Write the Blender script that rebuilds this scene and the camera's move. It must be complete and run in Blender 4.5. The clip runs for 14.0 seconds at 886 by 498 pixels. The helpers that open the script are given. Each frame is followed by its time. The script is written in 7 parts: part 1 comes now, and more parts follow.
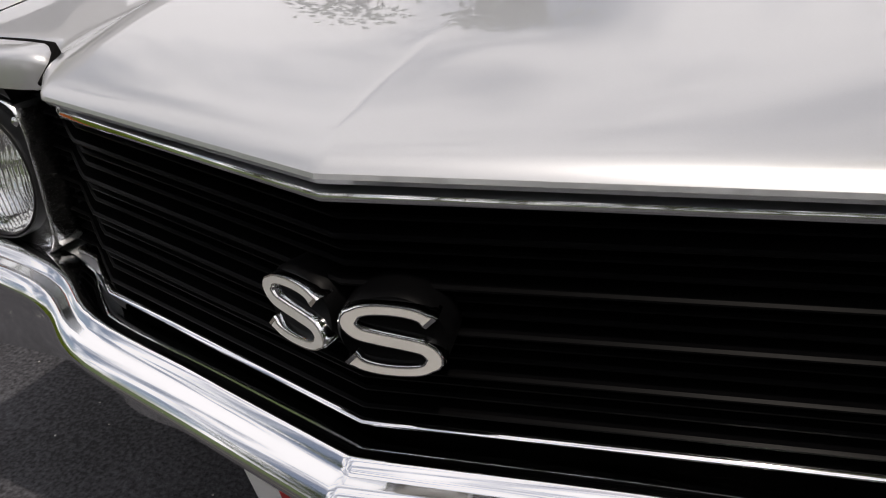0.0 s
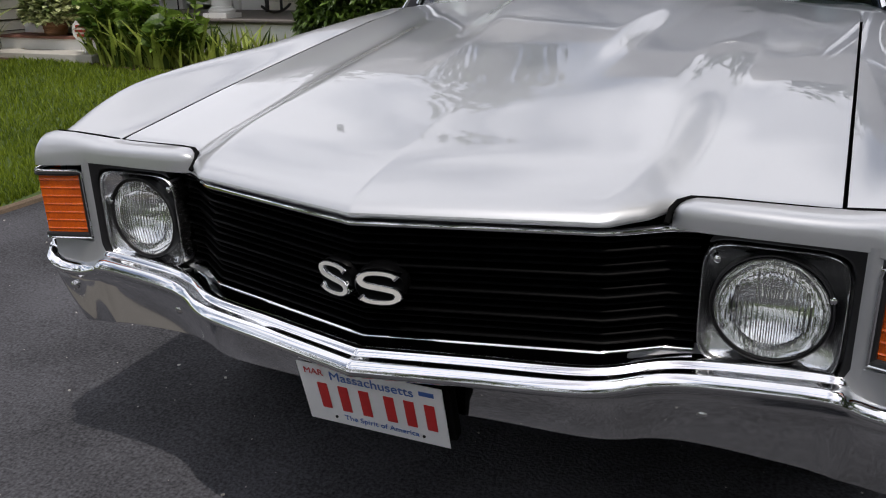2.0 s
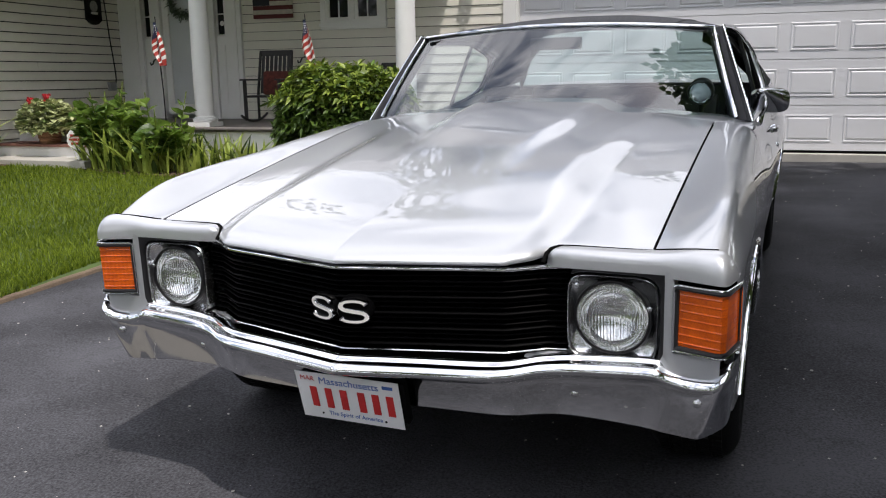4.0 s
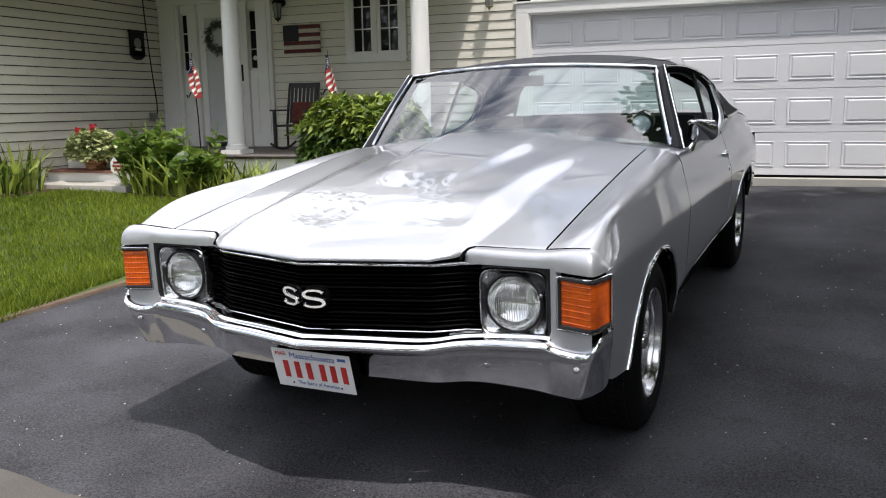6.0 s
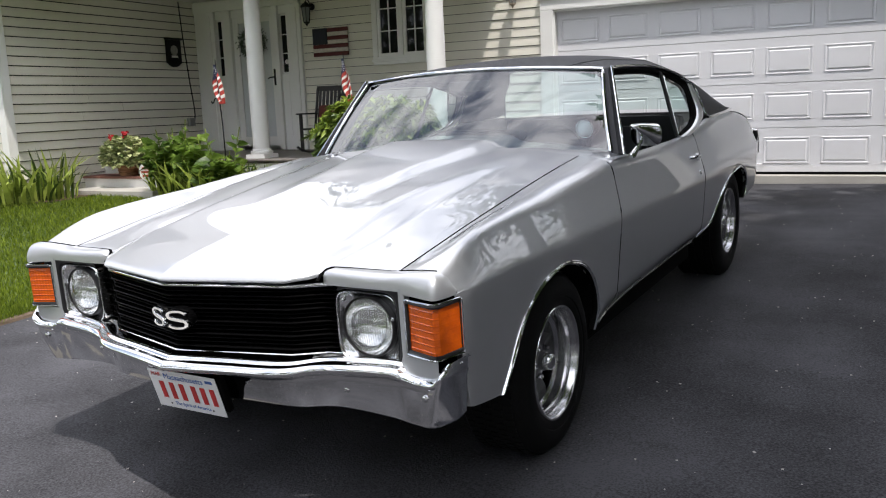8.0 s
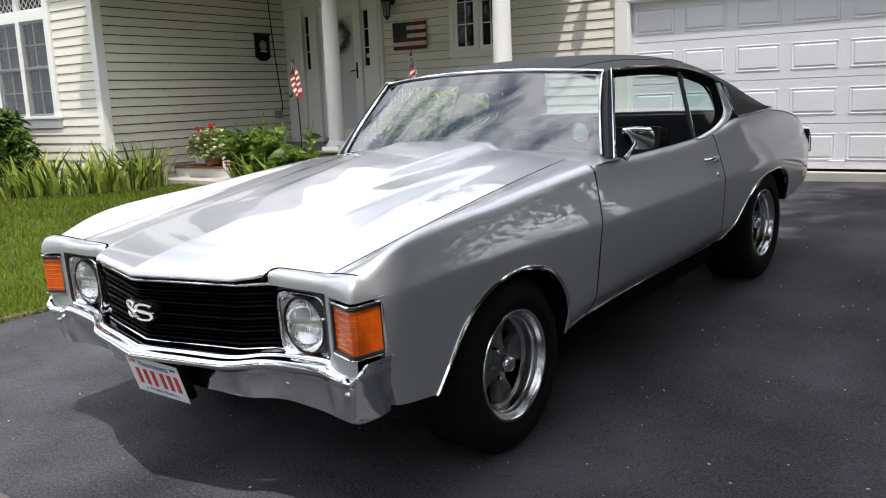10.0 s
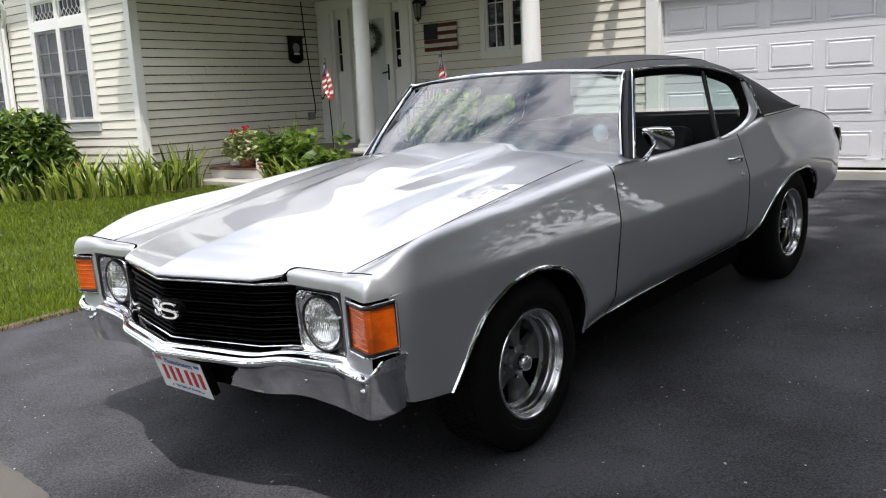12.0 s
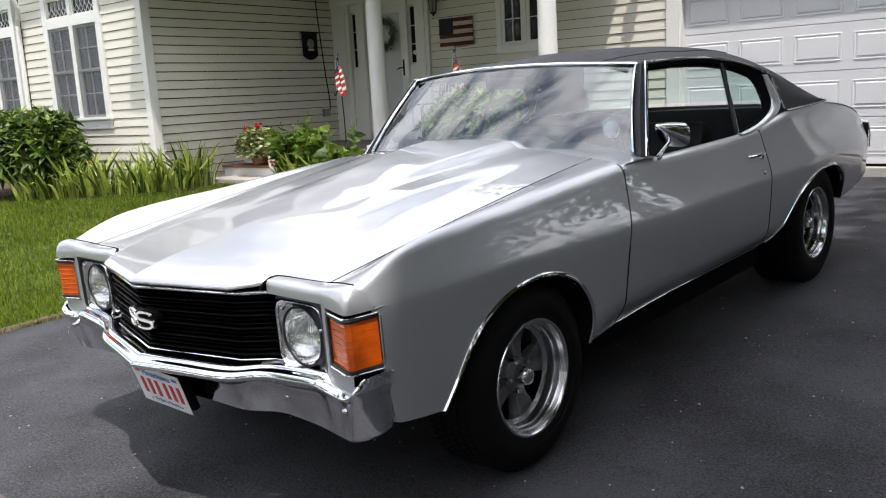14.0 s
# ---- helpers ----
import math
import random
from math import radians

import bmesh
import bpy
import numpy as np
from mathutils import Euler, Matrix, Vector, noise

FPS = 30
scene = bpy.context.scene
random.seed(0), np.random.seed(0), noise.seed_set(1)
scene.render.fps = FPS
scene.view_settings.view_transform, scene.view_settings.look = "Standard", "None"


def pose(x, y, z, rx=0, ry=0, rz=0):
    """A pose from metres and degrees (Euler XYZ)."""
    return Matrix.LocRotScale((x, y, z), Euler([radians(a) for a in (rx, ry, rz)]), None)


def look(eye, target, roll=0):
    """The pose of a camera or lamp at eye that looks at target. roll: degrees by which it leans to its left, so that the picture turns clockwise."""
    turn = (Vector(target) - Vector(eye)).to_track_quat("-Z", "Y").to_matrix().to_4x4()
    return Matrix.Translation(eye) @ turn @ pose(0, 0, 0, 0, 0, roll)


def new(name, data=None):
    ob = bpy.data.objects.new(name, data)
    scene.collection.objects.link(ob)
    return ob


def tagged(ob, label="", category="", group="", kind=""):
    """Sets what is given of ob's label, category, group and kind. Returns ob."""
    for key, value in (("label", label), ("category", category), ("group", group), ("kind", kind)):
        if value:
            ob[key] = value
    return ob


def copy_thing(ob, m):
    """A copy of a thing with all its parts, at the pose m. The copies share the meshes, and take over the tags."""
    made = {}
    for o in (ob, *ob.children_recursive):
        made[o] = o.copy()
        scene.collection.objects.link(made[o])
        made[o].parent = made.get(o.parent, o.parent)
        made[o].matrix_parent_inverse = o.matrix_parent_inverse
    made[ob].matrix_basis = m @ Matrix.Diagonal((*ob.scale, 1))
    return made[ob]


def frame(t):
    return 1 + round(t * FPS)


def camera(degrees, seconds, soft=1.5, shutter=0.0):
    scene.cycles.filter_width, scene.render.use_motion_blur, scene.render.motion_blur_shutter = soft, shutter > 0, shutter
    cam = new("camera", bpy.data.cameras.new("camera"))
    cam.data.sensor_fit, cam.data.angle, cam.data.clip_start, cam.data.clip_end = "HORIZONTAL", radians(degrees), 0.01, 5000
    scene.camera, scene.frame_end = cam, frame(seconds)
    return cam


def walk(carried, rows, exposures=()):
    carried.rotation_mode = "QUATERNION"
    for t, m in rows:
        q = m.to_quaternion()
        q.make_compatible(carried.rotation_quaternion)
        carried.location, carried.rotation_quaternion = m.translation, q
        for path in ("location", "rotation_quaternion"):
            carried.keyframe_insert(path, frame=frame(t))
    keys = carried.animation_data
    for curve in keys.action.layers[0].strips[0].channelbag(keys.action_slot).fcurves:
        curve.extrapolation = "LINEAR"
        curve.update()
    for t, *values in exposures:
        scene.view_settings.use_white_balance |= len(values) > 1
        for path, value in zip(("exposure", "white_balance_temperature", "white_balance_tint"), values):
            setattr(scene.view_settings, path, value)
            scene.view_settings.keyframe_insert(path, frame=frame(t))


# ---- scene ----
cam = camera(56.1, 14.0, soft=1.1)
METRES, EYE, TILT, LEAN, TURN = 4.5, 1.05, 0.0, 0.0, 12.5
PATH = [
    (0, (0.337, -1.397, 1.022), (-0.503, 0.189, 0.146), -3.4),
    (0.5, (0.454, -1.519, 1.167), (-0.437, 0.017, 0.246), -3.0),
    (1, (0.514, -1.72, 1.211), (-0.367, -0.121, 0.395), -3.3),
    (1.5, (0.601, -1.892, 1.213), (-0.243, -0.24, 0.468), -2.6),
    (2, (0.718, -2.074, 1.244), (-0.097, -0.388, 0.541), -1.7),
    (2.5, (0.772, -2.227, 1.264), (-0.015, -0.508, 0.61), -2.2),
    (3, (0.858, -2.422, 1.297), (0.086, -0.672, 0.713), -2.6),
    (3.2, (0.898, -2.479, 1.306), (0.137, -0.713, 0.755), -2.6),
    (5.3, (1.329, -2.972, 1.359), (0.508, -1.202, 0.919), -1.8),
    (5.5, (1.38, -3.007, 1.365), (0.547, -1.24, 0.932), -2.0),
    (6, (1.565, -3.071, 1.37), (0.7, -1.315, 0.959), -2.4),
    (6.5, (1.741, -3.085, 1.383), (0.848, -1.338, 0.991), -2.7),
    (7, (1.838, -2.95, 1.372), (0.911, -1.219, 0.992), -3.1),
    (7.5, (1.944, -2.778, 1.386), (0.982, -1.07, 0.986), -3.6),
    (8, (2.1, -2.652, 1.385), (1.074, -0.984, 0.975), -3.8),
    (8.2, (2.18, -2.613, 1.394), (1.111, -0.974, 0.981), -3.6),
    (10.5, (2.646, -2.395, 1.42), (1.387, -0.898, 1.004), -4.4),
    (11, (2.674, -2.405, 1.423), (1.396, -0.923, 1.01), -4.5),
    (11.5, (2.678, -2.406, 1.424), (1.381, -0.94, 1.011), -4.6),
    (12, (2.681, -2.399, 1.423), (1.373, -0.944, 1.011), -4.7),
    (12.5, (2.684, -2.381, 1.421), (1.366, -0.935, 1.008), -4.8),
    (13, (2.693, -2.369, 1.42), (1.365, -0.932, 1.006), -4.9),
    (13.5, (2.689, -2.349, 1.415), (1.351, -0.922, 0.999), -4.9),
    (14, (2.613, -2.179, 1.403), (1.266, -0.761, 0.987), -5.0),
]

# the car's own frame: x to its left side, y to its tail, z up from the tarmac under the front axle
CAR = (Euler((radians(-2.5), 0, 0)).to_matrix() @ Euler((0, radians(0.3), 0)).to_matrix() @ Euler((0, 0, radians(4.7))).to_matrix()).transposed().to_4x4()
walk(cam, [(t, CAR @ look(eye, target, roll)) for t, eye, target, roll in PATH],
     [(0.0, -0.68, 6900, 15), (0.5, -0.86, 6800, 15), (1.0, -0.90, 6700, 15), (2.0, -0.55, 6450, 14), (3.0, -0.25, 6400, 14), (5.5, 0.17, 6400, 13), (14.0, 0.27, 6400, 13)])

# ---------------------------------------------------------------- sky and sun
SUN_DIR = Vector((0.30, -0.27, 1.0)).normalized()
world = bpy.data.worlds.new("sky")
scene.world = world
world.use_nodes = True
wn, wl = world.node_tree.nodes, world.node_tree.links
wn.clear()
sky = wn.new("ShaderNodeTexSky")
sky.sky_type, sky.sun_disc = "NISHITA", False
sky.sun_elevation = math.asin(SUN_DIR.z)
sky.sun_rotation = math.atan2(SUN_DIR.x, SUN_DIR.y)
sky.air_density, sky.dust_density = 1.0, 1.5
coord = wn.new("ShaderNodeTexCoord")
cl_map = wn.new("ShaderNodeMapping")
cl_map.vector_type = "TEXTURE"
cl_map.inputs["Scale"].default_value = (0.36, 1.30, 0.80)
cl_map.inputs["Rotation"].default_value = (0.0, 0.0, radians(135))
cloud = wn.new("ShaderNodeTexNoise")
cloud.inputs["Scale"].default_value, cloud.inputs["Detail"].default_value, cloud.inputs["Roughness"].default_value = 2.6, 10.0, 0.58
cloud.inputs["Distortion"].default_value = 0.5
ramp = wn.new("ShaderNodeValToRGB")
ramp.color_ramp.elements[0].position, ramp.color_ramp.elements[1].position = 0.37, 0.54
ramp.color_ramp.elements[0].color = (0.10, 0.10, 0.10, 1)
mix = wn.new("ShaderNodeMix")
mix.data_type = "RGBA"
mix.inputs[7].default_value = (14.5, 14.7, 15.3, 1)
wl.new(coord.outputs["Generated"], cl_map.inputs["Vector"])
wl.new(cl_map.outputs["Vector"], cloud.inputs["Vector"])
wl.new(cloud.outputs["Fac"], ramp.inputs["Fac"])
wl.new(ramp.outputs["Color"], mix.inputs[0])
wl.new(sky.outputs["Color"], mix.inputs[6])
bg = wn.new("ShaderNodeBackground")
bg.inputs["Strength"].default_value = 0.133
wl.new(mix.outputs[2], bg.inputs["Color"])
wout = wn.new("ShaderNodeOutputWorld")
wl.new(bg.outputs["Background"], wout.inputs["Surface"])

sun = new("sun", bpy.data.lights.new("sun", "SUN"))
sun.data.energy, sun.data.angle, sun.data.color = 3.9, radians(0.8), (1.0, 0.955, 0.88)
sun.matrix_world = look(SUN_DIR * 40, (0, 0, 0))


# ---------------------------------------------------------------- materials
def material(name, color, rough=0.5, metal=0.0, vary=0.12, scale=8.0, fine=120.0, bump=0.0, coat=0.0, spec=0.5, rand=0.0, trans=0.0, ior=1.45, stain=None, island=False):
    m = bpy.data.materials.new(name)
    m.use_nodes = True
    nt = m.node_tree
    b = nt.nodes["Principled BSDF"]
    b.inputs["Roughness"].default_value = rough
    b.inputs["Metallic"].default_value = metal
    b.inputs["Coat Weight"].default_value = coat
    b.inputs["Coat Roughness"].default_value = 0.03
    b.inputs["Specular IOR Level"].default_value = spec
    b.inputs["Transmission Weight"].default_value = trans
    b.inputs["IOR"].default_value = ior
    tc = nt.nodes.new("ShaderNodeTexCoord")
    n1 = nt.nodes.new("ShaderNodeTexNoise")
    n1.inputs["Scale"].default_value, n1.inputs["Detail"].default_value = scale, 5
    n2 = nt.nodes.new("ShaderNodeTexNoise")
    n2.inputs["Scale"].default_value, n2.inputs["Detail"].default_value = fine, 3
    nt.links.new(tc.outputs["Object"], n1.inputs["Vector"])
    nt.links.new(tc.outputs["Object"], n2.inputs["Vector"])
    add = nt.nodes.new("ShaderNodeMath")
    add.operation = "ADD"
    nt.links.new(n1.outputs["Fac"], add.inputs[0])
    nt.links.new(n2.outputs["Fac"], add.inputs[1])
    last = add.outputs[0]
    if rand or island:
        src = nt.nodes.new("ShaderNodeNewGeometry").outputs["Random Per Island"] if island else nt.nodes.new("ShaderNodeObjectInfo").outputs["Random"]
        sc = nt.nodes.new("ShaderNodeMath")
        sc.operation = "MULTIPLY_ADD"
        nt.links.new(src, sc.inputs[0])
        sc.inputs[1].default_value = rand
        nt.links.new(last, sc.inputs[2])
        off = nt.nodes.new("ShaderNodeMath")
        off.operation = "SUBTRACT"
        nt.links.new(sc.outputs[0], off.inputs[0])
        off.inputs[1].default_value = rand / 2
        last = off.outputs[0]
    r = nt.nodes.new("ShaderNodeMapRange")
    r.inputs[1].default_value, r.inputs[2].default_value = 0.55, 1.45
    nt.links.new(last, r.inputs[0])
    mx = nt.nodes.new("ShaderNodeMix")
    mx.data_type = "RGBA"
    lo = [c * (1 - vary) for c in color]
    hi = [min(1, c * (1 + vary)) for c in color] if stain is None else list(stain)
    mx.inputs[6].default_value, mx.inputs[7].default_value = (*lo, 1), (*hi, 1)
    nt.links.new(r.outputs[0], mx.inputs[0])
    nt.links.new(mx.outputs[2], b.inputs["Base Color"])
    if bump:
        bp = nt.nodes.new("ShaderNodeBump")
        bp.inputs["Strength"].default_value, bp.inputs["Distance"].default_value = min(1, bump), 0.004
        nt.links.new(n2.outputs["Fac"], bp.inputs["Height"])
        nt.links.new(bp.outputs["Normal"], b.inputs["Normal"])
    return m


SILVER = material("silver_paint", (0.465, 0.475, 0.49), 0.38, 0.62, 0.03, 3, 900, 0.0, 1.0)
SILVER.node_tree.nodes["Principled BSDF"].inputs["Coat Roughness"].default_value = 0.012
SILVER.node_tree.nodes["Principled BSDF"].inputs["Coat IOR"].default_value = 1.65
CHROME = material("chrome", (0.78, 0.79, 0.80), 0.07, 1.0, 0.04, 14, 300)
BRIGHTWORK = material("worn_chrome", (0.80, 0.81, 0.82), 0.36, 1.0, 0.05, 14, 300)
BEZEL = material("wavy_chrome", (0.80, 0.81, 0.82), 0.24, 1.0, 0.06, 14, 38, 0.75)
POLISHED = material("polished_aluminium", (0.64, 0.64, 0.65), 0.20, 1.0, 0.08, 10, 200)
DARKMETAL = material("grey_cast_metal", (0.13, 0.13, 0.135), 0.38, 0.4, 0.2, 20, 200)
BLACKTRIM = material("black_trim", (0.012, 0.012, 0.013), 0.35, 0.0, 0.3, 12, 200)
GRILLE = material("grille_black", (0.002, 0.002, 0.0022), 0.38, 0.0, 0.3, 12, 200, 0, 0, 0.05)
# rubber seals, and a near-black that stands in for shade in gaps and wells
GAP = material("rubber_and_shade_black", (0.004, 0.004, 0.004), 0.9, 0.0, 0.2, spec=0.05)
VINYL = material("black_vinyl", (0.016, 0.016, 0.019), 0.55, 0.0, 0.2, 6, 700, 0.35)
REFLECT = material("lamp_reflector", (0.86, 0.86, 0.85), 0.05, 1.0, 0.05, 30, 200)
RUBBER = material("tyre_rubber", (0.006, 0.006, 0.006), 0.7, 0.0, 0.3, 9, 160, 0.2, 0, 0.12)
# brighter orange mottle is painted in for the glow inside the lens
AMBER = material("amber_lens", (0.42, 0.052, 0.0006), 0.08, 0.0, 0.0, 30, 300, 0.0, 0.6, stain=(0.80, 0.135, 0.001))
LENSGLASS = material("moulded_glass", (0.97, 0.98, 0.98), 0.0, 0.0, 0.0, 8, 100, 0.0, 0.0, 0.5, 0.0, 1.0, 1.5)


def clear_glass(name, tint, ior, wave=0.0):
    m = bpy.data.materials.new(name)
    m.use_nodes = True
    nt = m.node_tree
    nt.nodes.clear()
    out = nt.nodes.new("ShaderNodeOutputMaterial")
    mixs = nt.nodes.new("ShaderNodeMixShader")
    tr = nt.nodes.new("ShaderNodeBsdfTransparent")
    tr.inputs["Color"].default_value = (*tint, 1)
    gl = nt.nodes.new("ShaderNodeBsdfGlossy")
    gl.inputs["Roughness"].default_value = 0.01
    lw = nt.nodes.new("ShaderNodeLayerWeight")
    lw.inputs["Blend"].default_value = 0.5
    pw = nt.nodes.new("ShaderNodeMath")
    pw.operation, pw.inputs[1].default_value = "POWER", 5.0
    fr = nt.nodes.new("ShaderNodeMath")
    f0 = ((ior - 1) / (ior + 1)) ** 2
    fr.operation, fr.inputs[1].default_value, fr.inputs[2].default_value = "MULTIPLY_ADD", 1 - f0, f0
    nt.links.new(lw.outputs["Facing"], pw.inputs[0])
    nt.links.new(pw.outputs[0], fr.inputs[0])
    if wave:
        tc = nt.nodes.new("ShaderNodeTexCoord")
        nz = nt.nodes.new("ShaderNodeTexNoise")
        nz.inputs["Scale"].default_value = 60
        bp = nt.nodes.new("ShaderNodeBump")
        bp.inputs["Strength"].default_value, bp.inputs["Distance"].default_value = wave, 0.003
        nt.links.new(tc.outputs["Object"], nz.inputs["Vector"])
        nt.links.new(nz.outputs["Fac"], bp.inputs["Height"])
        nt.links.new(bp.outputs["Normal"], gl.inputs["Normal"])
    nt.links.new(fr.outputs[0], mixs.inputs["Fac"])
    nt.links.new(tr.outputs["BSDF"], mixs.inputs[1])
    nt.links.new(gl.outputs["BSDF"], mixs.inputs[2])
    nt.links.new(mixs.outputs["Shader"], out.inputs["Surface"])
    return m


WINDOWGLASS = clear_glass("window_glass", (0.90, 0.92, 0.92), 1.6)
EARTH = material("edge_soil", (0.13, 0.095, 0.065), 0.95, 0.0, 0.5, 9, 130, 1.0)
GLASS = clear_glass("car_glass", (0.70, 0.81, 0.82), 2.65)
SIDEGLASS = clear_glass("side_glass", (0.78, 0.89, 0.86), 1.6)
SEAT = material("black_seat_vinyl", (0.009, 0.009, 0.011), 0.40, 0.0, 0.25, 6, 300, 0.2)
WHITEPLATE = material("plate_white", (0.80, 0.80, 0.80), 0.4, 0.0, 0.03)
PLATERED = material("plate_red", (0.55, 0.03, 0.03), 0.4, 0.0, 0.1)
PLATEBLUE = material("plate_blue", (0.06, 0.14, 0.42), 0.4, 0.0, 0.1)
SIDING = material("cream_clapboard", (0.72, 0.69, 0.60), 0.55, 0.0, 0.05, 2.5, 60, 0.15, 0, 0.35, 0.35)
# near-black stands in for the shade between clapboards
SHEATH = material("siding_slot_shade", (0.012, 0.012, 0.011), 0.9, 0.0, 0.2)
TRIM = material("white_trim_paint", (0.80, 0.79, 0.76), 0.5, 0.0, 0.04, 3, 80, 0.08)
DOORPAINT = material("white_garage_door", (0.70, 0.70, 0.715), 0.45, 0.0, 0.03, 2, 400, 0.1)
ENTRY = material("pale_grey_door", (0.60, 0.62, 0.62), 0.4, 0.0, 0.05, 3, 60)
DARKGLASS = material("dark_window_glass", (0.010, 0.011, 0.012), 0.03, 0.0, 0.2, 2, 20, 0.0, 0.0, 0.35)
ASPHALT = material("sealed_asphalt", (0.045, 0.045, 0.050), 0.8, 0.0, 0.70, 1.3, 115, 0.45, 0, 0.3)
for node in ASPHALT.node_tree.nodes:
    if node.bl_idname == "ShaderNodeMapRange":
        node.inputs[1].default_value, node.inputs[2].default_value = 0.78, 1.23
    if node.bl_idname == "ShaderNodeBump":
        node.inputs["Distance"].default_value = 0.008
CONCRETE = material("concrete", (0.42, 0.40, 0.36), 0.85, 0.0, 0.18, 2.5, 180, 0.5)
LAWN = material("lawn_soil", (0.055, 0.085, 0.02), 0.9, 0.0, 0.35, 3, 90, 0.8)
GRASS = material("grass_blades", (0.100, 0.165, 0.011), 0.55, 0.0, 0.45, 0.9, 40, 0, 0, 0.3, 0.9, stain=(0.24, 0.31, 0.026), island=True)
LEAF = material("shrub_leaf", (0.040, 0.078, 0.014), 0.42, 0.0, 0.4, 2, 60, 0, 0, 0.5, 1.0, stain=(0.12, 0.20, 0.03), island=True)
LEAFYEL = material("young_leaf", (0.12, 0.20, 0.024), 0.42, 0.0, 0.4, 2, 60, 0, 0, 0.5, 1.0, stain=(0.32, 0.40, 0.06), island=True)
BLADE = material("iris_blade", (0.085, 0.15, 0.022), 0.42, 0.0, 0.4, 2, 60, 0, 0, 0.5, 1.6, stain=(0.42, 0.50, 0.10), island=True)
TREELEAF = material("tree_leaf", (0.045, 0.08, 0.016), 0.5, 0.0, 0.4, 1, 30, 0, 0, 0.4, 1.0, stain=(0.085, 0.13, 0.026), island=True)
BARK = material("bark", (0.09, 0.065, 0.045), 0.9, 0.0, 0.4, 6, 60, 0.9)
MULCH = material("mulch", (0.075, 0.045, 0.03), 0.95, 0.0, 0.5, 12, 120, 1.0)
BRICK = material("brick_tread", (0.22, 0.10, 0.075), 0.85, 0.0, 0.3, 8, 100, 0.5)
PORCHFLOOR = material("porch_boards", (0.17, 0.15, 0.14), 0.6, 0.0, 0.2, 4, 60, 0.2)
WOODBLACK = material("black_painted_wood", (0.018, 0.016, 0.015), 0.45, 0.0, 0.3, 8, 90, 0.1)
IRON = material("black_iron", (0.012, 0.012, 0.012), 0.45, 0.5, 0.2)
TERRACOTTA = material("terracotta_basket", (0.26, 0.13, 0.07), 0.8, 0.0, 0.3, 9, 60, 0.5)
REDFLOWER = material("red_petal", (0.40, 0.008, 0.015), 0.6, 0.0, 0.2)
ORANGEFLOWER = material("orange_petal", (0.75, 0.12, 0.02), 0.6, 0.0, 0.2)
PLAQUERED = material("plaque_red", (0.10, 0.012, 0.012), 0.6, 0.0, 0.4, 20, 90, 0.3)
PLAQUEWHITE = material("plaque_cream", (0.56, 0.52, 0.45), 0.7, 0.0, 0.25, 20, 90, 0.3)
PLAQUEBLUE = material("plaque_blue", (0.010, 0.012, 0.022), 0.6, 0.0, 0.4, 40, 120, 0.3)
FLAGRED = material("flag_red", (0.33, 0.035, 0.025), 0.7, 0.0, 0.15)
FLAGWHITE = material("flag_white", (0.72, 0.70, 0.66), 0.7, 0.0, 0.06)
FLAGBLUE = material("flag_blue", (0.012, 0.016, 0.045), 0.7, 0.0, 0.15)
WREATH = material("wreath_green", (0.05, 0.07, 0.045), 0.8, 0.0, 0.5, 6, 80, 0, 0, 0.3, 1.0, island=True)


def leafy(mat, share=0.42):
    """Let light through thin leaves."""
    nt = mat.node_tree
    b, out = nt.nodes["Principled BSDF"], nt.nodes["Material Output"]
    tl = nt.nodes.new("ShaderNodeBsdfTranslucent")
    mx = nt.nodes.new("ShaderNodeMixShader")
    mx.inputs[0].default_value = share
    nt.links.new(b.inputs["Base Color"].links[0].from_socket, tl.inputs["Color"])
    nt.links.new(b.outputs["BSDF"], mx.inputs[1])
    nt.links.new(tl.outputs["BSDF"], mx.inputs[2])
    nt.links.new(mx.outputs["Shader"], out.inputs["Surface"])
    return mat


for m, share in ((GRASS, 0.42), (LEAF, 0.26), (LEAFYEL, 0.34), (BLADE, 0.30), (TREELEAF, 0.42)):
    leafy(m, share)

# ---------------------------------------------------------------- mesh helpers
def part(name, bm, mat, parent=None, label="", smooth=True, m=None, sharp=35):
    bmesh.ops.recalc_face_normals(bm, faces=bm.faces)
    for f in bm.faces:
        f.smooth = smooth
    if smooth:
        for e in bm.edges:
            if len(e.link_faces) == 2 and e.calc_face_angle(0) > radians(sharp):
                e.smooth = False
    me = bpy.data.meshes.new(name)
    bm.to_mesh(me)
    bm.free()
    me.materials.append(mat)
    ob = new(name, me)
    if parent is not None:
        ob.parent = parent
    if m is not None:
        ob.matrix_basis = m
    if label:
        ob["label"] = label
    return ob


def thing(name, label, category, group="", m=None):
    ob = new(name)
    if m is not None:
        ob.matrix_basis = m
    return tagged(ob, label, category, group)


def box(bm, x0, x1, y0, y1, z0, z1, bevel=0.0, m=None):
    r = bmesh.ops.create_cube(bm, size=1)
    vs = r["verts"]
    for v in vs:
        v.co = Vector(((x0 + x1) / 2 + v.co.x * (x1 - x0), (y0 + y1) / 2 + v.co.y * (y1 - y0), (z0 + z1) / 2 + v.co.z * (z1 - z0)))
    if bevel:
        es = list({e for v in vs for e in v.link_edges})
        out = bmesh.ops.bevel(bm, geom=es, offset=bevel, segments=2, affect="EDGES", profile=0.7)
        vs = list({v for f in out["faces"] for v in f.verts} | {v for v in vs if v.is_valid})
    if m is not None:
        bmesh.ops.transform(bm, matrix=m, verts=vs)
    return bm


def boxed(x0, x1, y0, y1, z0, z1, bevel=0.0, m=None):
    return box(bmesh.new(), x0, x1, y0, y1, z0, z1, bevel, m)


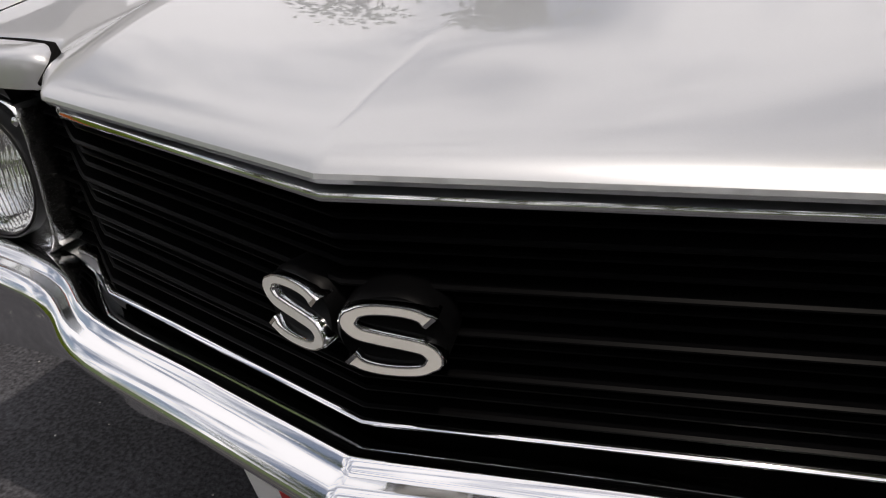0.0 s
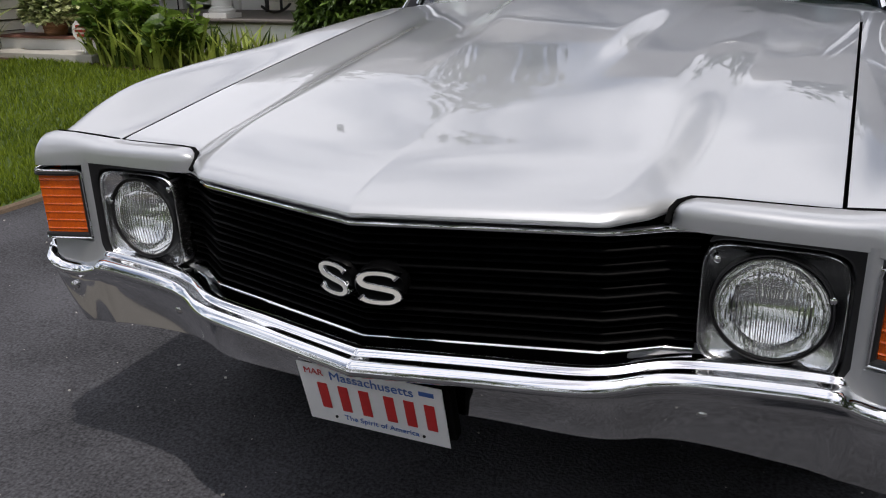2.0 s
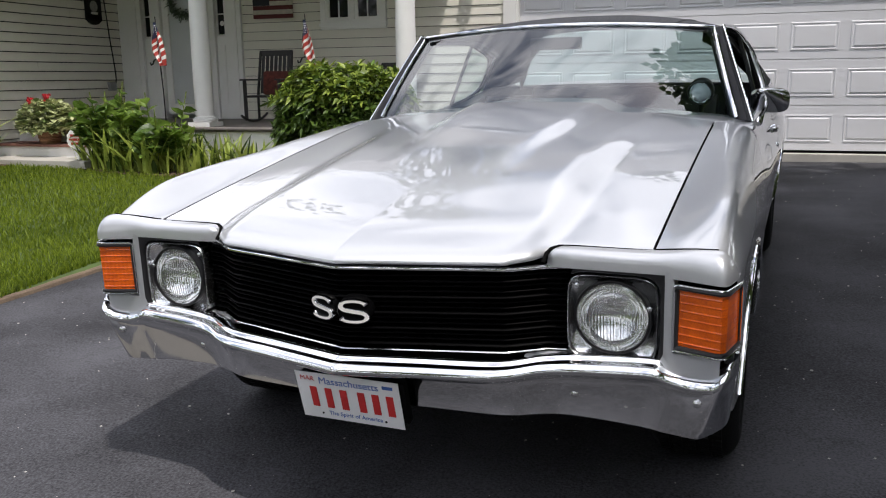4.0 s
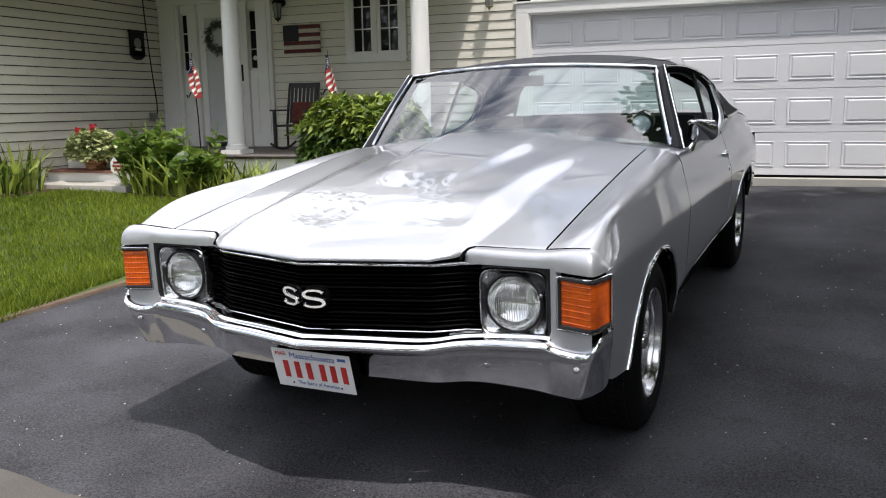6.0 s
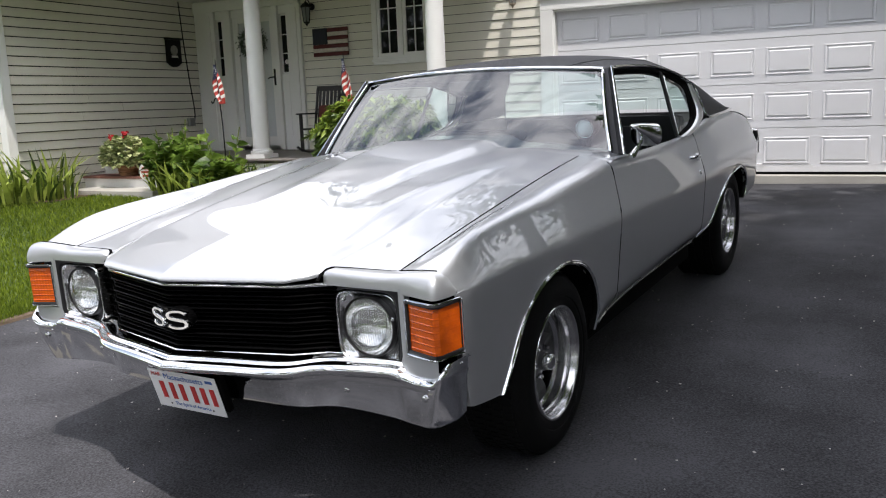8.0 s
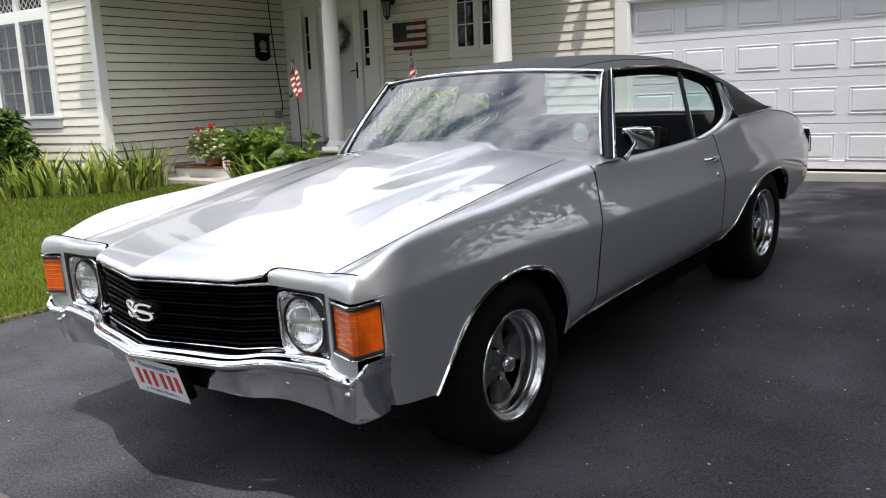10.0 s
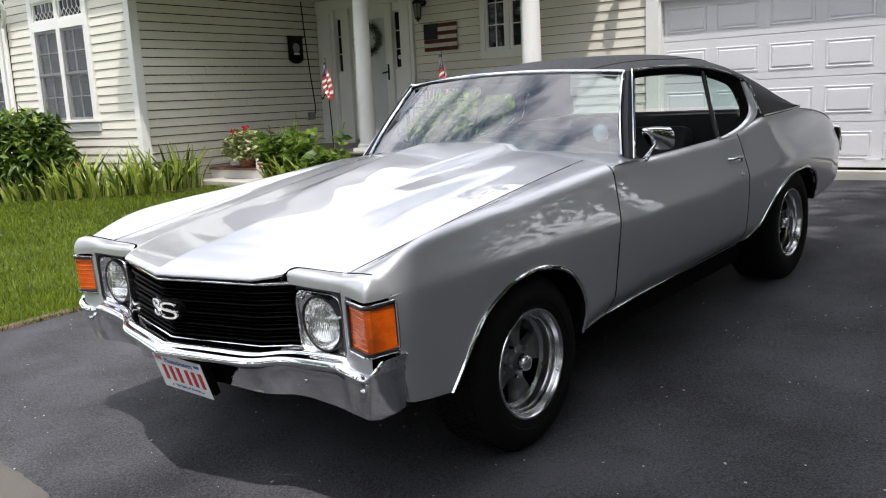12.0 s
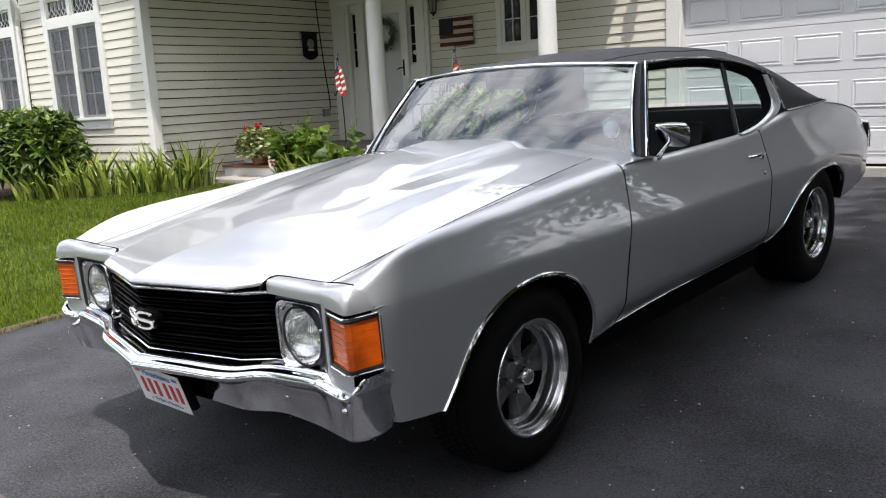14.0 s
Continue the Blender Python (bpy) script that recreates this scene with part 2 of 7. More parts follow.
def grid(bm, rows, close=False):
    vv = [[bm.verts.new(p) for p in row] for row in rows]
    for a, b in zip(vv, vv[1:]):
        n = len(a)
        for i in range(n if close else n - 1):
            q = (a[i], a[(i + 1) % n], b[(i + 1) % n], b[i])
            if len(set(q)) == 4:
                bm.faces.new(q)
    return vv


def lathe(bm, profile, n=32, m=None):
    """profile: (radius, height) pairs, turned about z."""
    rows = []
    for r, h in profile:
        rows.append([Vector((r * math.cos(2 * math.pi * i / n), r * math.sin(2 * math.pi * i / n), h)) for i in range(n)])
    if m is not None:
        rows = [[m @ p for p in row] for row in rows]
    grid(bm, rows, close=True)
    bmesh.ops.remove_doubles(bm, verts=bm.verts, dist=1e-5)
    return bm


def tube(bm, pts, r, n=8, flat=None):
    """A round bar along pts; flat: (width, height) for an oval section; r may be a list."""
    pts = [Vector(p) for p in pts]
    rows, up = [], Vector((0, 0, 1))
    for i, p in enumerate(pts):
        d = (pts[min(i + 1, len(pts) - 1)] - pts[max(i - 1, 0)]).normalized()
        ref = up if abs(d.z) < 0.95 else Vector((0, 1, 0))
        a = d.cross(ref).normalized()
        b = a.cross(d).normalized()
        rr = r[i] if isinstance(r, (list, tuple)) else r
        w, h = flat if flat else (rr, rr)
        rows.append([p + a * w * math.cos(2 * math.pi * k / n) + b * h * math.sin(2 * math.pi * k / n) for k in range(n)])
    vv = grid(bm, rows, close=True)
    bm.faces.new(vv[0])
    bm.faces.new(vv[-1])
    return bm


def curve(keys, y):
    """Smooth value at y through (y, value) keys."""
    if y <= keys[0][0]:
        k0, k1 = keys[0], keys[1]
        return k0[1] + (y - k0[0]) * (k1[1] - k0[1]) / (k1[0] - k0[0])
    if y >= keys[-1][0]:
        return keys[-1][1]
    for i in range(len(keys) - 1):
        (a, va), (b, vb) = keys[i], keys[i + 1]
        if a <= y <= b:
            h = b - a
            sa = (vb - keys[i - 1][1]) / (b - keys[i - 1][0]) if i else (vb - va) / h
            sb = (keys[i + 2][1] - va) / (keys[i + 2][0] - a) if i + 2 < len(keys) else (vb - va) / h
            t = (y - a) / h
            return (2 * t**3 - 3 * t**2 + 1) * va + (t**3 - 2 * t**2 + t) * h * sa + (-2 * t**3 + 3 * t**2) * vb + (t**3 - t**2) * h * sb


def poly(keys, y):
    """Straight-line value at y."""
    for (a, va), (b, vb) in zip(keys, keys[1:]):
        if y <= b:
            return va + (y - a) * (vb - va) / (b - a)
    return keys[-1][1]


def sstep(a, b, x):
    t = max(0.0, min(1.0, (x - a) / (b - a)))
    return t * t * (3 - 2 * t)


def resample(pts, n):
    pts = [Vector(p) for p in pts]
    ls = [0.0]
    for a, b in zip(pts, pts[1:]):
        ls.append(ls[-1] + (b - a).length)
    out = []
    for i in range(n):
        s = ls[-1] * i / (n - 1)
        for k in range(len(pts) - 1):
            if s <= ls[k + 1] + 1e-9:
                t = (s - ls[k]) / max(1e-9, ls[k + 1] - ls[k])
                out.append(pts[k].lerp(pts[k + 1], t))
                break
    return out


def smoothed(pts, n):
    """n points along a smooth curve through pts."""
    ks = [Vector(p) for p in pts]
    ls = [0.0]
    for a, b in zip(ks, ks[1:]):
        ls.append(ls[-1] + (b - a).length)
    dim = len(ks[0])
    return [Vector([curve([(l, k[d]) for l, k in zip(ls, ks)], ls[-1] * i / (n - 1)) for d in range(dim)]) for i in range(n)]


SIDES = (1, -1)


def sided(rows, s):
    return [[Vector((s * p.x, p.y, p.z)) for p in row] for row in rows]


# ---------------------------------------------------------------- ground
UPN = (CAR.to_3x3() @ Vector((0, 0, 1)))


def slope(x, y):
    return -(UPN.x * x + UPN.y * y) / UPN.z


def drive_z(x, y):
    """Height of the tarmac: a steady rise under the car that eases off towards the garage."""
    if y < 3.4:
        return slope(x, y)
    return slope(x, 3.4) + curve([(3.4, 0.0), (5.0, 0.05), (7.4, 0.085), (9, 0.09)], y)


def edge_x(y):
    """The lawn's edge along the tarmac."""
    return poly([(-30, -6.0), (-3, -3.45), (-0.3, -3.08), (1.2, -2.92), (3.4, -2.72), (7.5, -2.35), (30, -2.2)], y)


def land_z(x, y):
    e = edge_x(y)
    if x >= e - 0.02:
        return drive_z(max(min(x, 9.0), -6), max(-12.0, min(y, 7.4)))
    d = e - x
    return drive_z(e, max(-12.0, min(y, 7.4))) + 0.030 * min(1, d / 0.06) + 0.12 * sstep(0, 4.5, d) * sstep(-4, 4.0, y)


bm = bmesh.new()
ds = [-160, -90, -50, -25, -13, -6, -2, -0.3, -0.06, -0.004, 0.0, 0.012, 0.03, 0.06, 0.10, 0.2, 0.35, 0.6, 0.9, 1.3, 1.8, 2.4, 3, 3.6, 4.2, 5, 6, 7, 8, 10, 14, 20, 30, 60, 160]
ys = [-160, -80, -40, -20, -12, -8, -5] + [-4 + 0.4 * i for i in range(30)] + [9, 12, 20, 40, 80, 160]
grid(bm, [[Vector((edge_x(y) - d, y, land_z(edge_x(y) - d, y) - (0.03 if d < 0.005 else 0.0))) for d in ds] for y in ys])
tagged(part("ground", bm, LAWN), "mown green lawn sloping up to the house", "lawn", kind="structure")
bm = bmesh.new()
rows = []
for i in range(160):
    y = -4.0 + 9.3 * i / 159
    w = 0.035 + 0.022 * noise.noise((y * 5, 0, 0)) + 0.012 * noise.noise((y * 23, 4, 0))
    rows.append([Vector((edge_x(y) + 0.012 - (w + 0.02) * k / 4, y, land_z(edge_x(y) - 0.03, y) + (-0.03, 0.004, 0.014, 0.013, -0.002)[k] * 1.0 - 0.012 * (k == 0))) for k in range(5)])
grid(bm, rows)
tagged(part("lawn_edge", bm, EARTH), "bare brown soil along the cut edge of the lawn", "edging", kind="structure")

bm = bmesh.new()
rows = []
for j in range(70):
    y = -11.0 + 18.46 * j / 69
    e = edge_x(y)
    rows.append([Vector((e + (9.0 - e) * i / 30, y, drive_z(e + (9.0 - e) * i / 30, y))) for i in range(31)])
grid(bm, rows)
tagged(part("driveway", bm, ASPHALT), "dark freshly sealed asphalt driveway", "driveway", kind="structure")

# older, paler strip across the foot of the driveway
bm = bmesh.new()
rows = []
for i in range(60):
    x = -1.55 + 1.35 * i / 59
    e = -1.27 - 0.065 * (x + 0.78) + 0.025 * noise.noise((x * 3, 0, 0)) + 0.01 * noise.noise((x * 14, 3, 0)) - 0.5 * max(0.0, x + 0.42) ** 1.4
    row = []
    for k in range(5):
        q = CAR @ Vector((x, e - 0.26 * k / 4, 0))
        row.append(Vector((q.x, q.y, drive_z(q.x, q.y) + 0.004)))
    rows.append(row)
grid(bm, rows)
tagged(part("pavement", bm, material("old_asphalt", (0.088, 0.081, 0.071), 0.9, 0.0, 0.3, 4, 160, 0.8)), "pale worn strip at the foot of the driveway", "pavement", kind="structure")


# ---------------------------------------------------------------- the car
car = thing("car", "silver two-door coupe with black vinyl roof on the driveway", "car", m=CAR)

Z_A = [(-0.96, 0.800), (-0.71, 0.832), (-0.35, 0.884), (0.0, 0.930), (0.35, 0.972), (0.72, 1.008), (0.95, 1.02)]
RIDGE = [(-0.76, 0.836), (-0.728, 0.846), (-0.67, 0.873), (-0.605, 0.899), (-0.5, 0.929), (-0.3, 0.951), (0.0, 0.966), (0.35, 0.978), (0.70, 0.983), (1.0, 0.974), (1.5, 0.970), (1.92, 0.974), (2.2, 0.998), (2.5, 1.030), (2.9, 1.036), (3.2, 1.02), (3.5, 0.975), (3.7, 0.925), (3.82, 0.875), (3.9, 0.83)]
RIDGE_X = [(-0.76, 0.905), (-0.3, 0.906), (0.4, 0.897), (1.0, 0.886), (1.9, 0.884), (2.5, 0.880), (3.1, 0.868), (3.6, 0.862), (3.9, 0.84)]
CREASE = [(-0.76, 0.777), (-0.165, 0.769), (0.69, 0.745), (1.9, 0.735), (2.8, 0.745), (3.5, 0.745), (3.9, 0.72)]
CREASE_X = [(-0.76, 0.944), (-0.55, 0.952), (0.0, 0.957), (0.9, 0.957), (1.9, 0.957), (2.8, 0.964), (3.5, 0.952), (3.70, 0.928), (3.8, 0.908), (3.9, 0.865)]


def side_raw(y, z):
    """Half width of the body at a height, with a hard crease."""
    zb, xb, zc, xc = curve(RIDGE, y), curve(RIDGE_X, y), curve(CREASE, y), curve(CREASE_X, y)
    if z >= zc:
        t = min(1.0, (z - zc) / max(0.02, zb - zc))
        return xc + (xb - xc) * t ** 1.16
    t = (zc - z) / (zc - 0.36)
    return xc - 0.004 * math.sin(math.pi * min(t, 1) ** 0.75) - (0.006 + 0.028 * sstep(0.35, 1.1, y)) * t ** 2.3 - (0.05 * max(0, t - 1))


def side_x(y, z):
    """Half width of the body, the crease softened over a few centimetres."""
    d = 0.440 - z
    tuck = 0.30 * (d + math.sqrt(d * d + 0.00008)) * sstep(0.2, 0.6, y)      # turn-under of the rocker
    return sum(w * side_raw(y, z + e) for w, e in ((0.1, -0.034), (0.2, -0.017), (0.4, 0.0), (0.2, 0.017), (0.1, 0.034))) - tuck


def round_shoulder(a, b, c, ra, rb, n=9):
    """Points from a over a rounded corner at b towards c."""
    p, q = b + (a - b).normalized() * ra, b + (c - b).normalized() * rb
    return [p * (1 - t) ** 2 + b * 2 * t * (1 - t) + q * t ** 2 for t in [k / (n - 1) for k in range(n)]]


def side_panel(name, tops, bottoms, n, parent, label, mat, caps=0.0, rows_up=9, rows_down=14):
    """A flank between a top line and a bottom line, both (y, z), with a rounded shoulder at the top line."""
    tops, bottoms = resample(tops, n), resample(bottoms, n)
    for s in SIDES:
        cols = []
        for a, b in zip(tops, bottoms):
            my = a.x * 0.55 + b.x * 0.45
            mid = Vector((my, min(curve(CREASE, my), a.y - 0.01)))
            if mid.y < b.y:
                mid.y = b.y + 0.02
            col = []
            za, xr = curve(Z_A, a.x), side_x(a.x, a.y)
            low = a.lerp(mid, 0.62)
            top = Vector((xr, a.x, a.y))
            under = Vector((side_x(low.x, low.y), low.x, low.y))
            if caps:
                soft = poly([(-0.75, 0.024), (-0.45, 0.045), (0.0, 0.075), (0.70, 0.055)], a.x)
                last_t = 1 - 1.05 * soft / (xr - caps)
                for k in range(9):
                    t = last_t * k / 8
                    x = caps + (xr - caps) * t
                    col.append(Vector((x, a.x, za + (a.y - za) * (0.6 * t ** 1.3 + 0.4 * sstep(0, 1, t)) + 0.004 * math.sin(math.pi * t))))
                inner, ra = col[-1], soft
            else:
                inner, ra, soft = top + Vector((-0.036, 0.0, 0.002)), 0.030, 0.050
            col += round_shoulder(inner, top, under, ra, min(soft, 0.9 * (under - top).length), 12)
            for k in range(1, rows_up):
                q = low.lerp(mid, k / rows_up)
                col.append(Vector((side_x(q.x, q.y), q.x, q.y)))
            for k in range(rows_down + 1):
                q = mid.lerp(b, k / rows_down)
                col.append(Vector((side_x(q.x, q.y), q.x, q.y)))
            last = col[-1]
            col.append(Vector((last.x - 0.018, last.y, last.z - 0.002)))
            cols.append(col)
        bm = bmesh.new()
        grid(bm, sided(cols, s))
        ob = part(name, bm, mat, parent, label, sharp=28)
        yield s, ob


ARCH_F = [(-0.475, 0.395), (-0.40, 0.478), (-0.345, 0.545), (-0.285, 0.603), (-0.20, 0.65), (-0.11, 0.679), (0.03, 0.692), (0.15, 0.672), (0.235, 0.637), (0.295, 0.585), (0.335, 0.52), (0.347, 0.45), (0.33, 0.362)]
ARCH_R = [(2.135, 0.370), (2.24, 0.438), (2.36, 0.520), (2.495, 0.598), (2.63, 0.645), (2.78, 0.672), (2.94, 0.675), (3.06, 0.650), (3.14, 0.605), (3.175, 0.55), (3.172, 0.50), (3.155, 0.44)]
fenders, doors, quarters = {}, {}, {}
top_f = [(y, curve(RIDGE, y)) for y in [-0.745 + i * 1.443 / 30 for i in range(31)]]
fender_bottom = [(-0.702, 0.60), (-0.672, 0.425), (-0.585, 0.41)] + ARCH_F + [(0.45, 0.362), (0.572, 0.368)]
for s, ob in side_panel("fender", top_f, fender_bottom, 72, car, "silver front fender", SILVER, caps=0.752):
    fenders[s] = ob
top_d = [(y, curve(RIDGE, y)) for y in [0.708 + i * 1.342 / 24 for i in range(25)]]
door_bottom = [(0.582, 0.368)] + [(0.582 + i * 0.145, 0.368 + 0.002 * i) for i in range(1, 10)] + [(2.03, 0.374)]
for s, ob in side_panel("door", top_d, door_bottom, 40, car, "closed silver car door", SILVER):
    doors[s] = ob
top_q = [(y, curve(RIDGE, y)) for y in [2.06 + i * 1.80 / 30 for i in range(31)]]
quarter_bottom = [(2.04, 0.374)] + ARCH_R + [(3.40, 0.46), (3.62, 0.49), (3.80, 0.52)]
for s, ob in side_panel("quarter_panel", top_q, quarter_bottom, 60, car, "silver rear quarter panel", SILVER):
    quarters[s] = ob

# door gaps, under-sill and inner wheel wells, with their shade put in as near-black colour
for s in SIDES:
    for ys, zs in (([0.703, 0.722, 0.73, 0.70, 0.64, 0.577], [0.955, 0.85, 0.72, 0.56, 0.45, 0.37]), ([2.055, 2.055, 2.05, 2.035], [0.975, 0.8, 0.6, 0.374])):
        bm = bmesh.new()
        tube(bm, [Vector((s * (side_x(y, z) - 0.004), y, z)) for y, z in smoothed(list(zip(ys, zs)), 24)], 0.0034 if ys[0] < 1 else 0.0022, 6)
        part("panel_gap", bm, GAP, car)
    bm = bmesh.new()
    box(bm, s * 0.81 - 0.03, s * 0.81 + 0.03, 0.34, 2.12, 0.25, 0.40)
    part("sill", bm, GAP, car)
    bm = bmesh.new()
    tube(bm, [Vector((s * (side_x(y, 0.372) + 0.001), y, 0.3675 + 0.002 * (y - 0.58))) for y in [0.40 + i * 0.085 for i in range(20)]], 0.0036, 8)
    part("sill_molding", bm, CHROME, car, "thin bright rocker molding")
    for arch, cy in ((ARCH_F, 0.0), (ARCH_R, 2.80)):
        pts = smoothed(arch, 60)
        bm = bmesh.new()
        c = Vector((cy, 0.40))
        rows = []
        for q in pts:
            out = (q - c).normalized()
            x = side_x(q.x, q.y)
            rows.append([Vector((s * (x + dx), q.x + out.x * o, q.y + out.y * o)) for dx, o in ((-0.02, -0.004), (0.003, -0.005), (0.0075, 0.0005), (0.005, 0.005), (0.0068, 0.008), (0.003, 0.012), (-0.004, 0.013))])
        grid(bm, rows)
        part("wheel_arch_molding", bm, CHROME, car, "bright polished wheel-arch molding")
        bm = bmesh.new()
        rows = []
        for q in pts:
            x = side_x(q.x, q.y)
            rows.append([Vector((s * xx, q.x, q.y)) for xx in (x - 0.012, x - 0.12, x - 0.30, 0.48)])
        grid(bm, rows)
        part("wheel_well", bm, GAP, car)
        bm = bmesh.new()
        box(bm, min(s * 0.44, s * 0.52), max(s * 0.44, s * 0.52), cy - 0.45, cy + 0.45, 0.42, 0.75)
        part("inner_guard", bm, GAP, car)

# hood
NOSE = [(0.0, -0.939), (0.415, -0.834), (0.470, -0.784), (0.497, -0.742), (0.52, -0.728), (0.75, -0.712)]


def raise_edge(y):
    return poly([(-0.9, 0.425), (-0.65, 0.44), (0.0, 0.455), (0.3, 0.48), (0.75, 0.56)], y)


def hood_z(x, y):
    x = abs(x)
    lead = poly(NOSE, x)
    d = y - lead
    front = 1 - sstep(0.22, 0.60, d)
    # a faceted, ridged nose that eases into a rounded panel
    z = curve(Z_A, y) + front * 0.016 * max(0.0, 1 - x / 0.42) + (1 - front) * 0.026 * (1 - (x / 0.75) ** 2)
    amount = poly([(-1, 0.034), (0.0, 0.032), (0.72, 0.006)], y)
    xc = raise_edge(y)
    z += (amount - 0.030 * max(0.0, 1 - d / 0.26) ** 2) * sstep(xc + 0.085, xc - 0.055 + 0.045 * front, x)
    dome = sstep(-0.35, 0.70, y) * 0.034
    xd = poly([(-0.3, 0.19), (0.2, 0.225), (0.45, 0.262), (0.8, 0.292)], y)
    z += dome * sstep(xd + 0.058, xd - 0.034, x)
    z -= 0.012 * math.sin(math.pi * max(0.0, min(1.0, d / (0.75 - lead)))) * max(0.0, 1 - (x / 0.62) ** 2)
    z -= 0.010 * math.exp(-max(d, 0) / 0.010)
    return z


hx = [-0.745, -0.74, -0.72, -0.68, -0.64, -0.60, -0.57, -0.545, -0.53, -0.52, -0.51, -0.50, -0.49, -0.48, -0.47, -0.46, -0.45, -0.44, -0.43, -0.42, -0.41, -0.40, -0.385, -0.36, -0.335, -0.32, -0.305, -0.29, -0.275, -0.26, -0.245, -0.23, -0.215, -0.20, -0.185, -0.17, -0.13, -0.09, -0.05, -0.02, -0.006]
hx = hx + [0.0] + [-x for x in reversed(hx)]
rows = []
for x in hx:
    lead = poly(NOSE, abs(x))
    rear = 0.708 + 0.085 * (1 - (abs(x) / 0.75) ** 2)
    col = [Vector((x, lead + 0.03, hood_z(x, lead) - 0.010)), Vector((x, lead + 0.003, hood_z(x, lead) - 0.009)), Vector((x, lead - 0.001, hood_z(x, lead) - 0.004))]
    for k in range(61):
        t = (k / 60) ** 1.6
        y = lead + (rear - lead) * t
        col.append(Vector((x, y, hood_z(x, y))))
    col.append(Vector((x, rear + 0.012, hood_z(x, rear) - 0.008)))
    col.append(Vector((x, rear + 0.012, hood_z(x, rear) - 0.035)))
    for v in col:
        v.x -= 0.008 * (1 - (x / 0.75) ** 2)
    rows.append(col)
bm = bmesh.new()
grid(bm, rows)
hood = part("hood", bm, SILVER, car, "silver hood with raised cowl bulge and pointed front edge", sharp=24)

# gaps beside and behind the hood
for s in SIDES:
    bm = bmesh.new()
    grid(bm, [[Vector((s * x, y, curve(Z_A, y) - dz)) for x, dz in ((0.741, 0.004), (0.745, 0.03), (0.753, 0.03), (0.756, 0.003))] for y in [-0.70 + i * 0.0706 for i in range(21)]])
    part("panel_gap", bm, GAP, car)
def cowl_z(x, y):
    t = sstep(0.72, 0.88, abs(x))
    return hood_z(min(abs(x), 0.72), 0.70) * (1 - t) + (curve(RIDGE, y) + 0.003) * t


bm = bmesh.new()
grid(bm, [[Vector((x, 0.715 + 0.085 * max(0.0, 1 - (abs(x) / 0.75) ** 2) + dy, cowl_z(x, 0.715 + dy) + dz)) for dy, dz in ((0.0, -0.03), (0.008, -0.010), (0.020, -0.004), (0.10, 0.0), (0.26, 0.004))] for x in [-0.886 + i * 0.0443 for i in range(41)]])
part("cowl", bm, SILVER, car, "silver cowl panel below the windshield")

# silver header over each headlamp, with the face round headlamp and corner lamp
HEADER = [(0.497, -0.752), (0.52, -0.768), (0.60, -0.774), (0.79, -0.780), (0.86, -0.795), (0.905, -0.806), (0.922, -0.806), (0.934, -0.786), (0.946, -0.722)]


def face_y(x):
    return curve(HEADER, x)


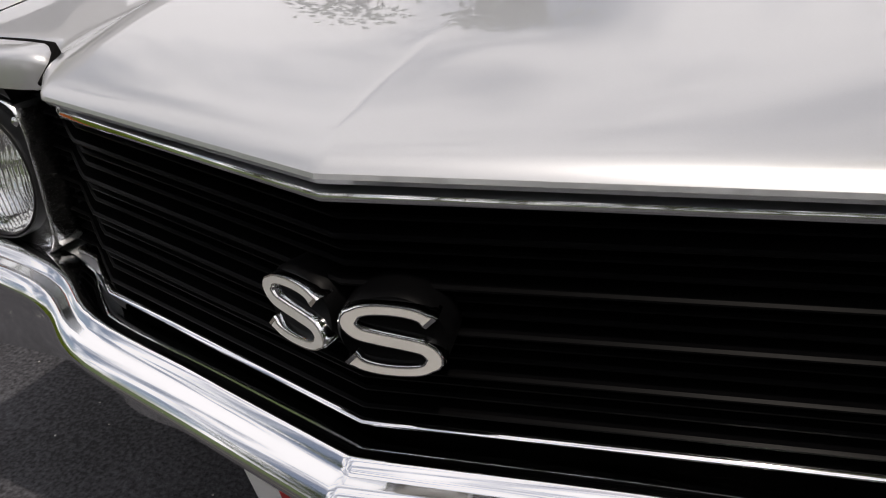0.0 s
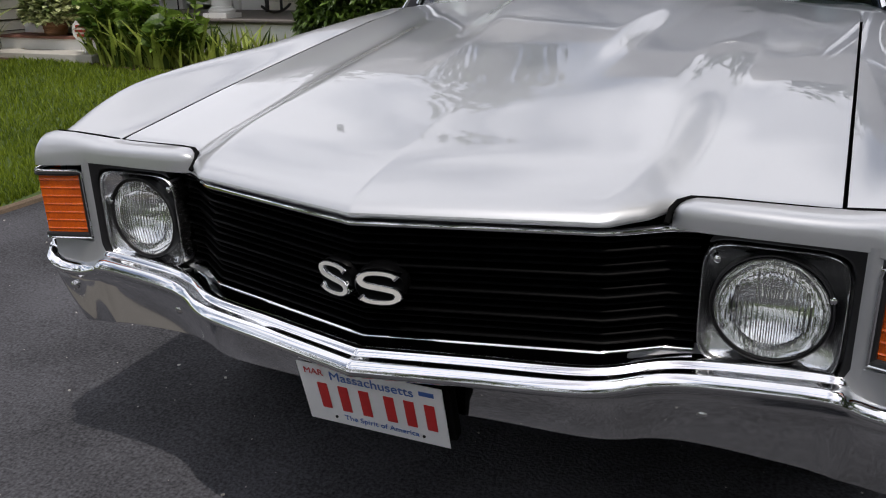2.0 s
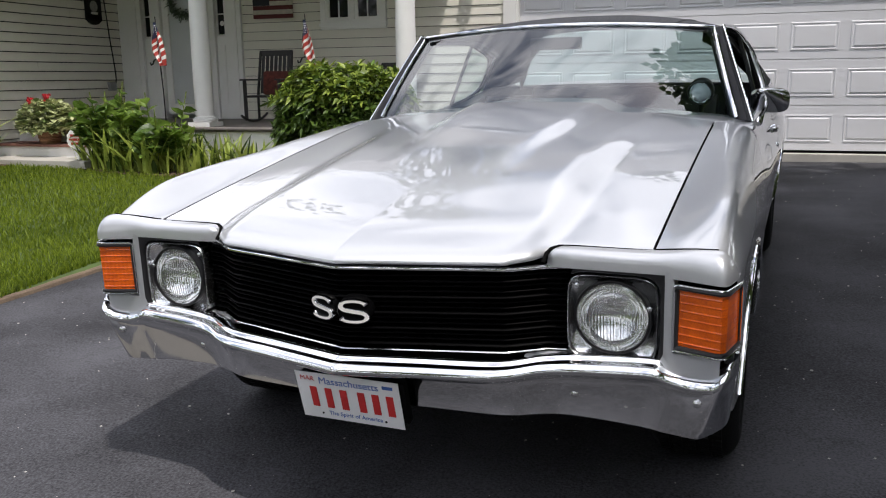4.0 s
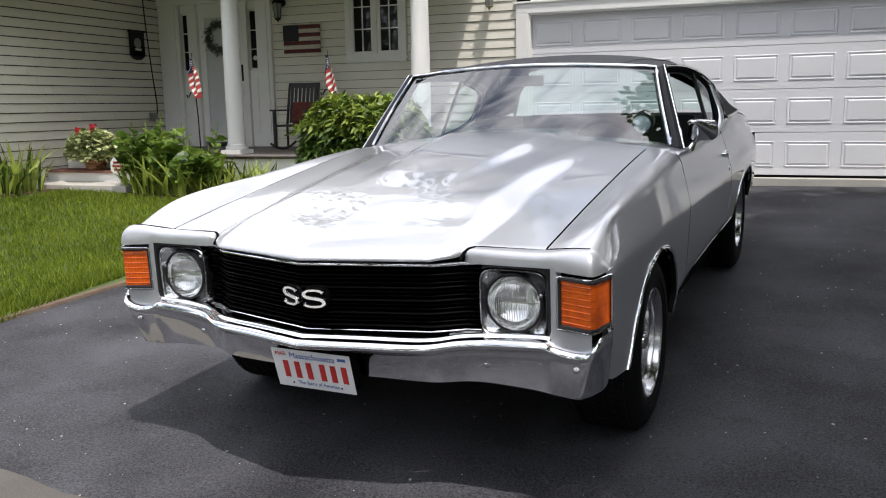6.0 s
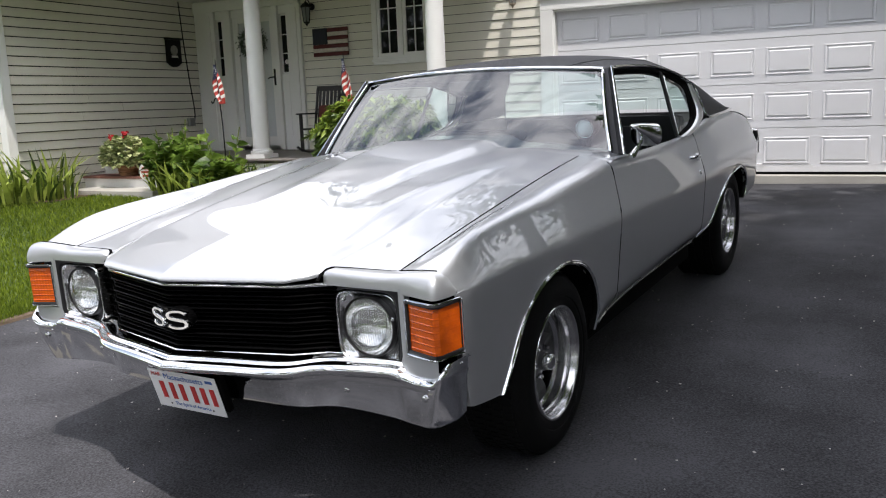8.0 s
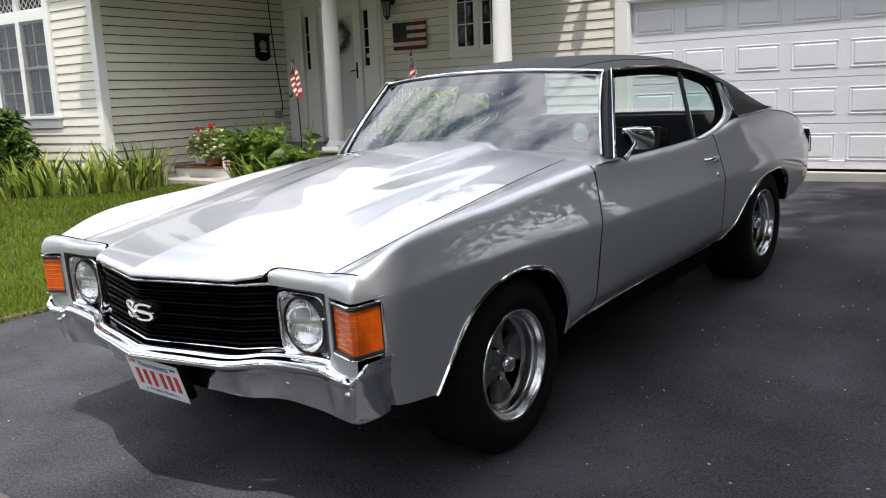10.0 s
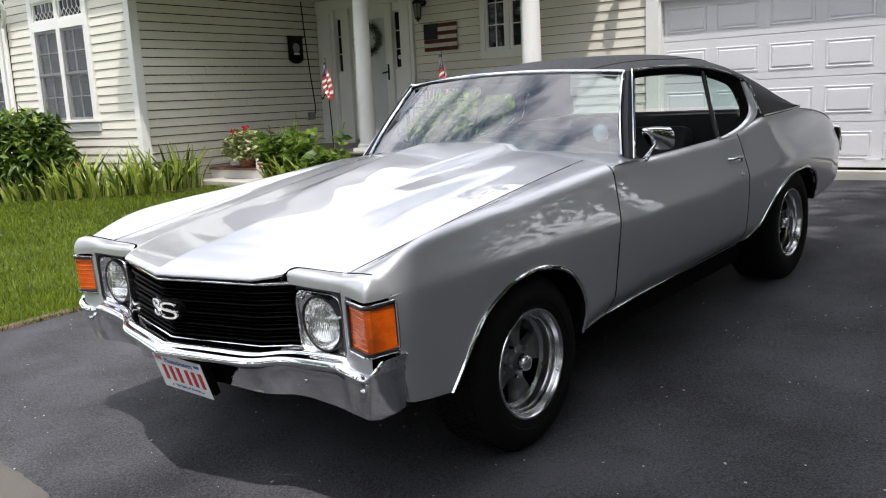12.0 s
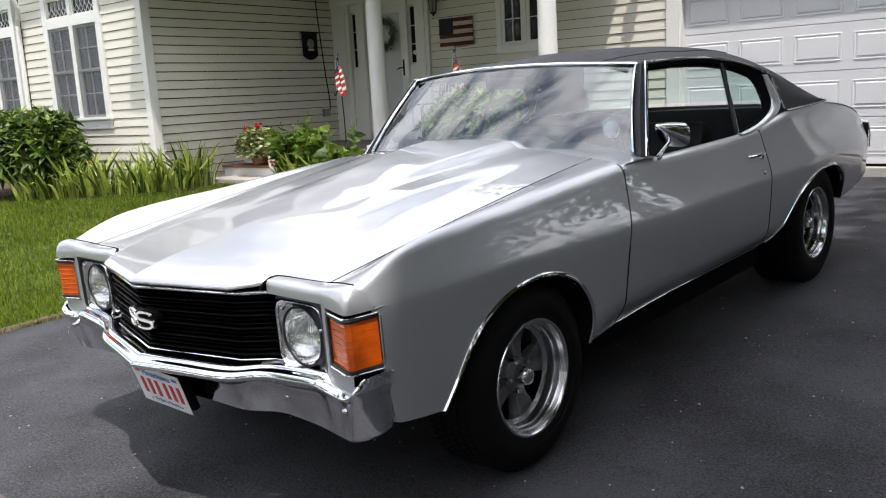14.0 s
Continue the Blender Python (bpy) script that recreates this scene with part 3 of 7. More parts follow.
for s in SIDES:
    bm = bmesh.new()
    fx = [0.497, 0.500, 0.506, 0.515, 0.53, 0.56, 0.60, 0.65, 0.70, 0.74, 0.77, 0.79, 0.81, 0.83, 0.85, 0.87, 0.885, 0.90, 0.912, 0.922, 0.930, 0.938, 0.946]
    cols = []
    for x in fx:
        y0 = face_y(x)
        rear = max(poly([(0.497, -0.735), (0.53, -0.722), (0.74, -0.712), (0.85, -0.738), (0.918, -0.746), (0.946, -0.715)], x), y0 + 0.008)
        ztop = poly([(0.497, 0.806), (0.500, 0.818), (0.506, 0.826), (0.515, 0.831), (0.53, 0.835), (0.70, 0.834), (0.76, 0.836), (0.85, 0.849), (0.91, 0.852), (0.93, 0.835), (0.946, 0.792)], x)
        zf = poly([(0.497, 0.79), (0.79, 0.792), (0.81, 0.785), (0.946, 0.782)], x)
        e = poly([(0.5, 0.42), (0.78, 0.45), (0.9, 0.75), (0.946, 0.9)], x)
        col = [Vector((x, rear, ztop - 0.014)), Vector((x, rear - 0.001, ztop - 0.003))]
        for k in range(10):
            a = math.pi / 2 * k / 9
            col.append(Vector((x, rear + (y0 - rear) * (0.06 + 0.94 * math.sin(a) ** e), zf + (ztop - zf) * math.cos(a) ** e)))
        col.append(Vector((x, y0 + 0.05, zf + 0.001)))
        cols.append(col)
    grid(bm, sided(cols, s))
    part("header_panel", bm, SILVER, car, "silver header panel above the headlamp", sharp=40)
    bm = bmesh.new()
    tube(bm, [Vector((s * x, y, z)) for x, y, z in ((0.492, -0.775, 0.800), (0.494, -0.752, 0.818), (0.503, -0.737, 0.828), (0.52, -0.726, 0.832), (0.56, -0.720, 0.832), (0.66, -0.714, 0.830), (0.745, -0.708, 0.829))], 0.0052, 8)
    part("panel_gap", bm, GAP, car)
    bm = bmesh.new()
    tube(bm, [Vector((s * x, y, z)) for x, y, z in ((0.75, -0.709, 0.8345), (0.80, -0.722, 0.842), (0.85, -0.735, 0.8485), (0.90, -0.744, 0.8515))], 0.0022, 6)
    part("panel_gap", bm, GAP, car)
    # post between the lamps and apron below them
    bm = bmesh.new()
    cols = []
    for x, dy in ((0.770, 0.045), (0.773, 0.022), (0.780, 0.007), (0.789, 0.0), (0.800, -0.001), (0.808, 0.003), (0.815, 0.02)):
        cols.append([Vector((x + 0.006 * (0.79 - z), face_y(x) + dy, z)) for z in (0.80, 0.76, 0.70, 0.64, 0.60, 0.58, 0.556)])
    grid(bm, sided(cols, s))
    part("lamp_post", bm, SILVER, car)
    bm = bmesh.new()
    cols = []
    for x in (0.44, 0.50, 0.56, 0.64, 0.72, 0.77, 0.79, 0.82, 0.86, 0.90, 0.918):
        y0 = face_y(max(x, 0.53)) + (0.012 if x > 0.82 else 0.0)
        zt = 0.566 if x < 0.78 else 0.612
        cols.append([Vector((x, y0 + 0.06, zt)), Vector((x, y0 + 0.012, zt - 0.003)), Vector((x, y0 + 0.001, zt - 0.010)), Vector((x, y0 - 0.002, 0.545)), Vector((x, y0 + 0.03, 0.53)), Vector((x, y0 + 0.06, 0.46))])
    grid(bm, sided(cols, s))
    part("front_apron", bm, SILVER, car)
    # plate round the headlamp with a round-cornered opening
    cx, cz, by = 0.662, 0.671, -0.759
    rows = [[], [], [], [], []]
    for i in range(60):
        a = radians(-128 + 256 * i / 59)
        ca, sa = math.cos(a), math.sin(a)
        sup = lambda h: (h * math.copysign(abs(ca) ** 0.34, ca), (h - 0.003) * math.copysign(abs(sa) ** 0.34, sa))
        k = 1 / max(abs(ca), abs(sa))
        ox = cx + (0.130 if ca > 0 else 0.1165) * max(-1, min(1, ca * k))
        oz = cz + (0.124 if sa > 0 else 0.116) * max(-1, min(1, sa * k))
        for row, (q, dy) in zip(rows, (((ox - cx, oz - cz), 0.0), (sup(0.1195), 0.0), (sup(0.1165), 0.002), (sup(0.1145), 0.008), (sup(0.1140), 0.045))):
            x, z = cx + q[0], cz + q[1]
            row.append(Vector((x, face_y(max(x, 0.56)) + 0.002 + dy, z)))
    bm = bmesh.new()
    grid(bm, sided(rows, s))
    part("lamp_surround", bm, BLACKTRIM, car, "glossy dark plate round the headlamp", sharp=50)
    # headlamp
    bm = bmesh.new()
    rows = []
    for half, rad, y in ((0.111, 0.040, by + 0.035), (0.1115, 0.040, by - 0.004), (0.1108, 0.040, by - 0.010), (0.1090, 0.038, by - 0.012), (0.1072, 0.036, by - 0.010), (0.1062, 0.036, by - 0.004), (0.1035, 0.036, by + 0.002), (None, 0.0950, by + 0.011), (None, 0.090, by + 0.03)):
        row = []
        for i in range(64):
            a = 2 * math.pi * i / 64
            if half is None:
                px, pz = rad * math.cos(a), rad * math.sin(a)
            else:
                e = 0.34
                px = half * math.copysign(abs(math.cos(a)) ** e, math.cos(a))
                pz = (half - 0.004) * math.copysign(abs(math.sin(a)) ** e, math.sin(a))
            row.append(Vector((cx + px, y, cz + pz)))
        rows.append(row)
    grid(bm, sided(rows, s), close=True)
    lamp = part("headlamp", bm, BEZEL, car, "round sealed-beam headlamp in a square chrome bezel", sharp=50)
    m = Matrix.Translation((s * cx, by, cz)) @ Matrix.Rotation(radians(90), 4, "X")
    part("retaining_ring", lathe(bmesh.new(), [(0.0945, -0.02), (0.0945, 0.002), (0.0935, 0.006), (0.0915, 0.0065), (0.0900, 0.003), (0.0888, 0.006), (0.0875, 0.006), (0.0868, 0.002)], 48, m), BLACKTRIM, lamp, "dark ring round the lens")
    part("reflector", lathe(bmesh.new(), [(0.0872, -0.006), (0.081, -0.020), (0.070, -0.036), (0.052, -0.050), (0.030, -0.059), (0.012, -0.062), (0.0005, -0.062)], 48, m), REFLECT, lamp)
    part("lamp_shield", lathe(bmesh.new(), [(0.0005, -0.030), (0.010, -0.031), (0.012, -0.036), (0.010, -0.05), (0.006, -0.062)], 20, m), REFLECT, lamp)
    # pressed lens: domed front, vertical flutes and lens blocks behind
    bm = bmesh.new()
    nx, nz = 170, 40
    faces = []
    for back in (0, 1):
        rows = []
        for j in range(nz + 1):
            z = 0.0872 * math.sin(math.pi * (j / nz - 0.5))
            w = max(0.0006, math.sqrt(max(0.0, 0.0872 ** 2 - z * z)))
            row = []
            for i in range(nx + 1):
                x = -w + 2 * w * i / nx
                q = (x * x + z * z) / 0.0872 ** 2
                if back:
                    band = 1.5 if z < 0.0 else (0.9 if z < 0.045 else 1.3)
                    y = 0.0135 * (1 - q) + 0.0004 + (1 - q ** 6) * (0.0010 * band * math.cos(x * 2 * math.pi / 0.0080) - 0.0012 - 0.0008 * math.cos(z * 2 * math.pi / 0.034))
                else:
                    y = 0.018 * (1 - q) + 0.003
                row.append(m @ Vector((x, z, y)))
            rows.append(row)
        faces.append(grid(bm, rows))
    for j in range(nz):
        for i in (0, nx):
            bm.faces.new([faces[0][j][i], faces[0][j + 1][i], faces[1][j + 1][i], faces[1][j][i]])
    for i in range(nx):
        for j in (0, nz):
            bm.faces.new([faces[0][j][i], faces[0][j][i + 1], faces[1][j][i + 1], faces[1][j][i]])
    part("lens", bm, LENSGLASS, lamp, "fluted clear glass lens", sharp=80).visible_shadow = False
    for dx, dz in ((-0.088, 0.075), (0.088, 0.03)):
        part("screw", lathe(bmesh.new(), [(0.006, -0.004), (0.006, 0.003), (0.003, 0.005), (0.0003, 0.005)], 12, Matrix.Translation((s * (cx + dx), by - 0.002, cz + dz)) @ Matrix.Rotation(radians(90), 4, "X")), CHROME, lamp)
    # corner lamp
    bm = bmesh.new()
    outline = [(0.815, -0.776), (0.905, -0.804), (0.918, -0.807), (0.930, -0.795), (0.950, -0.704)]
    rows = []
    for z in [0.622 + 0.138 * k / 84 for k in range(85)]:
        row = []
        for q in resample(outline, 97):
            rib = 0.0016 * max(0.0, 1 - abs(((z - 0.622) / 0.0195) % 1.0 - 0.5) * 2 / 0.22) + 0.0002 * math.cos((q.x * 0.8 + q.y) * 2 * math.pi / 0.006)
            row.append(Vector((q.x, q.y - 0.001 - rib, z)))
        rows.append(row)
    grid(bm, sided(rows, s))
    clamp = part("corner_lamp", bm, AMBER, car, "amber wraparound corner lamp with ribbed lens", sharp=60)
    bm = bmesh.new()
    ring = [(x, y, 0.618) for x, y in outline] + [(x, y, 0.765) for x, y in reversed(outline)] + [(outline[0][0], outline[0][1], 0.618)]
    tube(bm, [Vector((s * x, y - 0.003, z)) for x, y, z in resample(ring, 60)], 0.006, 8)
    part("lamp_trim", bm, BLACKTRIM, clamp, "black lamp surround")
    bm = bmesh.new()
    ring = [(x + (0.0055 if k == 4 else (-0.0055 if k == 0 else 0)), y - 0.001, 0.611) for k, (x, y) in enumerate(outline)] + [(x + (0.0055 if k == 4 else (-0.0055 if k == 0 else 0)), y - 0.001, 0.772) for k, (x, y) in reversed(list(enumerate(outline)))]
    ring.append(ring[0])
    tube(bm, [Vector((s * x, y - 0.005, z)) for x, y, z in resample(ring, 60)], 0.0032, 8)
    part("chrome_edge", bm, CHROME, clamp)

# grille
GR = [(0.0, -0.909), (0.410, -0.814), (0.50, -0.752), (0.545, -0.742)]
GRT = [(0.0, -0.929), (0.412, -0.817), (0.50, -0.757), (0.545, -0.745)]


def grille_line(z, back=0.0, n=None):
    t = (z - 0.575) / (0.80 - 0.575)
    xs = [0.0, 0.2, 0.408, 0.43, 0.455, 0.48, 0.50, 0.545]
    half = [Vector((x, (1 - t) * poly(GR, x) + t * poly(GRT, x) + back, z)) for x in xs]
    line = [Vector((-p.x, p.y, p.z)) for p in reversed(half[1:])] + half
    for p in line:
        p.x -= 0.009 * (1 - (p.x / 0.545) ** 2)
    return line


bm = bmesh.new()
grid(bm, [grille_line(0.55, 0.06), grille_line(0.82, 0.06)])
grille = part("grille", bm, GAP, car, "black horizontal-bar grille with bright edge trim")
for k in range(15):
    z = 0.584 + k * 0.0142
    bm = bmesh.new()
    d = 0.012 if k % 3 else 0.004
    sec = ((0.05, 0.0026), (d, 0.0026), (d - 0.003, 0.0008), (d - 0.003, -0.0008), (d, -0.0026), (0.05, -0.0026))
    grid(bm, [[p + Vector((0, 0, dz)) for p in grille_line(z, b)] for b, dz in sec])
    part("slat", bm, GRILLE, grille, sharp=20)
for z, r, nm in ((0.791, 0.0062, "upper_trim"), (0.570, 0.0034, "lower_trim")):
    bm = bmesh.new()
    pts = [p + Vector((0, 0, (-0.005 if z > 0.7 else 0.0) * min(1.0, abs(p.x) / 0.412))) for p in grille_line(z, 0.0)]
    grid(bm, [[p + Vector((0, b, dz)) for p in pts] for b, dz in ((0.02, r), (-0.001, r), (-0.005, r * 0.7), (-0.0065, r * 0.2), (-0.006, -r * 0.35), (-0.003, -r * 0.8), (0.001, -r), (0.02, -r))])
    part(nm, bm, CHROME, grille, "bright grille edge trim")

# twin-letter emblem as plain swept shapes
for sx, turn in ((-0.066, -1), (0.029, 1)):
    base = Matrix.Translation((sx + 0.014, -0.941 + abs(sx) * 0.25, 0.682)) @ Matrix.Rotation(radians(14 * turn), 4, "Z") @ Matrix.Diagonal((1.14 if turn < 0 else 1.28, 1, 1.04, 1))
    cur = [(0.026, 0.017), (0.017, 0.0235), (0.0, 0.0262), (-0.018, 0.0235), (-0.026, 0.0145), (-0.021, 0.0055), (-0.008, 0.0015), (0.008, -0.0015), (0.022, -0.0055), (0.027, -0.0145), (0.019, -0.0235), (0.0, -0.0262), (-0.018, -0.0235), (-0.027, -0.017)]
    pts = smoothed([Vector(p) for p in cur], 60)
    bm = bmesh.new()
    rows = []
    for i, q in enumerate(pts):
        dq = (pts[min(i + 1, 59)] - pts[max(i - 1, 0)]).normalized()
        nq = Vector((-dq.y, dq.x))
        w = 0.0066 if abs(q.y) < 0.02 else 0.0052
        rows.append([base @ Vector((q.x + nq.x * a * w, -h, q.y + nq.y * a * w)) for a, h in ((-1, -0.012), (-1, 0.004), (-0.8, 0.0065), (0.8, 0.0065), (1, 0.004), (1, -0.012))])
    vv = grid(bm, rows)
    bm.faces.new(vv[0])
    bm.faces.new(vv[-1])
    emb = part("emblem", bm, CHROME, car, "chrome emblem with white enamel face on the grille")
    bm = bmesh.new()
    rows = []
    for i, q in enumerate(pts[1:-1]):
        dq = (pts[i + 2] - pts[i]).normalized()
        nq = Vector((-dq.y, dq.x))
        w = 0.0042 if abs(q.y) < 0.02 else 0.003
        rows.append([base @ Vector((q.x + nq.x * a * w, -0.0071, q.y + nq.y * a * w)) for a in (-1, 0, 1)])
    grid(bm, rows)
    part("enamel", bm, FLAGWHITE, emb, "off-white enamel inlay")
    bm = bmesh.new()
    lathe(bm, [(0.0001, 0.006), (0.030, 0.006), (0.033, 0.0), (0.033, -0.03)], 40, base @ Matrix.Rotation(radians(90), 4, "X") @ Matrix.Diagonal((1.12, 1.12, 1, 1)) @ Matrix.Translation((0, 0, -0.008)))
    part("backing", bm, GRILLE, emb, "black emblem backing")

# front bumper: sections across the width, from the top lip down and under
BUMP = [  # x, y, top, bottom, set-back of the lower face, inset of the lower edge
    (0.0, -0.985, 0.556, 0.392, 0.132, 0.0), (0.20, -0.940, 0.555, 0.392, 0.108, 0.0), (0.40, -0.893, 0.553, 0.398, 0.066, 0.0), (0.50, -0.842, 0.561, 0.401, 0.052, 0.0), (0.58, -0.822, 0.566, 0.402, 0.044, 0.0),
    (0.72, -0.812, 0.573, 0.398, 0.034, 0.002), (0.775, -0.812, 0.574, 0.394, 0.032, 0.005), (0.80, -0.804, 0.562, 0.391, 0.024, 0.009), (0.85, -0.800, 0.550, 0.388, 0.020, 0.020), (0.90, -0.811, 0.556, 0.388, 0.026, 0.042),
    (0.926, -0.815, 0.576, 0.389, 0.030, 0.052), (0.940, -0.803, 0.586, 0.392, 0.034, 0.050), (0.951, -0.774, 0.590, 0.402, 0.026, 0.036), (0.955, -0.738, 0.590, 0.412, 0.012, 0.022), (0.955, -0.696, 0.588, 0.422, 0.003, 0.016)]
BUMP_T = [(b[0] + 0.0004 * i, b[1]) for i, b in enumerate(BUMP)]
BUMP_R = [(i, b) for i, b in enumerate(BUMP)]


def bumper_section(k):
    """Section at path position k (0 at the middle, 14 at the end of the wrap)."""
    x, y, zt, zl, r, ins = [curve([(i, b[c]) for i, b in BUMP_R], k) for c in range(6)]
    deep = 1.0 - 0.75 * sstep(9.5, 12.0, k)
    h = zt - zl
    pts = []
    for dy, dz in ((0.075, 0.001), (0.050, 0.006), (0.037, 0.009), (0.031, 0.007), (0.027, 0.001), (0.022, -0.003)):
        pts.append(Vector((x, y + dy * deep, zt + dz)))
    for dy, dz in ((0.012 * deep, -0.003), (0.003, -0.009), (-0.006 * deep, -0.018), (-0.006 * deep, -0.026), (0.002, -0.034)):
        pts.append(Vector((x, y + dy, zt + dz)))
    for f in (0.30, 0.42, 0.6, 0.85, 0.965):
        fr = (1 - (1 - f) ** 2.2) * (1 - sstep(5.5, 8.0, k)) + f ** 1.7 * sstep(5.5, 8.0, k)
        pts.append(Vector((x - ins * f ** 1.15, y + r * fr, zt - f * h)))
    pts.append(Vector((x - ins, y + r + 0.010 * deep, zl)))
    pts.append(Vector((x - ins - 0.004, y + r + 0.030 * deep, zl + 0.006)))
    return pts


bx = [0, 0.03] + [0.2 * i for i in range(1, 71)]
half = [bumper_section(x) for x in bx]
rows = [[Vector((-p.x, p.y, p.z)) for p in r] for r in reversed(half[1:])] + half
bm = bmesh.new()
grid(bm, rows)
bumper = part("front_bumper", bm, CHROME, car, "wide V-shaped chrome front bumper", sharp=50)
for s in SIDES:
    bm = bmesh.new()
    grid(bm, sided([half[-1], [p + Vector((-0.002, 0.004, 0)) for p in half[-1]], [p + Vector((-0.035, 0.004, 0)) for p in half[-1]]], s))
    part("bumper_end", bm, CHROME, bumper)
for s in SIDES:
    for x, y, z in ((0.575, -0.784, 0.468), (0.872, -0.8065, 0.492)):
        m = Matrix.Translation((s * x, y, z)) @ Matrix.Rotation(radians(90), 4, "X")
        part("bumper_bolt", lathe(bmesh.new(), [(0.0105, -0.006), (0.0100, 0.001), (0.007, 0.003), (0.003, 0.004), (0.0003, 0.0042)], 20, m), POLISHED, bumper, "chrome bolt head")

# valance and space behind the bumper, near-black colour standing in for deep shade
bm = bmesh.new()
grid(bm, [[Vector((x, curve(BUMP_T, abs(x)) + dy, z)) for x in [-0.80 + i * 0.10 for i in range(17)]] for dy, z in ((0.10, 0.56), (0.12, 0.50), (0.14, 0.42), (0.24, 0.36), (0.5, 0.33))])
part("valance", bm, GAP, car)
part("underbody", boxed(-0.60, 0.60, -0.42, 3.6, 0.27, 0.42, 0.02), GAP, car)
# solid black block added to cut light and deepen the shade under the car
part("underbody_shade_block", boxed(-0.76, 0.76, 0.48, 2.36, 0.19, 0.41, 0.02), GAP, car)
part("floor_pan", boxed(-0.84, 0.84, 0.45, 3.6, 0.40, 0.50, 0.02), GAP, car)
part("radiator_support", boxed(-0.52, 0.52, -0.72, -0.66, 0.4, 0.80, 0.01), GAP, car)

# number plate
pm = Matrix.Translation((-0.011, -0.893, 0.415)) @ Matrix.Rotation(radians(1.8), 4, "Z") @ Matrix.Rotation(radians(0.6), 4, "Y") @ Matrix.Rotation(radians(14.8), 4, "X")
plate = part("number_plate", boxed(-0.1525, 0.1525, -0.0012, 0.0012, -0.076, 0.076, 0.001), WHITEPLATE, car, "white number plate with red bars and blue lettering, bent by the bumper", m=pm)
for i, x in enumerate((-0.105, -0.060, -0.015, 0.038, 0.080, 0.122)):
    part("number_bar", boxed(x - 0.0105, x + 0.0105, -0.0026, -0.0012, -0.036, 0.030, 0.0004), PLATERED, plate)


def lettering(name, text, size, mat, parent, m, extrude=0.0004):
    cu = bpy.data.curves.new(name, "FONT")
    cu.body, cu.size, cu.extrude, cu.align_x = text, size, extrude, "CENTER"
    tmp = new(name, cu)
    me = bpy.data.meshes.new_from_object(tmp.evaluated_get(bpy.context.evaluated_depsgraph_get()))
    bpy.data.objects.remove(tmp)
    me.materials.clear()
    me.materials.append(mat)
    ob = new(name, me)
    ob.parent, ob.matrix_basis = parent, m
    return ob


upright = Matrix.Rotation(radians(90), 4, "X")
lettering("state_name", "Massachusetts", 0.031, PLATEBLUE, plate, Matrix.Translation((0.005, -0.0022, 0.044)) @ upright)
lettering("motto", "The Spirit of America", 0.0185, PLATEBLUE, plate, Matrix.Translation((0.01, -0.0022, -0.060)) @ upright)
lettering("month", "MAR", 0.021, PLATERED, plate, Matrix.Translation((-0.118, -0.0022, 0.051)) @ upright)
part("year_bar", boxed(0.105, 0.135, -0.0024, -0.0012, 0.052, 0.062), PLATEBLUE, plate)
for x in (-0.09, 0.10):
    part("plate_bolt", lathe(bmesh.new(), [(0.0035, 0.0), (0.003, 0.002), (0.0002, 0.0025)], 12, Matrix.Translation((x, -0.001, -0.058)) @ upright), IRON, plate)
part("plate_bracket", boxed(-0.14, 0.165, 0.006, 0.03, -0.06, 0.07, 0.004), GAP, car, m=pm)

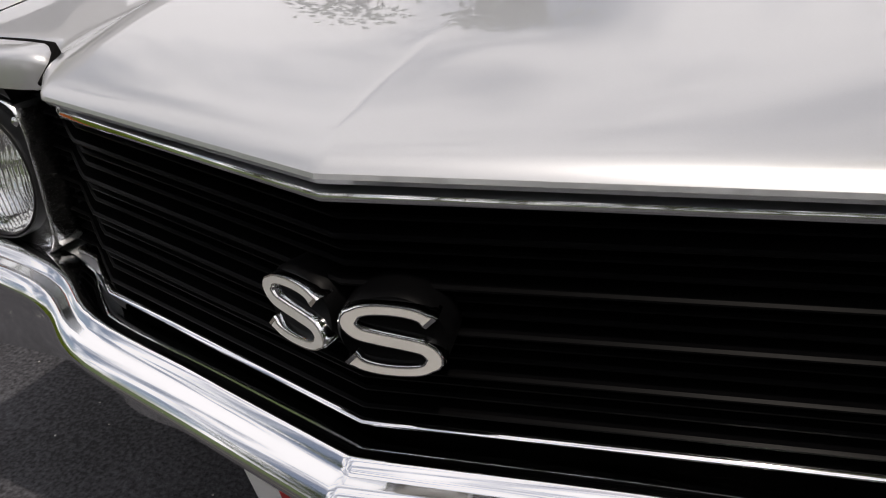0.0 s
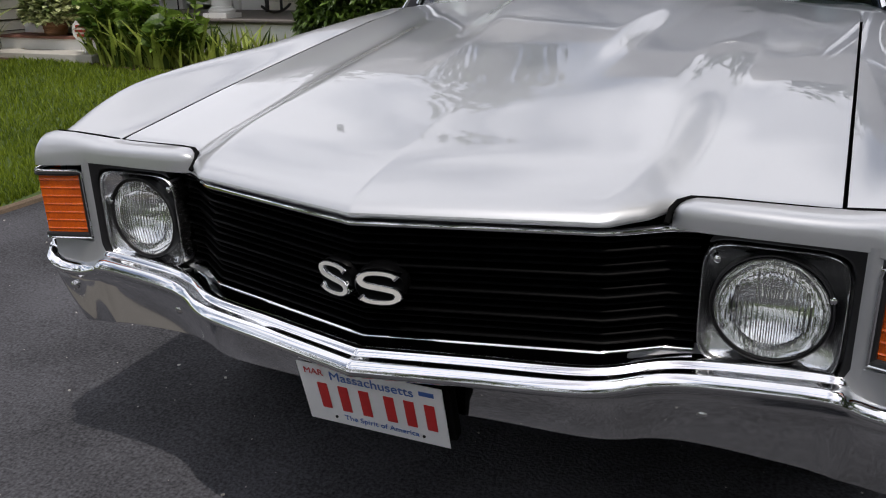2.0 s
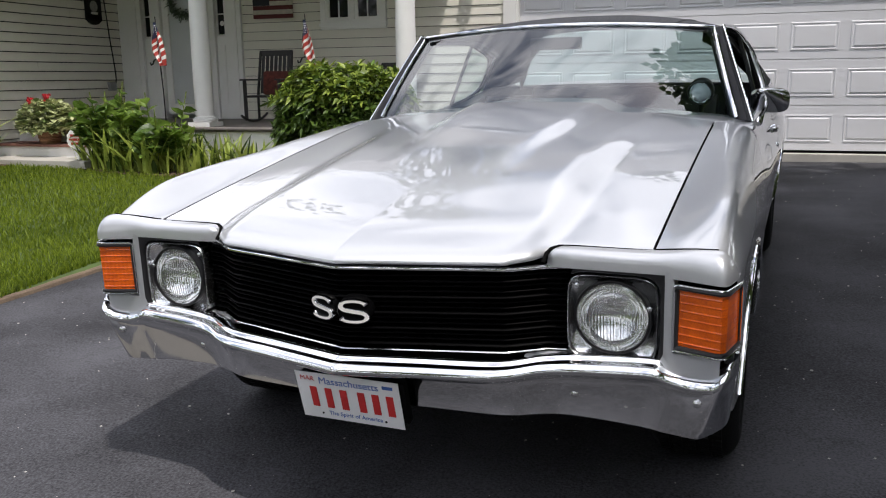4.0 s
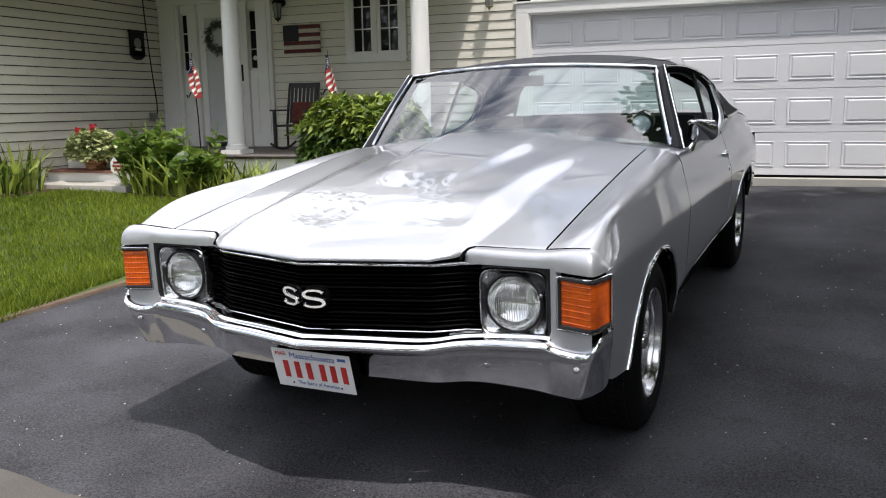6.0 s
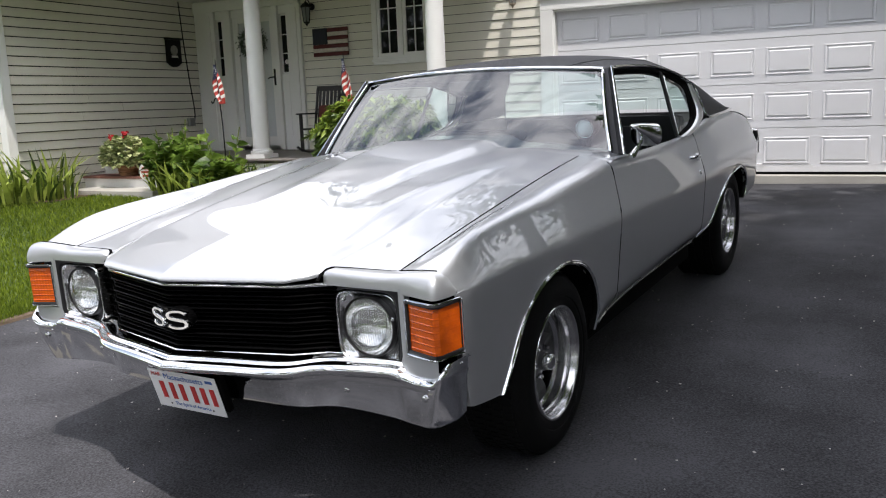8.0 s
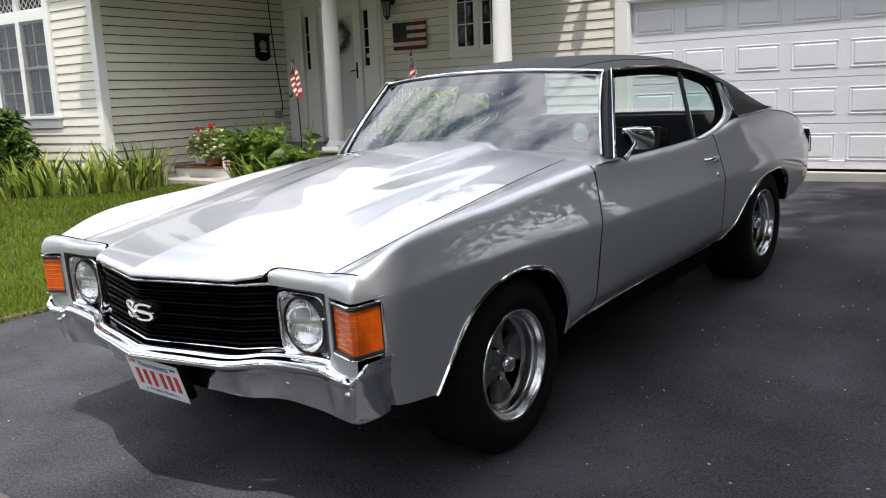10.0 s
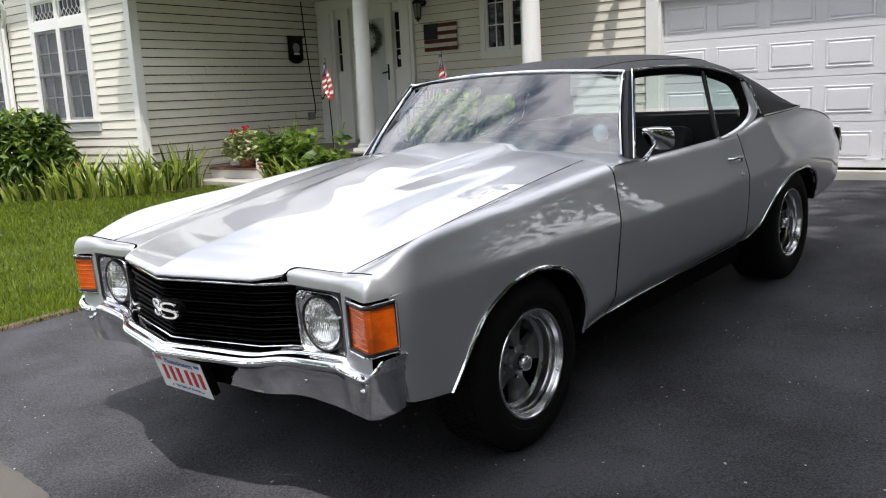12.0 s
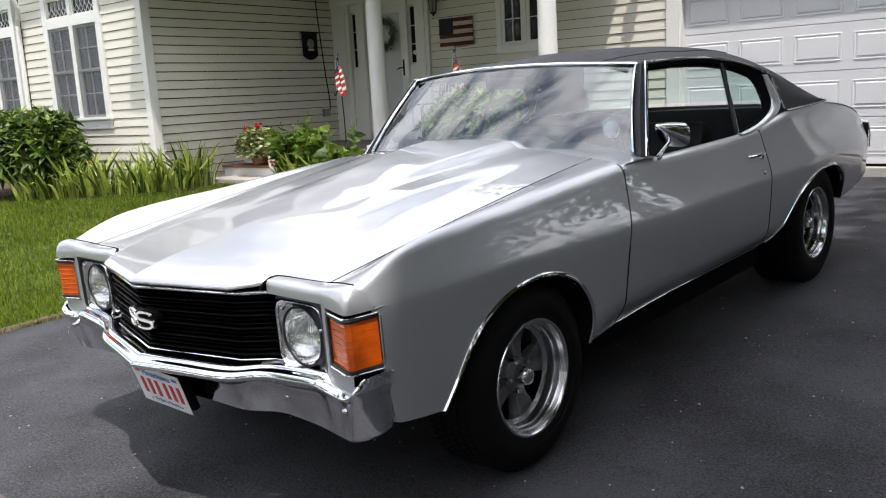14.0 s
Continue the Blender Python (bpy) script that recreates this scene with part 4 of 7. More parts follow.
# wheels
def make_wheel(x_face, y, z, s, tyre_r, width, steer=0.0):
    """A wheel whose outer rim face lies at x_face; built facing +x."""
    mm = Matrix.Translation((s * x_face, y, z)) @ Matrix.Rotation(radians(steer), 4, "Z") @ Matrix.Rotation(0 if s > 0 else math.pi, 4, "Z") @ Matrix.Rotation(radians(90), 4, "Y")
    rim = lathe(bmesh.new(), [(0.212, -width), (0.214, -0.02), (0.214, 0.0), (0.210, 0.006), (0.203, 0.006), (0.199, 0.001), (0.197, -0.004), (0.194, -0.018), (0.1925, -0.021), (0.189, -0.023), (0.187, -0.038), (0.1855, -0.041), (0.182, -0.043), (0.179, -0.068), (0.173, -0.073), (0.165, -0.078), (0.165, -width)], 64)
    wheel = part("wheel", rim, POLISHED, car, "five-spoke mag wheel with polished rim and grey spokes", m=mm, sharp=25)
    a, b = 0.214, tyre_r
    prof = [(a - 0.004, -width - 0.004), (a + 0.02, -width - 0.016), (a + 0.06, -width - 0.018), (b - 0.03, -width - 0.006), (b - 0.008, -width + 0.018), (b, -width + 0.035)]
    prof += [(b, -width + 0.035 + (width - 0.07) * k / 8) for k in range(1, 8)]
    prof += [(b, -0.040), (b - 0.006, -0.020), (b - 0.022, -0.002), (b - 0.05, 0.012), (a + 0.055, 0.016), (a + 0.03, 0.014), (a + 0.028, 0.010), (a + 0.012, 0.010), (a - 0.003, 0.002)]
    bm = lathe(bmesh.new(), prof, 96)
    part("tyre", bm, RUBBER, wheel, "wide black tyre", sharp=50)
    # tread blocks
    bm = bmesh.new()
    for k in range(72):
        ang = 2 * math.pi * k / 72
        for j in range(5):
            h = -width + 0.040 + (width - 0.085) * j / 4
            rot = Matrix.Rotation(ang + 0.02 * j, 4, "Z")
            box(bm, b - 0.004, b + 0.0045, -0.0105, 0.0105, h - 0.014, h + 0.014, 0, rot)
    part("tread", bm, RUBBER, wheel, smooth=False)
    sink = Matrix.Translation((0, 0, -0.024))
    for k in range(5):
        rot = sink @ Matrix.Rotation(2 * math.pi * k / 5 + 0.35, 4, "Z")
        rows = []
        for i in range(13):
            t = i / 12
            r = 0.034 + 0.142 * t
            w = 0.021 + 0.036 * t ** 1.2 - 0.004 * sstep(0.85, 1.0, t)
            h = -0.040 - 0.016 * math.sin(math.pi * t * 0.9) - 0.020 * t
            rows.append([rot @ Vector((r, w * c, h + hh - 0.010 * (1 - abs(c)) * sstep(0.15, 0.6, t))) for c, hh in ((-1.0, -0.034), (-1.0, -0.008), (-0.86, -0.001), (-0.62, -0.001), (-0.3, -0.003), (0, -0.004), (0.3, -0.003), (0.62, -0.001), (0.86, -0.001), (1.0, -0.008), (1.0, -0.034))])
        bm = bmesh.new()
        grid(bm, rows)
        part("spoke", bm, DARKMETAL, wheel, sharp=60)
        bm = lathe(bmesh.new(), [(0.0115, -0.05), (0.0115, -0.016), (0.008, -0.008), (0.0004, -0.007)], 6, sink @ Matrix.Rotation(2 * math.pi * k / 5 + 0.35 + math.pi / 5, 4, "Z") @ Matrix.Translation((0.058, 0, -0.020)))
        part("lug_nut", bm, CHROME, wheel)
    part("hub", lathe(bmesh.new(), [(0.072, -0.085), (0.070, -0.062), (0.060, -0.048), (0.044, -0.044), (0.036, -0.036), (0.034, -0.02)], 40, sink), DARKMETAL, wheel)
    part("hub_cap", lathe(bmesh.new(), [(0.032, -0.05), (0.032, -0.006), (0.029, 0.003), (0.024, 0.008), (0.016, 0.010), (0.0004, 0.009)], 32, sink), CHROME, wheel, "chrome centre cap")
    part("brake_drum", lathe(bmesh.new(), [(0.13, -0.22), (0.13, -0.15), (0.10, -0.14), (0.0005, -0.14)], 40), GAP, wheel)
    part("valve_stem", lathe(bmesh.new(), [(0.004, -0.02), (0.004, 0.012), (0.0003, 0.014)], 8, Matrix.Rotation(1.2, 4, "Z") @ Matrix.Translation((0.178, 0, -0.070))), BLACKTRIM, wheel)


make_wheel(0.922, 0.004, 0.332, 1, 0.334, 0.24, 1)
make_wheel(0.922, 0.004, 0.332, -1, 0.334, 0.24, 1)
make_wheel(0.913, 2.800, 0.347, 1, 0.352, 0.28)
make_wheel(0.913, 2.800, 0.347, -1, 0.352, 0.28)

# ------------------------------------------------ greenhouse
RAIL = [(1.20, 1.362), (1.45, 1.366), (1.775, 1.358), (1.934, 1.344), (2.097, 1.324), (2.259, 1.293), (2.417, 1.249), (2.465, 1.233), (2.65, 1.170), (2.85, 1.105), (3.0, 1.068), (3.11, 1.042)]
RAIL_X = [(1.20, 0.700), (1.5, 0.705), (1.775, 0.712), (1.934, 0.720), (2.097, 0.730), (2.259, 0.743), (2.417, 0.761), (2.465, 0.769), (2.65, 0.800), (2.85, 0.826), (3.11, 0.848)]
SAIL_Y = 2.474          # upright front edge of the vinyl behind the quarter window
ROOF_C = [(1.10, 1.395), (1.3, 1.420), (1.6, 1.444), (1.9, 1.450), (2.2, 1.441), (2.5, 1.408), (2.65, 1.372), (2.8, 1.318), (3.0, 1.195), (3.11, 1.095)]


def sided_point(p, s):
    return Vector((s * p.x, p.y, p.z))


def side_plane(y, z, out=0.0):
    """A point on the leaning plane of the side windows."""
    return Vector((0.868 - 0.404 * (z - 0.985) + out, y, z))


def roof_front(u):
    """y of the roof's front edge at u from 0 (centre) to 1 (side)."""
    return 1.105 + 0.105 * u * u


def roof_point(y, u):
    xo, zo, zc = curve(RAIL_X, max(y, 1.2)), curve(RAIL, max(y, 1.2)), curve(ROOF_C, y)
    soft = sstep(1.9, 2.35, y)
    p, q = 2.4 + 0.8 * soft, 1.0 - 0.2 * soft
    return Vector((xo * u, y, zo + (zc - zo) * max(0.0, 1 - u ** p) ** q))


def glass_half(y):
    return poly([(2.28, 0.60), (2.58, 0.62), (2.75, 0.76), (3.0, 0.89), (3.11, 0.96)], y)


rows = []
us = [i / 24 for i in range(25)]
us = sorted(set(us + [0.97, 0.985, 0.995]))
full = [-u for u in reversed(us[1:])] + us
for j in range(40):
    t = j / 39
    row = []
    for u in full:
        y = roof_front(abs(u)) + (2.58 - roof_front(abs(u))) * t
        p = roof_point(y, abs(u))
        row.append(Vector((math.copysign(p.x, u), p.y, p.z)))
    rows.append(row)
bm = bmesh.new()
grid(bm, rows)
roof = part("roof", bm, VINYL, car, "black grained vinyl roof covering", sharp=50)
for s in SIDES:
    bm = bmesh.new()
    tube(bm, [Vector((s * roof_point(y, 0.74).x, y, roof_point(y, 0.74).z + 0.001)) for y in [1.18 + 0.0615 * i for i in range(21)]], 0.0028, 6)
    part("roof_seam", bm, VINYL, roof)


def sail_foot(y):
    return Vector((0.862 - 0.008 * sstep(2.7, 3.11, y), y, 1.039 + 0.006 * sstep(2.9, 3.15, y)))


for s in SIDES:
    bm = bmesh.new()
    rows = []
    for j in range(24):
        y = 2.578 + (3.11 - 2.578) * j / 23
        g = glass_half(y)
        rows.append([roof_point(y, g) - Vector((0.002, 0, 0.06))] + [roof_point(y, g + (1 - g) * k / 10) for k in range(11)])
    grid(bm, sided(rows, s))
    rows = []
    for j in range(28):
        y = SAIL_Y + (3.11 - SAIL_Y) * j / 27
        top, foot = roof_point(y, 1.0), sail_foot(y)
        rows.append([top.lerp(foot, k / 8) + Vector((0.008, 0, 0.003)) * math.sin(math.pi * k / 8) for k in range(9)])
    grid(bm, sided(rows, s))
    part("sail_panel", bm, VINYL, roof)
    bm = bmesh.new()
    tube(bm, [sided_point(sail_foot(y) + Vector((0.006, 0, -0.004)), s) for y in [SAIL_Y - 0.004 + i * 0.0335 for i in range(20)]], 0.008, 8)
    part("vinyl_molding", bm, CHROME, roof, "bright molding below the vinyl")
# headliner below the roof skin, with padded rails over the side windows
bm = bmesh.new()
rows = []
for j in range(24):
    y = 1.16 + 1.32 * j / 23
    qs = [roof_point(y, 0.94 * i / 10) - Vector((0, 0, 0.026)) for i in range(11)]
    rows.append([Vector((-q.x, q.y, q.z)) for q in reversed(qs[1:])] + qs)
grid(bm, rows)
part("headliner", bm, SEAT, car, "black perforated headliner")
for s in SIDES:
    bm = bmesh.new()
    tube(bm, [Vector((s * (curve(RAIL_X, y) - 0.030), y, curve(RAIL, y) - 0.020)) for y in [1.21 + 0.0575 * i for i in range(21)]], 0.020, 8)
    part("roof_rail_pad", bm, SEAT, car)
# rear window and deck
bm = bmesh.new()
rows = []
for k in range(19):
    y = 2.52 + 0.63 * k / 18
    g = min(glass_half(y) + 0.02, 0.97)
    qs = [roof_point(min(y, 3.11), g * i / 10) for i in range(11)]
    qs = [Vector((q.x, y, q.z - 0.009 - 0.030 * sstep(2.56, 2.70, y) * (1 - sstep(2.9, 3.11, y)) - 0.75 * max(0.0, y - 3.11))) for q in qs]
    rows.append([Vector((-q.x, q.y, q.z)) for q in reversed(qs[1:])] + qs)
grid(bm, rows)
part("rear_window", bm, SIDEGLASS, car, "tinted rear window").visible_shadow = False
bm = bmesh.new()
grid(bm, [[Vector((x, y, (curve(RIDGE, y) + 0.010 * (1 - (x / 0.85) ** 2)) - 0.002)) for x in [(curve(RIDGE_X, y) - 0.002) * (i / 10 - 1) for i in range(21)]] for y in [3.10, 3.2, 3.3, 3.4, 3.5, 3.6, 3.7, 3.78, 3.84]] )
part("trunk_lid", bm, SILVER, car)
bm = bmesh.new()
grid(bm, [[Vector((x * w, y, z)) for x in [-0.86 + i * 0.086 for i in range(21)]] for w, y, z in ((0.94, 3.835, 0.868), (0.95, 3.875, 0.84), (0.96, 3.885, 0.79), (0.98, 3.885, 0.70), (0.98, 3.84, 0.55), (0.96, 3.78, 0.45))])
part("tail_panel", bm, SILVER, car)
bm = bmesh.new()
rb = [(-0.936, 3.46), (-0.932, 3.60), (-0.915, 3.74), (-0.885, 3.84), (-0.8, 3.885), (0, 3.91), (0.8, 3.885), (0.885, 3.84), (0.915, 3.74), (0.932, 3.60), (0.936, 3.46)]
grid(bm, [[Vector((p.x, p.y + dy, z)) for p in resample(rb, 60)] for z, dy in ((0.635, -0.03), (0.64, -0.004), (0.63, 0.0), (0.58, -0.01), (0.51, -0.045), (0.50, -0.07))])
part("rear_bumper", bm, CHROME, car, "chrome rear bumper wrapping the tail")
for s in SIDES:
    bm = bmesh.new()
    rows = []
    for k in range(13):
        z = 0.675 + 0.155 * k / 12
        rib = 0.004 * (k % 2)
        rows.append([Vector((0.902 - 0.10 * t ** 2 + rib * 0.6, 3.815 + 0.085 * t, z)) for t in (0, 0.15, 0.35, 0.6, 1.0)])
    grid(bm, sided(rows, s))
    part("tail_lamp_bezel", bm, BLACKTRIM, car, "dark ribbed tail-lamp bezel")
    bm = bmesh.new()
    tube(bm, [Vector((s * x, y, z)) for x, y, z in ((0.906, 3.83, 0.67), (0.908, 3.835, 0.75), (0.898, 3.83, 0.835), (0.84, 3.88, 0.845))], 0.004, 6)
    part("lamp_trim", bm, CHROME, car)

# windshield
def ws_point(u, t):
    """u: -1 to 1 across, t: 0 at the cowl, 1 at the roof."""
    a = abs(u)
    lo = Vector((0.805 * u, 0.790 + 0.135 * a ** 2.2, 1.000 - 0.012 * a ** 2))
    hi = Vector((0.672 * u, 1.100 + 0.105 * a ** 2, 1.392 - 0.034 * a ** 2))
    p = lo.lerp(hi, t)
    p.y -= 0.020 * math.sin(math.pi * t)
    return p


bm = bmesh.new()
grid(bm, [[ws_point(-1 + i / 16, j / 12) for i in range(33)] for j in range(13)])
part("windshield", bm, GLASS, car, "curved windshield reflecting sky and clouds").visible_shadow = False
bm = bmesh.new()
edge = [ws_point(-1, 0.02 + 0.98 * k / 16) for k in range(17)] + [ws_point(-1 + i / 12, 1) for i in range(1, 25)] + [ws_point(1, 1 - 0.98 * k / 16) for k in range(1, 17)]
edge = [p + Vector((0.010 * (1 if p.x > 0 else -1) * sstep(0.5, 0.66, abs(p.x)), 0.0, 0.006)) for p in edge]
tube(bm, edge, 0.010, 8, flat=(0.010, 0.008))
part("windshield_molding", bm, CHROME, car, "bright windshield molding")
for s in SIDES:
    # pillar between windshield and door glass
    rows = []
    for k in range(14):
        t = k / 13
        a = ws_point(1, t) + Vector((0.012, 0.002, 0.0))
        b = Vector((0.868 - 0.155 * t, 0.925 + 0.295 * t, 0.985 + 0.382 * t))
        mid = a.lerp(b, 0.5) + Vector((0.012, -0.012, 0.004))
        rows.append([a + Vector((-0.03, 0.05, -0.01)), a, mid, b, b + Vector((-0.03, 0.02, -0.005))])
    bm = bmesh.new()
    grid(bm, sided(rows, s))
    part("windshield_pillar", bm, VINYL, car, "black windshield pillar", sharp=40)
    bm = bmesh.new()
    tube(bm, [Vector((s * (0.874 - 0.155 * k / 13), 0.928 + 0.295 * k / 13, 0.985 + 0.384 * k / 13)) for k in range(14)] + [Vector((s * (curve(RAIL_X, y) + 0.010), y, curve(RAIL, y) + 0.002)) for y in [1.28 + i * 0.0455 for i in range(27)]] + [sided_point(side_plane(y, z, 0.012), s) for y, z in ((2.477, 1.20), (2.481, 1.15), (2.484, 1.10), (2.482, 1.05))], 0.007, 8)
    part("drip_molding", bm, CHROME, car, "thin bright drip molding above the side windows")
    bm = bmesh.new()
    tube(bm, [Vector((s * (0.858 - 0.148 * k / 13), 0.945 + 0.29 * k / 13, 0.985 + 0.366 * k / 13)) for k in range(14)] + [Vector((s * (curve(RAIL_X, y) - 0.004), y + 0.01, curve(RAIL, y) - 0.022)) for y in [1.28 + i * 0.045 for i in range(25)]], 0.013, 8)
    part("weather_strip", bm, GAP, car)
    # belt ledge
    bm = bmesh.new()
    grid(bm, sided([[Vector((curve(RIDGE_X, y) - dx, y, curve(RIDGE, y) + dz)) for dx, dz in ((0.031, 0.0015), (0.036, 0.0), (0.045, -0.03))] for y in [0.715 + i * 0.081 for i in range(22)]], s))
    part("belt_ledge", bm, SILVER, car)
    bm = bmesh.new()
    grid(bm, sided([[Vector((x, y, z)) for x, z in ((0.85, 0.97), (0.80, 0.93), (0.79, 0.6))] for y in (0.72, 1.2, 1.7, 2.4)], s))
    part("inner_door_trim", bm, SEAT, car)
    # bright strip sweeping up behind the quarter window
    bm = bmesh.new()
    edge = [(1.86, 0.976, 1.86, 0.970), (2.0, 0.988, 2.02, 0.970), (2.124, 1.003, 2.16, 0.986), (2.245, 1.028, 2.30, 1.012), (2.330, 1.056, 2.40, 1.036), (2.378, 1.090, 2.455, 1.062), (2.394, 1.130, 2.468, 1.105), (2.402, 1.180, 2.466, 1.170), (2.414, 1.238, 2.448, 1.236)]
    rows = []
    for k in range(49):
        a, b, c, d = (curve([(i, e[n]) for i, e in enumerate(edge)], k / 6) for n in range(4))
        rows.append([side_plane(a + (c - a) * f, b + (d - b) * f, o) for f, o in ((0, -0.020), (0, 0.006), (0.15, 0.011), (0.5, 0.013), (0.85, 0.011), (1, 0.004))])
    grid(bm, sided(rows, s))
    part("quarter_window_trim", bm, BRIGHTWORK, car, "broad bright trim behind the quarter window")
    # black rubber frame of the quarter glass
    glass_edge = smoothed([Vector(p) for p in ((1.985, 1.296, 0), (2.09, 1.278, 0), (2.20, 1.252, 0), (2.275, 1.226, 0), (2.306, 1.185, 0), (2.310, 1.13, 0), (2.300, 1.082, 0), (2.23, 1.034, 0), (2.07, 1.002, 0), (1.885, 0.983, 0))], 40)
    frame_edge = smoothed([Vector(p) for p in ((1.935, 1.335, 0), (2.06, 1.320, 0), (2.20, 1.295, 0), (2.36, 1.255, 0), (2.412, 1.225, 0), (2.402, 1.15, 0), (2.372, 1.083, 0), (2.245, 1.028, 0), (2.05, 0.992, 0), (1.86, 0.976, 0))], 40)
    bm = bmesh.new()
    grid(bm, sided([[side_plane(p.x, p.y, -0.030), side_plane(p.x, p.y, -0.016), side_plane(*p.lerp(q, 0.5)[:2], -0.006), side_plane(q.x, q.y, -0.004)] for p, q in zip(glass_edge, frame_edge)], s))
    part("quarter_window_seal", bm, GAP, car)

    # side glass: the door glass is wound down, the fixed quarter glass is up
    def sg(y, z):
        t = (z - 0.975) / 0.39
        return Vector((0.842 - 0.128 * t, y, z))
    bm = bmesh.new()
    outline = [(1.853, 0.98), (1.932, 1.31), (2.06, 1.285), (2.17, 1.26), (2.27, 1.235), (2.335, 1.19), (2.335, 1.11), (2.315, 1.07), (2.20, 1.025), (2.05, 0.995)]
    vs = [bm.verts.new(Vector((s * sg(y, z).x, y, z))) for y, z in outline]
    bm.faces.new(vs)
    part("quarter_window", bm, SIDEGLASS, car, "green-tinted quarter window", smooth=False).visible_shadow = False
    bm = bmesh.new()
    tube(bm, [Vector((s * (sg(1.880 + 0.082 * k, 0.98 + 0.34 * k).x + 0.004), 1.880 + 0.082 * k, 0.98 + 0.34 * k)) for k in (0, 0.25, 0.5, 0.75, 1)], 0.010, 8)
    part("window_divider", bm, BLACKTRIM, car)
    bm = bmesh.new()
    tube(bm, [Vector((s * (sg(1.888 + 0.082 * k, 0.98 + 0.32 * k).x + 0.012), 1.888 + 0.082 * k, 0.98 + 0.32 * k)) for k in (0, 0.25, 0.5, 0.75, 1)], 0.004, 6)
    part("divider_trim", bm, CHROME, car)
    # door mirror
    if s > 0:
        mb = Vector((0.893, 0.985, 0.975))
        mh = Vector((0.928, 1.068, 1.060))
        bm = bmesh.new()
        tube(bm, [Vector((s * p.x, p.y, p.z)) for p in (mb + Vector((0, -0.02, -0.004)), mb, mb.lerp(mh, 0.4), mb.lerp(mh, 0.75), mh + Vector((-0.01, -0.01, -0.02)))], [0.010, 0.017, 0.009, 0.008, 0.008], 10)
        arm = part("door_mirror", bm, CHROME, doors[s], "chrome door mirror on a slim arm")
        mm = Matrix.Translation((s * mh.x, mh.y, mh.z)) @ Matrix.Rotation(radians(-90), 4, "X") @ Matrix.Rotation(radians(14 * s), 4, "Y")
        rows = []
        for r, h in ((0.0005, -0.105), (0.012, -0.098), (0.026, -0.072), (0.041, -0.036), (0.054, -0.004), (0.056, 0.006)):
            rows.append([mm @ Vector((1.42 * r * math.copysign(abs(math.cos(a)) ** 0.6, math.cos(a)), 0.92 * r * math.copysign(abs(math.sin(a)) ** 0.6, math.sin(a)) - 0.045 * max(0.0, -h) / 0.105, h)) for a in [2 * math.pi * i / 32 for i in range(32)]])
        bm = bmesh.new()
        grid(bm, rows, close=True)
        part("mirror_housing", bm, CHROME, arm)
        bm = bmesh.new()
        bm.faces.new([bm.verts.new(mm @ Vector((1.36 * 0.056 * math.copysign(abs(math.cos(a)) ** 0.6, math.cos(a)), 0.9 * 0.056 * math.copysign(abs(math.sin(a)) ** 0.6, math.sin(a)), 0.004))) for a in [2 * math.pi * i / 32 for i in range(32)]])
        part("mirror_glass", bm, CHROME, arm, smooth=False)
    # handle and lock
    bm = bmesh.new()
    hx0 = side_x(1.92, 0.86)
    tube(bm, [Vector((s * (hx0 + d), y, z)) for d, y, z in ((0.0, 1.835, 0.862), (0.016, 1.845, 0.862), (0.022, 1.88, 0.862), (0.022, 1.96, 0.862), (0.016, 1.985, 0.862), (0.0, 1.99, 0.862))], 0.008, 10, flat=(0.011, 0.008))
    hd = part("door_handle", bm, CHROME, doors[s], "chrome push-button door handle")
    part("push_button", lathe(bmesh.new(), [(0.011, -0.01), (0.011, 0.016), (0.008, 0.019), (0.0004, 0.019)], 16, Matrix.Translation((s * (hx0 + 0.004), 1.965, 0.845)) @ Matrix.Rotation(radians(90 * s), 4, "Y")), CHROME, hd)
    part("door_lock", lathe(bmesh.new(), [(0.013, -0.006), (0.013, 0.004), (0.008, 0.007), (0.0004, 0.007)], 16, Matrix.Translation((s * side_x(1.96, 0.77), 1.96, 0.77)) @ Matrix.Rotation(radians(90 * s), 4, "Y")), CHROME, doors[s])

# interior
bm = bmesh.new()
grid(bm, [[Vector((x, y, z)) for x in (-0.80, -0.4, 0, 0.4, 0.80)] for y, z in ((0.84, 0.985), (1.02, 0.985), (1.12, 0.97), (1.16, 0.93), (1.14, 0.80), (1.05, 0.62))])
part("dashboard", bm, SEAT, car, "black dashboard")


def car_seat(x, y, w):
    seat = part("car_seat", boxed(x - w / 2, x + w / 2, y, y + 0.50, 0.48, 0.70, 0.05), SEAT, car, "black vinyl car seat")
    part("backrest", boxed(-w / 2, w / 2, -0.06, 0.07, 0.0, 0.42, 0.045, Matrix.Translation((x, y + 0.50, 0.62)) @ Matrix.Rotation(radians(-14), 4, "X")), SEAT, seat)
    return seat


